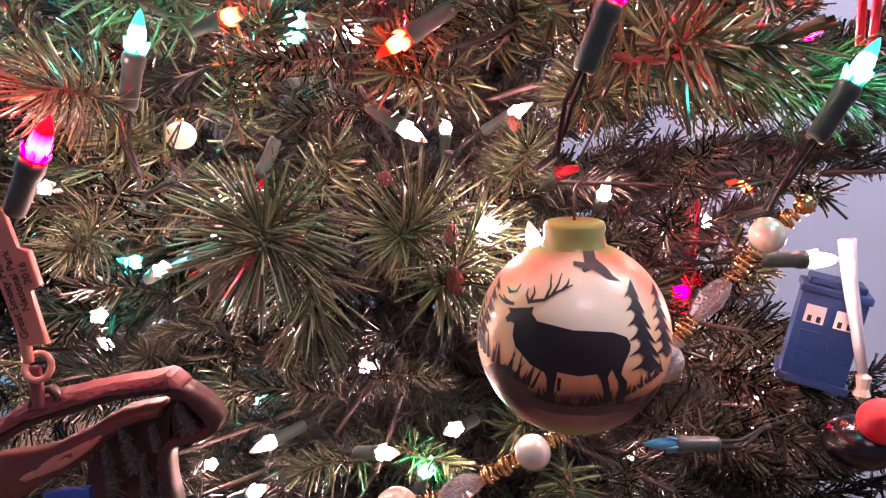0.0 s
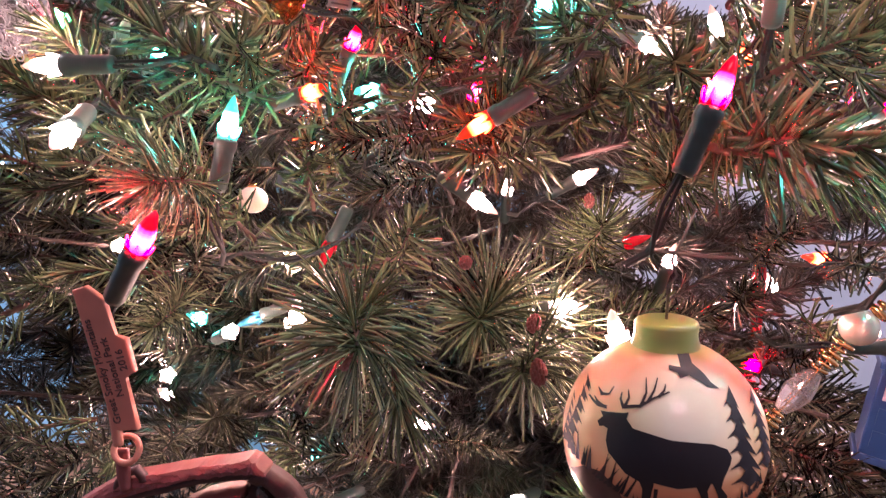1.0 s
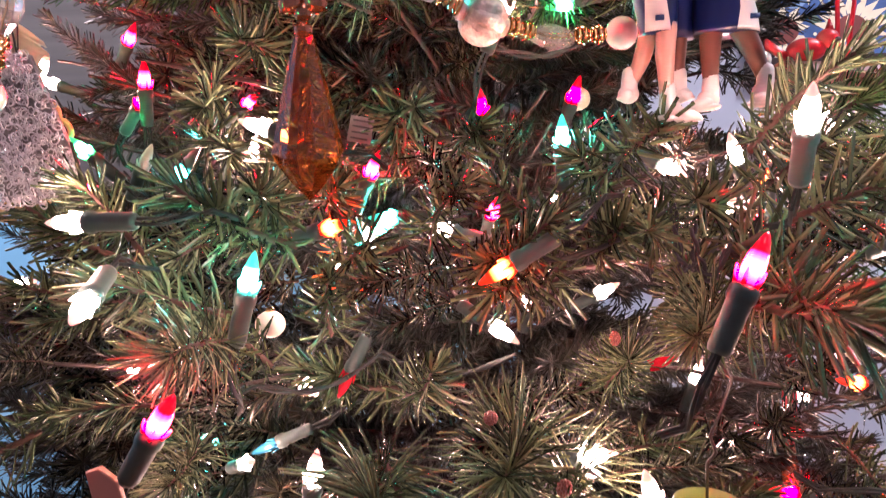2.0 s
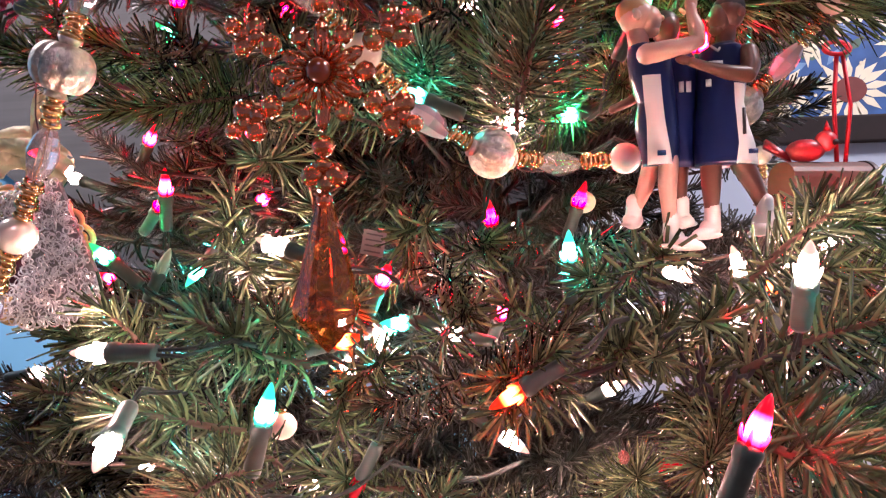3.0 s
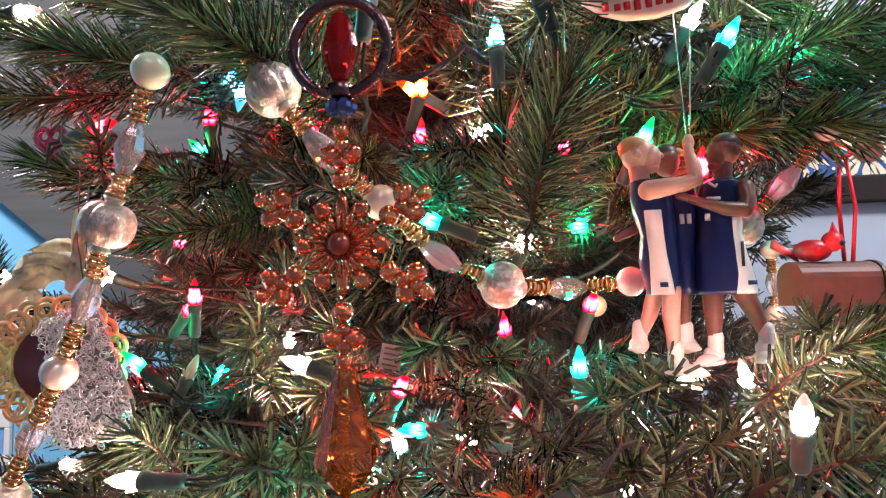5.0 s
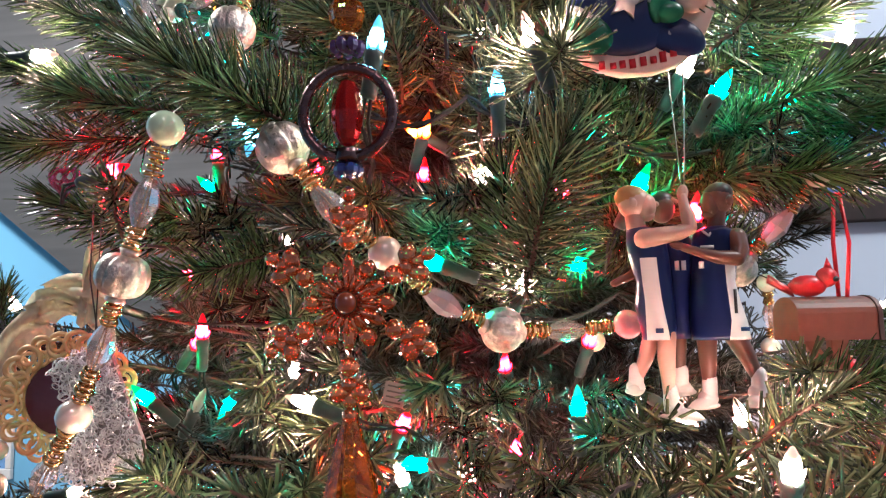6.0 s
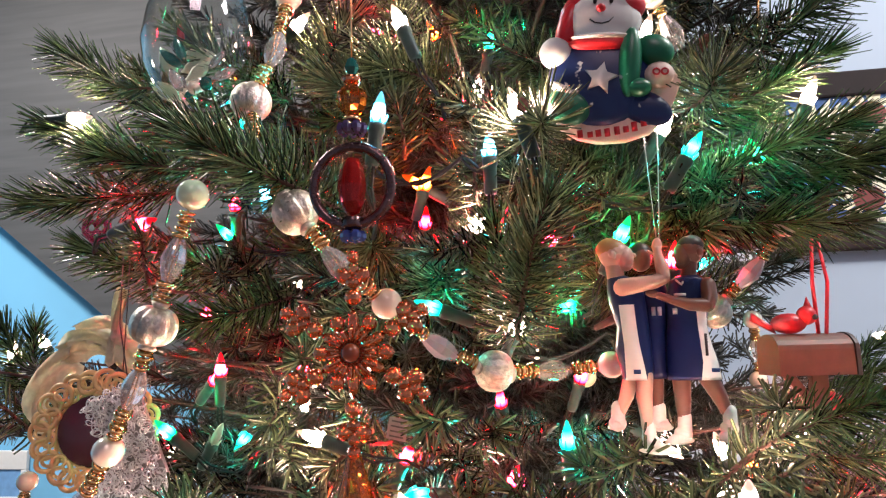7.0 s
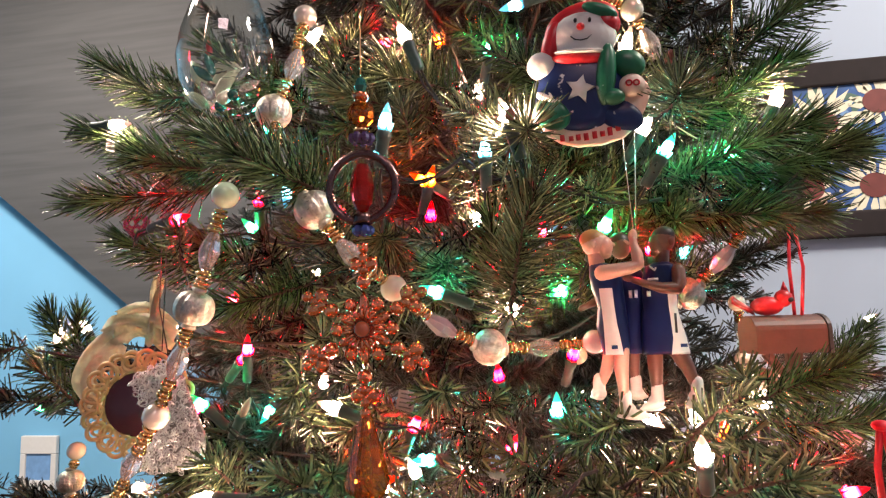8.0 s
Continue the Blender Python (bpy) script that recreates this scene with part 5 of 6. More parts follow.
    limb_of([(1170, 466, 0.005, 17), (1160, 510, 0.008, 15), (1146, 545, 0.010, 11)], 0)
    shoe(1202, 592, -0.001, 44, 24)
    shoe(1142, 558, 0.010, -8, 14)
    # second player, facing back
    blob(1297, 209, 0.004, 28, 31, 28, 1)
    blob(1281, 219, 0.003, 19, 27, 22, 1, -0.1)
    blob(1277, 238, 0.003, 13, 10, 15, 1)
    blob(1263, 218, 0.003, 6, 5, 6, 1, -0.5)
    blob(1312, 216, -0.0035, 7, 10, 4, 1)
    blob(1298, 199, 0.0048, 29, 24, 29, 5, -0.2)
    limb_of([(1295, 236, 0.004, 17), (1293, 264, 0.004, 17)], 1)
    garment([(262, 1270, 1312), (272, 1252, 1328), (300, 1246, 1334), (330, 1245, 1332), (366, 1247, 1328), (380, 1244, 1331), (410, 1243, 1339), (440, 1243, 1350), (476, 1246, 1357)], 0.005, 0.0098, ((334, 1301, 1323), (370, 1304, 1328), (400, 1308, 1335), (440, 1312, 1346), (476, 1308, 1354)))
    limb_of([(1327, 285, -0.001, 18), (1329, 310, -0.004, 17), (1322, 326, -0.0062, 15)], 1)
    limb_of([(1322, 326, -0.0062, 15), (1285, 324, -0.0092, 13), (1250, 314, -0.0100, 9), (1222, 304, -0.0098, 8)], 1)
    blob(1210, 300, -0.0098, 15, 8, 7, 1, 0.2)
    limb_of([(1272, 468, 0.003, 20), (1274, 515, 0.003, 17), (1276, 556, 0.003, 12)], 1)
    limb_of([(1325, 468, 0.004, 21), (1348, 508, 0.004, 17), (1366, 548, 0.004, 11)], 1)
    shoe(1277, 576, 0.003, -26, 22)
    shoe(1368, 566, 0.003, -16, 28)
    # third player, behind
    blob(1198, 214, 0.018, 26, 32, 26, 1)
    blob(1196, 203, 0.019, 27, 25, 27, 5)
    garment([(256, 1190, 1236), (285, 1186, 1252), (330, 1192, 1254), (370, 1196, 1252), (410, 1194, 1256), (474, 1198, 1256)], 0.012, 0.0075)
    limb_of([(1226, 468, 0.012, 16), (1228, 540, 0.012, 11)], 1)
    limb_of([(1160, 330, 0.014, 11), (1130, 350, 0.012, 9), (1098, 364, 0.010, 7)], 1)
    shoe(1230, 560, 0.012, 14, 14)
    # collars and plain bars for the marks on the uniforms
    limb_of([(1282, 268, -0.0022, 2.2), (1272, 282, -0.0046, 2.2), (1262, 272, -0.0030, 2.2)], 3)
    for x, y, w, h, dd, sl in ((1176, 456, 14, 9, -0.0098, 6), (1336, 456, 15, 8, -0.0050, 6), (1318, 405, 5, 46, -0.0062, 5), (1218, 334, 8, 19, 0.0040, 3), (1231, 334, 8, 19, 0.0040, 3), (1258, 336, 9, 13, -0.0040, 3), (1268, 303, 24, 6, -0.0052, 3)):
        box(bm, w * K, 0.0012, h * K, Matrix.Translation(W(x, y, dd)), slot=sl)
    ob = obj("figurine", bm, [SKIN_A, SKIN_B, NAVY, WHITE, HAIR_A, HAIR_B, BOXBLUE])
    ob.location = (0.108, 0.389, 1.509)
    return tagged(ob, "painted resin figurine of players in navy and white uniforms", "ornament")


figurine()
fig_string = empty("hanging_string", 0.118, 0.392, 1.63, "thin silver string loop holding the players figurine", "string")
for s in (-1, 1):
    part("strand", tube(bmesh.new(), [(0, 0, -0.008), (0.003 * s, 0.0, 0.045), (0.005 * s, 0.004, 0.095)], 0.00055, 5), SILVER_WIRE, fig_string)


# ---- snowman ornament, one painted piece ----
def snowman():
    bm = bmesh.new()
    K = 0.00037
    W = lambda x, y, d=0.0: Vector(((x - 1030) * K, d, (258 - y) * K))

    def blob(x, y, rx, ry, slot, d=0.0, deep=0.005, tilt=0.0):
        m = Matrix.Translation(W(x, y, d)) @ Matrix.Rotation(tilt, 4, "Y") @ Matrix.Diagonal((rx * K, deep, ry * K, 1))
        ball(1.0, 1, 1, 12, 24, bm, m, slot)

    slab(bm, [((x - 1030) * K, (258 - y) * K) for x, y in ((948, 205), (962, 235), (990, 252), (1020, 259), (1060, 256), (1095, 244), (1118, 222), (1130, 195), (1140, 165), (1128, 145), (1100, 140), (960, 160))], 0.006, Matrix.Translation((0, -0.002, 0)), 4, 0.0015)
    blob(1020, 165, 78, 70, 3, -0.001, 0.0075)
    blob(1085, 205, 45, 26, 3, -0.001, 0.005, 0.4)
    blob(1026, 68, 56, 47, 1, -0.002, 0.0085)
    blob(1022, 42, 66, 42, 0, 0.002, 0.0085, -0.35)
    blob(972, 75, 17, 42, 0, -0.001, 0.006, 0.25)
    blob(1064, 45, 24, 22, 0, -0.001, 0.007)
    blob(1052, 24, 32, 12, 2, -0.005, 0.005, 0.35)
    blob(1022, 108, 50, 12, 0, -0.005, 0.005)
    blob(1022, 100, 46, 5, 1, -0.007, 0.005)
    blob(954, 118, 25, 25, 1, -0.002, 0.007)
    blob(1064, 140, 17, 55, 2, -0.007, 0.0055, 0.05)
    blob(1076, 180, 20, 14, 2, -0.007, 0.005)
    blob(1100, 118, 30, 24, 2, -0.003, 0.006, 0.4)
    blob(974, 208, 34, 26, 2, -0.006, 0.006, 0.5)
    blob(968, 184, 26, 8, 1, -0.006, 0.005, 0.6)
    blob(1107, 158, 22, 20, 4, -0.004, 0.005)
    slab(bm, [((1021 - 1030) * K + math.sin(2 * math.pi * k / 10 + 0.2) * (26 if k % 2 == 0 else 11) * K, (258 - 166) * K + math.cos(2 * math.pi * k / 10 + 0.2) * (26 if k % 2 == 0 else 11) * K) for k in range(10)], 0.004, Matrix.Translation((0, -0.0098, 0)), 1, 0.0006)
    blob(1020, 58, 7, 6, 0, -0.0105, 0.003)
    for x in (1011, 1035):
        blob(x, 46, 3, 4, 5, -0.0100, 0.002)
    tube(bm, [W(1004, 74, -0.0098), W(1011, 80, -0.0102), W(1021, 82, -0.0104), W(1032, 79, -0.0102), W(1039, 72, -0.0098)], 0.0004, 5, 5)
    for x in (1101, 1113):
        torus(bm, 0.0017, 0.0006, Matrix.Translation(W(x, 158, -0.0092)) @ Matrix.Rotation(math.pi / 2, 4, "X"), 12, 5, 0)
    for x, y, h in ((993, 247, 11), (1008, 248, 8), (1020, 246, 10), (1033, 245, 12), (1047, 242, 12), (1060, 240, 9), (1072, 236, 14), (1085, 230, 11)):
        box(bm, 8 * K, 0.002, h * K, Matrix.Translation(W(x, y, -0.0024)) @ Matrix.Rotation(-0.15, 4, "Y"), slot=0)
    tube(bm, [W(1030, 16), W(1032, -4), W(1030, -40, 0.012)], 0.0012, 6, 0)
    ob = obj("snowman_ornament", bm, [RED, WHITE, GREEN, SNOWBLUE, BEIGE, BLACK])
    ob.matrix_world = Matrix.Translation((0.0865, 0.348, 1.6845)) @ Matrix.Rotation(math.radians(4), 4, "Y")
    return tagged(ob, "painted clay snowman ornament with red cap and green scarf", "ornament")


snowman()

# ---- mailbox ornament ----
mail = empty("mailbox_ornament", 0.261, 0.588, 1.559, "small wooden mailbox ornament with red bird on a red ribbon", "ornament")
turn = Matrix.Rotation(math.radians(14), 4, "Z")
prof = [(-0.0165, -0.017), (0.0165, -0.017)] + [(0.0165 * math.cos(math.pi * k / 10), 0.004 + 0.013 * math.sin(math.pi * k / 10)) for k in range(11)]
bm = slab(bmesh.new(), prof, 0.066, turn @ Matrix.Translation((0.033, 0, 0)) @ Matrix.Rotation(math.pi / 2, 4, "Z"), 0, 0.001)
part("body", bm, MAILWOOD, mail, smooth=False)
bm = slab(bmesh.new(), [(x * 1.05, z * 1.05) for x, z in prof], 0.004, turn @ Matrix.Translation((0.0372, 0, 0)) @ Matrix.Rotation(math.pi / 2, 4, "Z"), 0, 0.001)
part("front_door", bm, DARKBROWN, mail, "dark brown end", smooth=False)
part("post", box(bmesh.new(), 0.013, 0.011, 0.055, Matrix.Translation((0.008, 0, -0.044)), 0.001), MAILWOOD, mail, smooth=False)
part("brace", box(bmesh.new(), 0.008, 0.009, 0.034, Matrix.Translation((-0.006, 0, -0.031)) @ Matrix.Rotation(-0.6, 4, "Y"), 0.001), MAILWOOD, mail, smooth=False)
part("base", box(bmesh.new(), 0.030, 0.028, 0.006, Matrix.Translation((0.006, 0, -0.0725)), 0.001), MAILWOOD, mail, smooth=False)
bm = ball(0.009, 1, 0.75, 9, 14, m=Matrix.Translation((-0.012, -0.003, 0.0235)) @ Matrix.Diagonal((1.25, 0.8, 1, 1)))
ball(0.0062, 1, 1, 8, 12, bm, Matrix.Translation((-0.001, -0.004, 0.0285)))
lathe(bm, [(0, 0.008), (0.003, 0.0), (0.0, -0.001)][::-1], 8, Matrix.Translation((0.0, -0.004, 0.033)))
slab(bm, [(-0.022, 0.022), (-0.034, 0.031), (-0.035, 0.026), (-0.020, 0.017)], 0.004, Matrix.Translation((0, -0.004, 0)))
for v in bm.verts:
    v.co = Vector((-0.012, -0.003, 0.0165)) + 1.3 * (v.co - Vector((-0.012, -0.003, 0.0165)))
bird = part("bird", bm, RED, mail, "red painted bird")
part("face", ball(0.0030, 1, 0.8, 6, 10, m=Matrix.Translation((0.0065, -0.0098, 0.0305))), BLACK, bird)
bm = bmesh.new()
for s in (-1, 1):
    tube(bm, [(0.015 + 0.003 * s, 0, 0.015), (0.017 + 0.006 * s, 0, 0.06), (0.016 + 0.002 * s, 0, 0.100)], 0.0016, 6)
torus(bm, 0.006, 0.0018, Matrix.Translation((0.014, 0, 0.104)) @ Matrix.Rotation(1.2, 4, "X"), 12, 6, sx=1.5)
part("ribbon", bm, RIBBON, mail, "thin red ribbon")

# ---- curled gold wreath ornament ----
wreath = empty("gold_wreath_ornament", -0.296, 0.452, 1.516, "round ornament of gold curls with dark plate and gauze bow", "ornament")
face = Matrix.Rotation(0.35, 4, "Z")
part("plate", lathe(bmesh.new(), [(0, 0.004), (0.026, 0.004), (0.0275, 0.002), (0.026, 0.0), (0, 0.0)][::-1], 32, face @ Matrix.Rotation(math.pi / 2, 4, "X")), PLUM, wreath, "dark plum glossy plate")
part("rim", torus(bmesh.new(), 0.0275, 0.0022, face @ Matrix.Rotation(math.pi / 2, 4, "X"), 32, 8), GOLDWOOD, wreath)
for k in range(11):
    a = 2 * math.pi * k / 11
    bm = bmesh.new()
    for n, (off, up, r, w) in enumerate(((-0.0062, 0.0, 0.0082, 0.0020), (0.0058, 0.0015, 0.0076, 0.0019), (-0.0062, 0.0, 0.0042, 0.0014), (0.0058, 0.0015, 0.0036, 0.0013), (0.0, -0.004, 0.0050, 0.0015))):
        q = face @ Matrix.Rotation(a, 4, "Y") @ Matrix.Translation((off, -0.003 - 0.0012 * (n % 3), 0.0365 + up)) @ Matrix.Rotation(math.pi / 2 + 0.2 * ((n + k) % 3 - 1), 4, "X") @ Matrix.Rotation(0.35 * math.sin(3.0 * k + n), 4, "Y")
        torus(bm, r, w, q, 18, 6, sx=0.86 + 0.2 * ((k * 5 + n) % 3) / 2)
    part("curl", bm, GOLDWOOD, wreath)


def gauze(name, pts, w):
    bm = bmesh.new()
    rows = []
    soft = []
    for k in range(len(pts) - 1):
        a, b, c, e = (Vector(pts[min(max(q, 0), len(pts) - 1)]) for q in (k - 1, k, k + 1, k + 2))
        for i in range(5):
            u = i / 5
            soft.append(0.5 * ((2 * b) + (c - a) * u + (2 * a - 5 * b + 4 * c - e) * u * u + (3 * b - a - 3 * c + e) * u ** 3))
    pts = soft + [Vector(pts[-1])]
    for k, p in enumerate(pts):
        p = Vector(p)
        nxt = Vector(pts[min(k + 1, len(pts) - 1)]) - Vector(pts[max(k - 1, 0)])
        side = nxt.cross(Vector((0, 1, 0.2))).normalized() * w * (1 + 0.12 * math.sin(k * 0.7))
        rows.append([bm.verts.new(p + side * q / 4 + Vector((0, 0.0042 * math.sin(q * 1.6 + k * 0.55), 0.0022 * math.sin(q * 2.3 + k * 0.8)))) for q in range(-4, 5)])
    for a, b in zip(rows, rows[1:]):
        for j in range(8):
            bm.faces.new([a[j], a[j + 1], b[j + 1], b[j]])
    bmesh.ops.solidify(bm, geom=bm.faces[:], thickness=0.0005)
    part(name, bm, GAUZE, wreath, "translucent gold gauze ribbon")


gauze("bow_loop", [(0.026, 0.010, 0.052), (0.005, 0.006, 0.064), (-0.018, 0.006, 0.067), (-0.042, 0.010, 0.058)], 0.012)
gauze("bow_loop", [(0.022, 0.014, 0.060), (-0.010, 0.018, 0.077), (-0.036, 0.018, 0.071)], 0.011)
gauze("bow_tail", [(-0.028, 0.008, 0.058), (-0.048, 0.006, 0.042), (-0.060, 0.010, 0.020), (-0.056, 0.014, -0.004)], 0.012)
gauze("hanging_ribbon", [(0.008, 0.004, 0.050), (0.008, 0.006, 0.075), (0.010, 0.012, 0.110)], 0.0055)

part("thread", tube(bmesh.new(), [(0.034, -0.02, 0.045), (0.037, -0.022, 0.10), (0.039, -0.022, 0.205)], 0.0005, 5), WIRE, wreath, "fine dark thread")

# ---- silver glitter ornament ----
glit = empty("glitter_ornament", -0.215, 0.372, 1.515, "flat silver wire filigree ornament, glittering, on a dark thread", "ornament")
out = [(-0.030, 0.026), (-0.013, 0.038), (0.006, 0.040), (0.014, 0.020), (0.022, 0.002), (0.030, -0.016), (0.028, -0.030), (0.012, -0.038), (-0.012, -0.038), (-0.026, -0.033), (-0.020, -0.020), (-0.012, -0.006), (-0.018, 0.008), (-0.024, 0.016)]
bm = slab(bmesh.new(), [(x * 0.94, z * 0.94) for x, z in out], 0.003, Matrix.Translation((0, 0.0, 0)))
part("backing", bm, mat("filigree_backing", (0.38, 0.36, 0.35), 0.4, metal=0.8, vary=0.5, scale=500, bump=1.0), glit, "dull silver backing", smooth=False)


def inside(x, z, poly):
    hit = False
    for (x0, z0), (x1, z1) in zip(poly, poly[1:] + poly[:1]):
        if (z0 > z) != (z1 > z) and x < (x1 - x0) * (z - z0) / (z1 - z0) + x0:
            hit = not hit
    return hit


rng = random.Random(5)
curls, flakes = bmesh.new(), bmesh.new()
count = 0
while count < 520:
    x, z = rng.uniform(-0.031, 0.031), rng.uniform(-0.039, 0.041)
    if not inside(x, z, out):
        continue
    count += 1
    y = -0.0008 - 0.0045 * rng.random()
    turn = Matrix.Rotation(rng.uniform(-0.9, 0.9), 4, "Z") @ Matrix.Rotation(math.pi / 2 + rng.uniform(-0.9, 0.9), 4, "X")
    torus(curls, rng.uniform(0.0013, 0.0030), 0.00038, Matrix.Translation((x, y, z)) @ turn, 9, 4, sx=rng.uniform(0.6, 1.3))
    for k in range(3):
        p = Vector((x + rng.uniform(-0.002, 0.002), y - 0.0015 * rng.random(), z + rng.uniform(-0.002, 0.002)))
        d = Vector((rng.uniform(-1, 1), rng.uniform(-0.5, 0.5), rng.uniform(-1, 1))).normalized() * 0.0009
        q = d.cross(Vector((rng.uniform(-1, 1), rng.uniform(-1, 1), rng.uniform(-1, 1)))).normalized() * 0.0005
        e = d.cross(q).normalized() * 0.0004
        vs = [flakes.verts.new(v) for v in (p - d, p + q, p + e, p + d)]
        for a, b, c in ((0, 1, 2), (3, 2, 1), (0, 2, 3), (0, 3, 1)):
            flakes.faces.new((vs[a], vs[b], vs[c]))
tagged(part("filigree", curls, mat("filigree_wire", (0.88, 0.86, 0.85), 0.34, metal=0.55, vary=0.3, scale=300), glit, "curled silver wire"), kind="stuff")
tagged(part("glitter", flakes, FLAKE, glit, "bright silver glitter flakes", smooth=False), kind="stuff")
part("thread", tube(bmesh.new(), [(0, 0, 0.036), (-0.03, 0.03, 0.08), (-0.035, 0.04, 0.20)], 0.0005, 5), WIRE, glit)

# ---- pink heart ----
heart = empty("heart_ornament", -0.284, 0.425, 1.666, "small pink heart ornament of clear plastic curls", "ornament")
pts = []
for k in range(33):
    a = 2 * math.pi * k / 32
    pts.append((0.00066 * 16 * math.sin(a) ** 3, 0, 0.00066 * (13 * math.cos(a) - 5 * math.cos(2 * a) - 2 * math.cos(3 * a) - math.cos(4 * a))))
part("rim", tube(bmesh.new(), pts, 0.0020, 7), PINKPLASTIC, heart)
bm = bmesh.new()
for x, z, r in ((-0.004, 0.003, 0.0036), (0.004, 0.003, 0.0036), (0, -0.004, 0.0034)):
    torus(bm, r, 0.0010, Matrix.Translation((x, 0, z)) @ Matrix.Rotation(math.pi / 2, 4, "X"), 14, 6)
part("curls", bm, PINKPLASTIC, heart)
part("thread", tube(bmesh.new(), [(0, 0, 0.008), (0.002, 0.004, 0.035)], 0.0005, 5), RIBBON, heart)

# ---- clear teardrop ornament ----
tear = empty("glass_teardrop", -0.170, 0.366, 1.772, "clear glass teardrop ornament with greenery and small beads inside", "ornament")
part("shell", lathe(bmesh.new(), [(0, -0.034), (0.012, -0.0325), (0.022, -0.026), (0.0295, -0.012), (0.0315, 0.002), (0.0290, 0.020), (0.0220, 0.042), (0.0140, 0.060), (0.0085, 0.072), (0.0070, 0.078)], 40), GLASS, tear, "thin clear glass shell")
part("cap", lathe(bmesh.new(), [(0, 0.092), (0.004, 0.090), (0.0085, 0.086), (0.0090, 0.076), (0.0085, 0.074)][::-1], 20), GOLD, tear, "gold cap")
rng = random.Random(5)
for k in range(6):
    a, h = rng.random() * 6.28, rng.uniform(-0.026, -0.008)
    bm = bmesh.new()
    q = Matrix.Translation((0.008 * math.cos(a), 0.008 * math.sin(a), h)) @ Matrix.Rotation(a, 4, "Z") @ Matrix.Rotation(rng.uniform(0.3, 1.2), 4, "Y")
    lathe(bm, [(0, 0), (0.003, 0.004), (0.0035, 0.009), (0.002, 0.013), (0, 0.016)], 8, q, squash=0.25)
    part("leaf", bm, (TEALBEAD, CRYSTAL, CRYSTAL)[k % 3], tear)
for k in range(4):
    part("bead", ball(0.004, 1, 1, 8, 12, m=Matrix.Translation((rng.uniform(-0.012, 0.012), rng.uniform(-0.012, 0.012), rng.uniform(-0.026, -0.014)))), (PEARL, TEALBEAD)[k % 2], tear)

tear.scale = (1.14, 1.14, 1.14)

# pale leaves behind the teardrop
leafy = empty("leaf_ornament", -0.205, 0.405, 1.762, "pale gold green silk leaf spray with a red bud", "ornament")
for k in range(8):
    q = Matrix.Translation((0.004 * math.cos(k * 2.1), 0.004 * math.sin(k * 1.3), -0.02 + 0.007 * k)) @ Matrix.Rotation(-0.9 + 0.25 * k + (0.9 if k % 2 else -0.6), 4, "Y")
    bm = lathe(bmesh.new(), [(0, 0), (0.0045, 0.006), (0.0065, 0.014), (0.0045, 0.023), (0, 0.030)], 8, q, squash=0.15)
    part("leaf", bm, (PEARL_GREEN, GAUZE)[k % 2], leafy)
part("bud", lathe(bmesh.new(), [(0, 0), (0.003, 0.004), (0.0025, 0.012), (0, 0.018)], 8, Matrix.Translation((0, -0.004, 0.034))), RED, leafy, "red bud")

# ---- carved bear ornament with its tag ----
bear = empty("carved_bear_ornament", -0.105, 0.275, 1.330, "carved reddish wood bear ornament hung from a lettered tag", "ornament")
bo = Vector((-0.105, 0.275, 1.330))
tagm = Matrix.Translation((0.0015, 0.0, -0.004)) @ Matrix.Rotation(math.radians(-13), 4, "Y")
tag = part("tag", slab(bmesh.new(), [(-0.0045, 0.0), (0.0030, -0.001), (0.0040, 0.020), (0.0085, 0.021), (0.0090, 0.034), (0.0050, 0.036), (0.0050, 0.050), (-0.0005, 0.0565), (-0.0060, 0.056), (-0.0065, 0.002)], 0.0026, tagm, 0, 0.0006), CARVED_LIGHT, bear, "light carved wood tag", smooth=False)


def lettering(name, body, size, m, material, parent):
    cu = bpy.data.curves.new(name, "FONT")
    cu.body, cu.size, cu.extrude, cu.align_x = body, size, 0.00015, "LEFT"
    tmp = bpy.data.objects.new("tmp", cu)
    scene.collection.objects.link(tmp)
    me = bpy.data.meshes.new_from_object(tmp.evaluated_get(bpy.context.evaluated_depsgraph_get()))
    bpy.data.objects.remove(tmp)
    me.materials.append(material)
    ob = new(name, me)
    ob.matrix_world = m
    ob.parent = parent
    return ob


up = tagm @ Matrix.Translation((0, -0.0003, 0)) @ Matrix.Rotation(math.pi / 2, 4, "X") @ Matrix.Rotation(math.pi / 2, 4, "Z")
lettering("lettering", "Great Smoky Mountains", 0.0042, up @ Matrix.Translation((0.003, 0.0022, 0)), DARKBROWN, tag)
lettering("lettering", "National Park", 0.0042, up @ Matrix.Translation((0.013, -0.0020, 0)), DARKBROWN, tag)
lettering("lettering", "2016", 0.0042, up @ Matrix.Translation((0.0225, -0.0065, 0)), DARKBROWN, tag)


def resample(pts, n):
    out = []
    for k in range(n):
        f = k / (n - 1) * (len(pts) - 1)
        i = min(int(f), len(pts) - 2)
        out.append(Vector((*pts[i], 0)).lerp(Vector((*pts[i + 1], 0)), f - i))
    return out


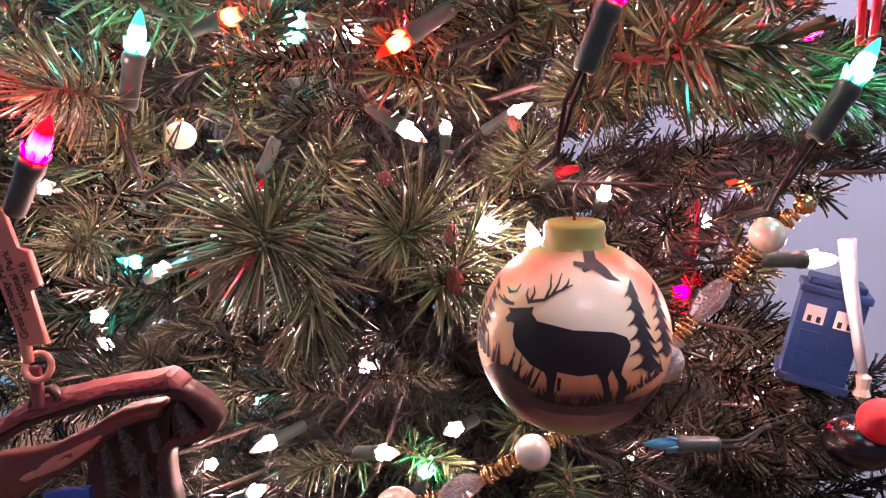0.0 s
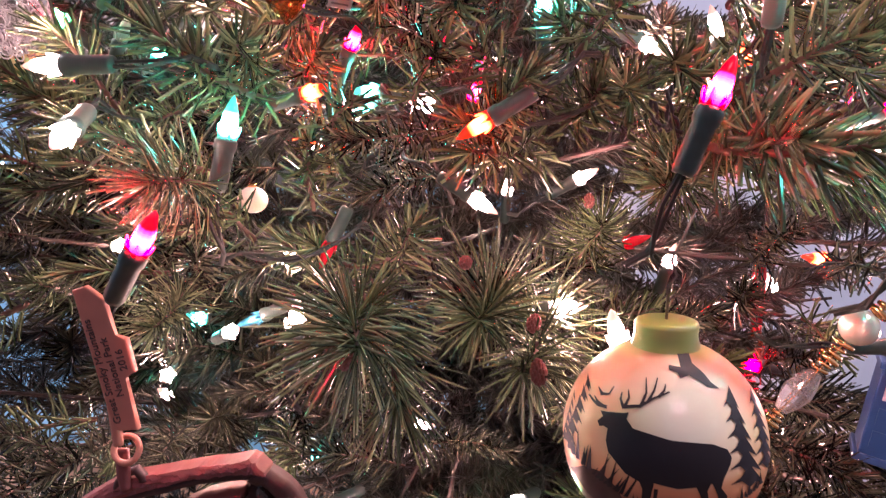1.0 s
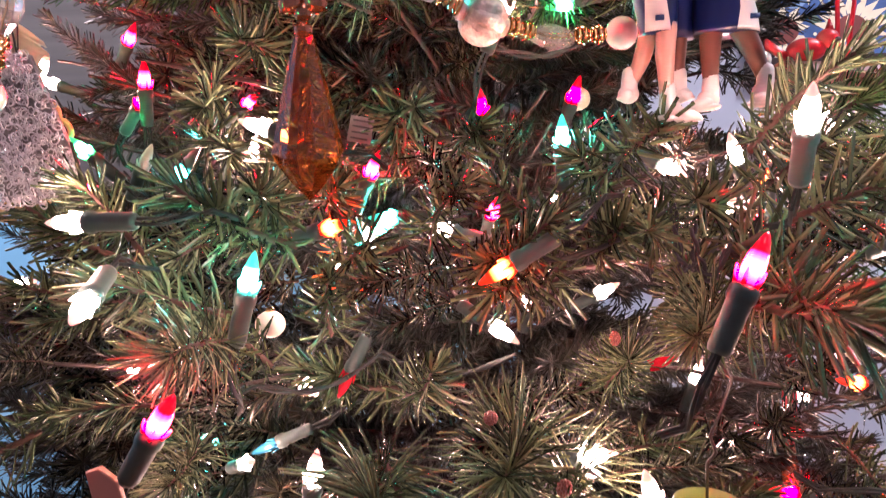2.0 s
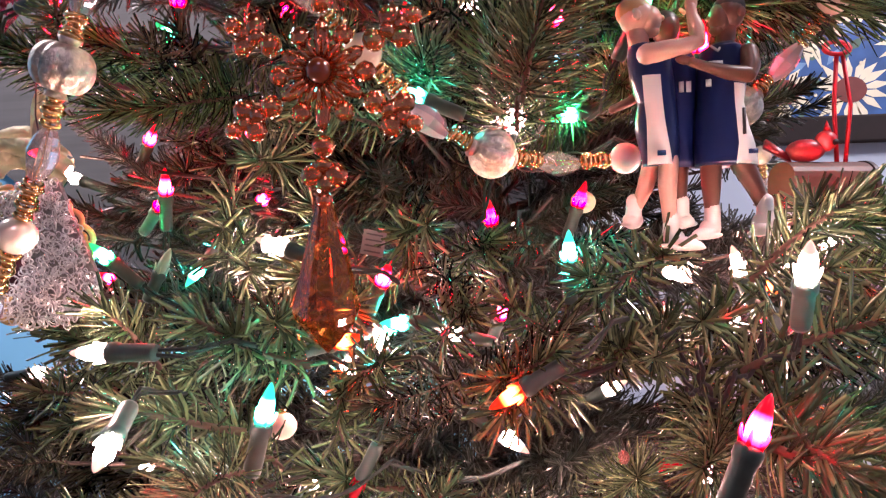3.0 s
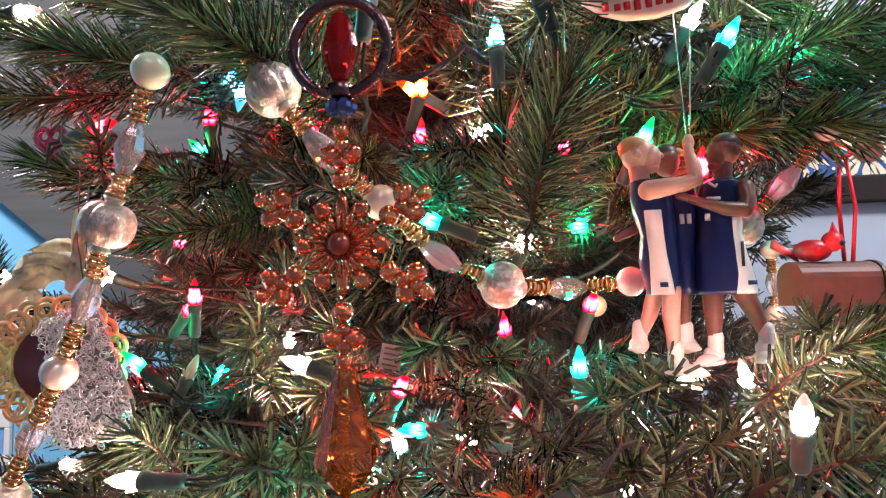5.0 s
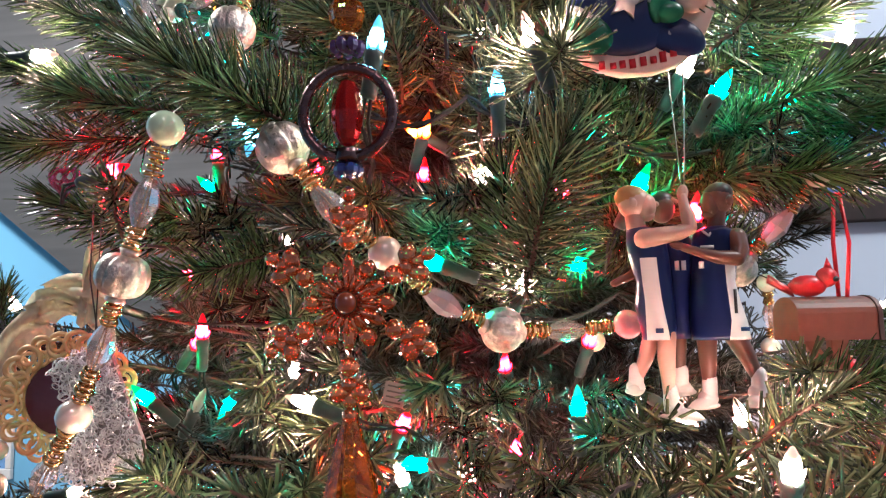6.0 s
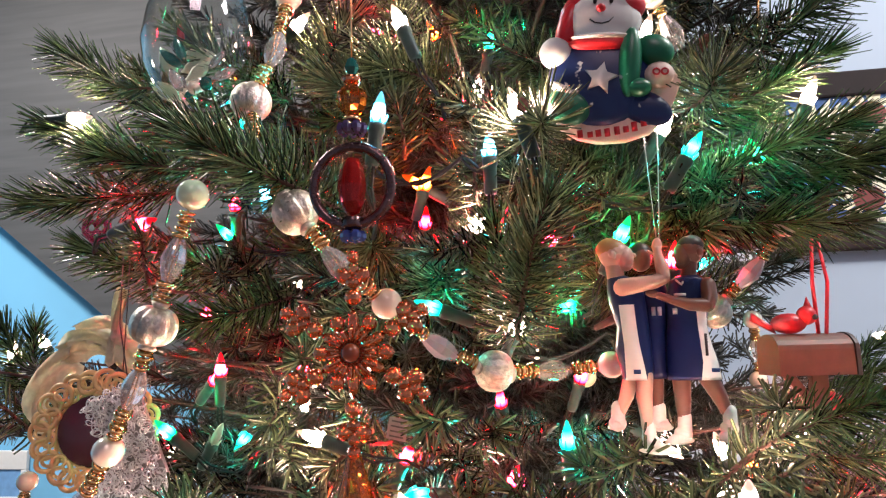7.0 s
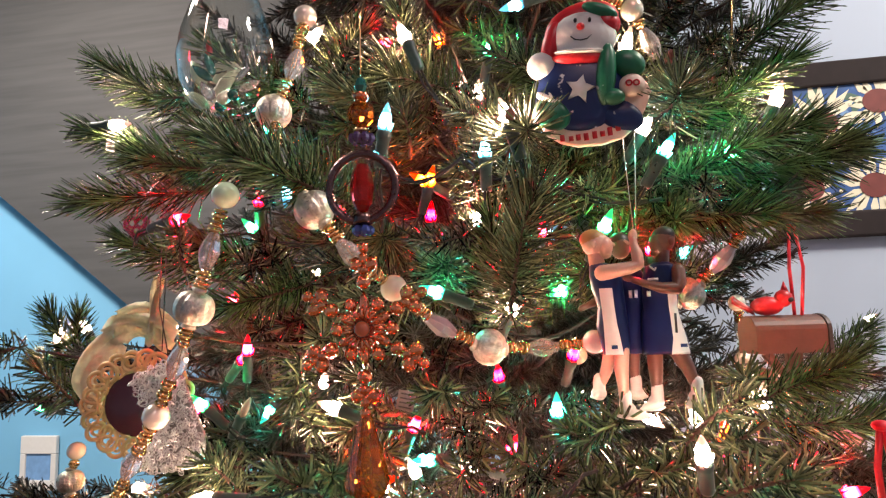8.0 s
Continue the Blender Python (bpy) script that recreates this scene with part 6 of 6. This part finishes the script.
def carved_band(upper, lower, y, depth, bulge, rough, n=70, rows=7, seed=0.0):
    """A strip of carved wood between two lines in the x z plane, its face rounded and scored."""
    bm = bmesh.new()
    grid = []
    for k, (u, l) in enumerate(zip(resample(upper, n), resample(lower, n))):
        line = [bm.verts.new((u.x, y + depth, u.y))]
        for j in range(rows):
            q = u.lerp(l, j / (rows - 1))
            groove = rough * noise.noise(Vector((k * 0.16 + seed, j * 1.9, seed))) + rough * 0.6 * noise.noise(Vector((k * 0.55, j * 0.8, seed + 5)))
            line.append(bm.verts.new((q.x + groove * 0.4, y - bulge * math.sin(math.pi * j / (rows - 1)) + groove, q.y + groove * 0.8)))
        line.append(bm.verts.new((l.x, y + depth, l.y)))
        grid.append(line)
    for a, b in zip(grid, grid[1:]):
        for j in range(len(a) - 1):
            bm.faces.new((a[j], a[j + 1], b[j + 1], b[j]))
        bm.faces.new((a[-1], a[0], b[0], b[-1]))
    bm.faces.new(grid[0][::-1])
    bm.faces.new(grid[-1])
    bmesh.ops.recalc_face_normals(bm, faces=bm.faces)
    return bm


part("strap", carved_band([(-0.0099, 0.0029), (-0.0091, -0.0058), (-0.0084, -0.0132)], [(-0.0069, 0.0029), (-0.0054, -0.0059), (-0.0053, -0.0132)], 0.0045, 0.0020, 0.0004, 0.0002, 14, 4), CARVED_LIGHT, bear)
part("ring", torus(bmesh.new(), 0.0052, 0.0013, Matrix.Translation((-0.0056, 0.0085, -0.0162)) @ Matrix.Rotation(math.radians(68), 4, "X"), 26, 8), CARVED_LIGHT, bear, "pale wooden ring")
part("lower_strap", carved_band([(-0.0111, -0.0167), (-0.0109, -0.0257), (-0.0101, -0.034)], [(-0.006, -0.0167), (-0.0061, -0.0257), (-0.0064, -0.0336)], 0.0088, 0.0022, 0.0004, 0.0003, 16, 4), CARVED_ROSE, bear)
part("eyelet", carved_band([(-0.0153, -0.036), (-0.0138, -0.0312), (-0.0102, -0.0277), (-0.0045, -0.0252), (-0.0011, -0.0288), (-0.0005, -0.0313)], [(-0.0124, -0.036), (-0.0114, -0.0326), (-0.0086, -0.0299), (-0.0053, -0.0285), (-0.0036, -0.0306), (-0.0034, -0.0318)], 0.0115, 0.003, 0.0006, 0.0003, 24, 4), CARVED, bear)
back_top = [(-0.0342, -0.044), (-0.0276, -0.0399), (-0.0212, -0.036), (-0.0137, -0.0319), (-0.0007, -0.0293), (0.0112, -0.0268), (0.023, -0.0244), (0.0328, -0.0231), (0.0416, -0.0212), (0.0441, -0.0222), (0.0482, -0.0262)]
back_mid = [(-0.0354, -0.0518), (-0.0287, -0.0471), (-0.0222, -0.0432), (-0.0148, -0.0397), (-0.0016, -0.0357), (0.0105, -0.0325), (0.0225, -0.0294), (0.0323, -0.0275), (0.041, -0.027), (0.0437, -0.027), (0.0484, -0.0278)]
back_low = [(-0.0361, -0.056), (-0.0293, -0.0511), (-0.0228, -0.0471), (-0.0154, -0.0435), (-0.002, -0.0391), (0.0101, -0.0355), (0.0221, -0.0324), (0.0319, -0.0308), (0.0407, -0.0302), (0.0434, -0.03), (0.0488, -0.0301)]
part("bear_back", carved_band(back_top, back_mid, 0.0125, 0.010, 0.0012, 0.0010, 90, 8), CARVED_ROSE, bear, "rosy carved ridge of the bear's back", smooth=False)
part("back_edge", carved_band(back_mid, back_low, 0.0140, 0.009, 0.0003, 0.0004, 60, 4, 3.0), CARVED, bear, "dark singed edge")
part("head_outline", carved_band([(0.0459, -0.026), (0.0513, -0.0289), (0.0558, -0.0323), (0.0597, -0.0367), (0.0622, -0.042), (0.0595, -0.0471), (0.0532, -0.0505), (0.0438, -0.0521), (0.0403, -0.0548), (0.0389, -0.0598), (0.0389, -0.0683), (0.0402, -0.079), (0.0406, -0.0899)], [(0.0406, -0.0305), (0.0467, -0.0323), (0.0511, -0.0359), (0.0546, -0.04), (0.0569, -0.0433), (0.0546, -0.0459), (0.0476, -0.0478), (0.0401, -0.0499), (0.036, -0.0544), (0.034, -0.0619), (0.0358, -0.0683), (0.0367, -0.079), (0.0371, -0.0899)], 0.0130, 0.010, 0.0008, 0.0005, 80, 5, 7.0), CARVED, bear)
part("carved_mountain", carved_band([(-0.0365, -0.0588), (-0.0304, -0.0579), (-0.0202, -0.0566), (-0.01, -0.0543), (-0.0026, -0.0505), (0.0058, -0.047), (0.0132, -0.0419), (0.0215, -0.0378), (0.0314, -0.0354), (0.038, -0.035)], [(-0.04, -0.0812), (-0.0336, -0.0791), (-0.0228, -0.0747), (-0.0119, -0.0682), (-0.0043, -0.0635), (0.0043, -0.0587), (0.012, -0.0522), (0.0206, -0.0454), (0.0308, -0.0417), (0.038, -0.0395)], 0.0150, 0.008, 0.0035, 0.0008, 80, 10, 11.0), CARVED_BROWN, bear, "brown carved mountain slope")
part("pale_slope", carved_band([(-0.0225, -0.0652), (-0.0149, -0.061), (-0.0073, -0.0561), (0.0001, -0.053), (0.0074, -0.0493), (0.0137, -0.0464)], [(-0.0208, -0.0672), (-0.0123, -0.0642), (-0.004, -0.061), (0.0025, -0.057), (0.009, -0.0526), (0.0145, -0.0472)], 0.0118, 0.004, 0.0008, 0.0004, 30, 5, 17.0), CARVED_LIGHT, bear, "paler slope")
part("back_plate", slab(bmesh.new(), [(0.0396, -0.031), (0.0476, -0.0326), (0.0573, -0.0433), (0.0475, -0.0484), (0.0373, -0.0535), (0.0352, -0.063), (0.0376, -0.0899), (-0.0047, -0.09), (0.0018, -0.0629), (0.0121, -0.0514), (0.0208, -0.0442), (0.0348, -0.0401), (0.0391, -0.0361)], 0.003, Matrix.Translation((0, 0.0205, 0))), CARVED, bear, "dark carved wood back plate", smooth=False)
part("lake", slab(bmesh.new(), [(-0.0135, -0.0723), (-0.0052, -0.0706), (0.0063, -0.0696), (0.006, -0.0769), (-0.0101, -0.0769)], 0.003, Matrix.Translation((0, 0.0108, 0))), LAKE, bear, "blue painted lake", smooth=False)
rng = random.Random(8)
for tx, tz, bx, bz, w in [(0.0127, -0.0524, 0.0147, -0.079, 0.0058), (0.0204, -0.0429, 0.0244, -0.064, 0.0058), (0.0332, -0.0442, 0.0347, -0.0546, 0.0032), (0.0446, -0.0343, 0.0487, -0.0463, 0.0056), (0.028, -0.0577, 0.0277, -0.079, 0.0052), (0.0352, -0.0598, 0.0347, -0.079, 0.0032)]:
    bm = bmesh.new()
    for k in range(11):
        f = (k + 0.6) / 11
        for s in (-1, 1):
            for j in range(3):
                root = Vector((tx + (bx - tx) * f, 0.0165 - 0.0012 * j, tz + (bz - tz) * f))
                tip = root + Vector((s * w * (0.15 + 0.85 * f) * rng.uniform(0.55, 1.1) * (1 - 0.25 * j), -0.0012 * rng.random(), -w * rng.uniform(0.15, 0.5)))
                tube(bm, [root, root.lerp(tip, 0.6) + Vector((0, -0.0006, 0.0003)), tip], 0.0011, 5, taper=0.35)
    tube(bm, [(tx, 0.0160, tz + 0.001), (bx, 0.0165, bz)], 0.0008, 5, taper=1.8)
    part("carved_fir", bm, FIRGREY, bear, "grey green carved fir", smooth=False)

# ---- blue box ornament ----
pbox = empty("blue_box_ornament", 0.308, 0.505, 1.250, "blue wooden call box ornament with white barred windows", "ornament")
tilt = Matrix.Rotation(math.radians(11), 4, "Y") @ Matrix.Rotation(math.radians(-25), 4, "Z") @ Matrix.Scale(0.88, 4)
part("body", box(bmesh.new(), 0.046, 0.046, 0.070, tilt, 0.001), BOXBLUE, pbox, smooth=False)
part("roof", box(bmesh.new(), 0.050, 0.050, 0.006, tilt @ Matrix.Translation((0, 0, 0.037)), 0.001), BOXBLUE, pbox, smooth=False)
part("roof_cap", box(bmesh.new(), 0.040, 0.040, 0.006, tilt @ Matrix.Translation((0, 0, 0.043)), 0.0015), BOXBLUE, pbox, smooth=False)
part("base", box(bmesh.new(), 0.052, 0.052, 0.006, tilt @ Matrix.Translation((0, 0, -0.036)), 0.001), BOXBLUE, pbox, smooth=False)
for x in (-0.0105, 0.0105):
    win = part("window", box(bmesh.new(), 0.014, 0.0016, 0.014, tilt @ Matrix.Translation((x, -0.0235, 0.018))), WHITE, pbox, "white window", smooth=False)
    for bx in (-0.0032, 0.0032):
        part("pane", box(bmesh.new(), 0.0030, 0.0010, 0.0048, tilt @ Matrix.Translation((x + bx, -0.0245, 0.0145))), BLACK, win, smooth=False)
    for zz in (-0.002, -0.020):
        part("panel", box(bmesh.new(), 0.014, 0.0014, 0.013, tilt @ Matrix.Translation((x, -0.0235, zz))), BOXBLUE, pbox, smooth=False)

# ---- red and black ball ornament, icicle, ribbons ----
rb = empty("ball_ornament", 0.258, 0.365, 1.243, "small glossy red and black ball ornament", "ornament")
part("black_ball", ball(0.0165, 1.1, 0.8, 14, 22, m=Matrix.Translation((0, 0.004, -0.006))), GLOSSBLACK, rb)
part("red_ball", ball(0.0115, 1, 1, 14, 22, m=Matrix.Translation((0.004, -0.006, 0.010))), RED, rb)
ice = empty("icicle_ornament", 0.268, 0.415, 1.335, "frosted white plastic icicle ornament", "ornament")
part("shaft", tube(bmesh.new(), [(0.0, 0, 0.0), (0.004, 0, -0.025), (0.011, 0, -0.055), (0.016, 0, -0.078)], 0.0048, 8, taper=0.6), mat("frosted_plastic", (0.78, 0.78, 0.82), 0.3, vary=0.08, trans=0.3), ice)
part("tip", lathe(bmesh.new(), [(0, 0.004), (0.0045, 0.001), (0.0035, -0.006), (0.005, -0.010), (0, -0.016)][::-1], 8, Matrix.Translation((0.017, 0, -0.082))), PEARL, ice, smooth=False)
rib = empty("ribbon_loop", 0.245, 0.60, 1.31, "thin red ribbon loop hanging among the needles", "ribbon")
for s in (-1, 1):
    part("strand", tube(bmesh.new(), [(0.002 * s, 0, -0.03), (0.004 * s, 0, 0.01), (0.001 * s, 0, 0.045)], 0.0020, 6), RIBBON, rib)
part("tag", slab(bmesh.new(), [(-0.008, -0.03), (0.004, -0.028), (0.010, -0.06), (-0.004, -0.066)], 0.003), COPPER, rib, "orange wooden tag", smooth=False)
for x, y, z, r, m, lab in ((0.276, 0.50, 1.482, 0.010, PEARL_PINK, "small pale pink ball ornament half hidden in needles"), (0.290, 0.62, 1.517, 0.009, RED, "small red ball ornament beside the mailbox"), (0.076, 0.53, 1.546, 0.009, BEIGE, "small cream shell ornament deep in the tree"), (-0.130, 0.48, 1.398, 0.010, BEIGE, "small beige ornament among inner needles")):
    e = empty("small_ornament", x, y, z, lab, "ornament")
    part("ball", ball(r, 1, 0.9, 12, 18), m, e)
    part("cap", lathe(bmesh.new(), [(0.003, r * 0.85), (0.003, r * 1.1), (0, r * 1.15)], 10), GOLD, e)
ptag = empty("paper_tag", -0.056, 0.438, 1.518, "small white printed paper tag tied to a branch", "tag")
part("sheet", box(bmesh.new(), 0.014, 0.0006, 0.015, Matrix.Rotation(0.2, 4, "Y")), PAPER, ptag, smooth=False)
for k in range(4):
    part("print_line", box(bmesh.new(), 0.010, 0.0006, 0.0010, Matrix.Rotation(0.2, 4, "Y") @ Matrix.Translation((0, -0.0005, 0.005 - k * 0.0034))), INK, ptag, smooth=False)
part("hanging_cord", tube(bmesh.new(), [Vector(q) - tree_at for q in ((0.208, 0.452, 1.83), (0.206, 0.452, 1.80), (0.204, 0.452, 1.77))], 0.0012, 6), GOLD, tree, "thin gold cord")

wood = empty("wooden_ornament", 0.232, 0.545, 1.512, "flat red brown wooden cutout ornament half hidden in needles", "ornament")
part("cutout", slab(bmesh.new(), [(-0.012, -0.026), (0.014, -0.026), (0.013, 0.004), (0.006, 0.018), (-0.002, 0.020), (-0.008, 0.006)], 0.005, None, 0, 0.001), MAILWOOD, wood, smooth=False)
rib2 = empty("ribbon_loop", 0.262, 0.405, 1.478, "red ribbon loop hanging from a low branch", "ribbon")
for s in (-1, 1):
    part("strand", tube(bmesh.new(), [(0.003 * s, 0, -0.04), (0.0045 * s, 0, 0.0), (0.001 * s, 0, 0.022)], 0.0022, 6), RIBBON, rib2)
part("knot", ball(0.0045, 1.3, 0.8, 7, 10, m=Matrix.Translation((0, 0, 0.025))), RIBBON, rib2)

# catkin bud at a sprig's end
bud = bmesh.new()
for k in range(44):
    h = k / 44
    a = k * 2.4
    r = 0.0035 * math.sin(math.pi * (0.15 + 0.8 * h))
    ball(0.0011, 1, 2.2, 4, 5, bud, Matrix.Translation((r * math.cos(a), r * math.sin(a), 0.014 * h)))
bud_red = mat("bud_red_brown", (0.20, 0.06, 0.045), 0.6, vary=0.4, scale=300)
first = part("bud", bud, bud_red, tree, "red brown bud", smooth=False)
first.matrix_basis = Matrix.Translation(-tree_at) @ aim((0.052, 0.316, 1.334), (-0.1, -0.5, 0.9)) @ Matrix.Scale(0.85, 4)
for spot, way, size in (((-0.014, 0.272, 1.357), (-0.2, -1, 0.1), 0.75), ((0.019, 0.352, 1.376), (0.1, -1, 0.4), 0.75), ((0.049, 0.332, 1.350), (0.1, -0.7, 0.7), 0.75), ((0.083, 0.412, 1.397), (-0.1, -0.7, 0.6), 0.7), ((0.043, 0.322, 1.696), (0, -1, 0.2), 0.7), ((0.138, 0.338, 1.727), (0.1, -1, 0.3), 0.7)):
    ob = new("bud", first.data)
    ob.parent = tree
    way = Vector(way).normalized()
    ob.matrix_basis = Matrix.Translation(-tree_at) @ aim(Vector(spot) + way * 0.004, way) @ Matrix.Scale(size, 4)

# ---- picture on the wall ----
pic = empty("framed_picture", 1.10, 1.985, 2.06, "dark wood framed painting of white flowers on blue", "picture")
FW, FH = 0.86, 0.52
canvas = part("canvas", box(bmesh.new(), FW - 0.13, 0.010, FH - 0.13), mat("canvas_blue", (0.03, 0.10, 0.28), 0.6, vary=0.7, scale=18), pic, "blue painted canvas", smooth=False)
for sx, sz, w, h in ((0, 1, FW, 0.075), (0, -1, FW, 0.075), (1, 0, 0.075, FH - 0.15), (-1, 0, 0.075, FH - 0.15)):
    part("frame_bar", box(bmesh.new(), w, 0.03, h, Matrix.Translation((sx * (FW - 0.075) / 2, 0, sz * (FH - 0.075) / 2)), 0.006), FRAMEWOOD, pic, smooth=False)
CREAM = mat("canvas_cream", (0.78, 0.74, 0.55), 0.6, vary=0.15, scale=30)
RUST = mat("canvas_rust", (0.17, 0.038, 0.032), 0.6, vary=0.3, scale=30)
LEAFP = mat("canvas_green", (0.08, 0.16, 0.12), 0.6, vary=0.4, scale=30)
SKYP = mat("canvas_sky", (0.16, 0.32, 0.55), 0.6, vary=0.3, scale=30)
rng = random.Random(11)
for x, z, R, petals in ((-0.282, 0.075, 0.125, 19), (-0.13, 0.13, 0.085, 14), (-0.16, -0.115, 0.105, 17), (-0.335, -0.115, 0.080, 13), (0.02, 0.03, 0.12, 17), (0.20, -0.09, 0.10, 15), (0.24, 0.11, 0.10, 15)):
    for k in range(petals):
        a = 2 * math.pi * k / petals + rng.uniform(-0.1, 0.1)
        q = Matrix.Translation((x, -0.0058, z)) @ Matrix.Rotation(a, 4, "Y")
        r = R * rng.uniform(0.85, 1.1)
        part("painted_petal", slab(bmesh.new(), [(0, 0.02), (0.011, r * 0.60), (0.003, r), (-0.011, r * 0.65)], 0.0012, q), CREAM, canvas, smooth=False)
    part("painted_centre", slab(bmesh.new(), [(0.042 * math.cos(0.4 * k), 0.036 * math.sin(0.4 * k)) for k in range(16)], 0.0012, Matrix.Translation((x, -0.0075, z))), RUST, canvas, smooth=False)
for k in range(70):
    q = Matrix.Translation((rng.uniform(-0.35, 0.35), -0.0074, rng.uniform(-0.18, 0.18)))
    part("painted_dot", slab(bmesh.new(), [(0.005 * math.cos(1.05 * i), 0.005 * math.sin(1.05 * i)) for i in range(6)], 0.0006, q), CREAM, canvas, smooth=False)
for k in range(60):
    q = Matrix.Translation((rng.uniform(-0.36, 0.36), -0.0054, rng.uniform(-0.18, 0.18))) @ Matrix.Rotation(rng.uniform(0, 6.3), 4, "Y")
    part("painted_leaf", slab(bmesh.new(), [(0, 0), (0.014, 0.03), (0.002, 0.06), (-0.012, 0.028)], 0.0003, q), (LEAFP, SKYP)[k % 2], canvas, smooth=False)

# small pale picture low on the far wall
print_small = empty("framed_picture", -2.645, 2.985, 0.955, "small white framed blue picture low on the far wall", "picture")
part("canvas", box(bmesh.new(), 0.15, 0.008, 0.13, Matrix.Translation((0, 0, -0.015))), SKYP, print_small, "blue picture", smooth=False)
for x, z, w, h in ((0, 0.095, 0.21, 0.09), (0, -0.105, 0.21, 0.05), (-0.09, -0.015, 0.03, 0.13), (0.09, -0.015, 0.03, 0.13)):
    part("frame_bar", box(bmesh.new(), w, 0.024, h, Matrix.Translation((x, -0.002, z)), 0.004), WHITE, print_small, "white frame", smooth=False)
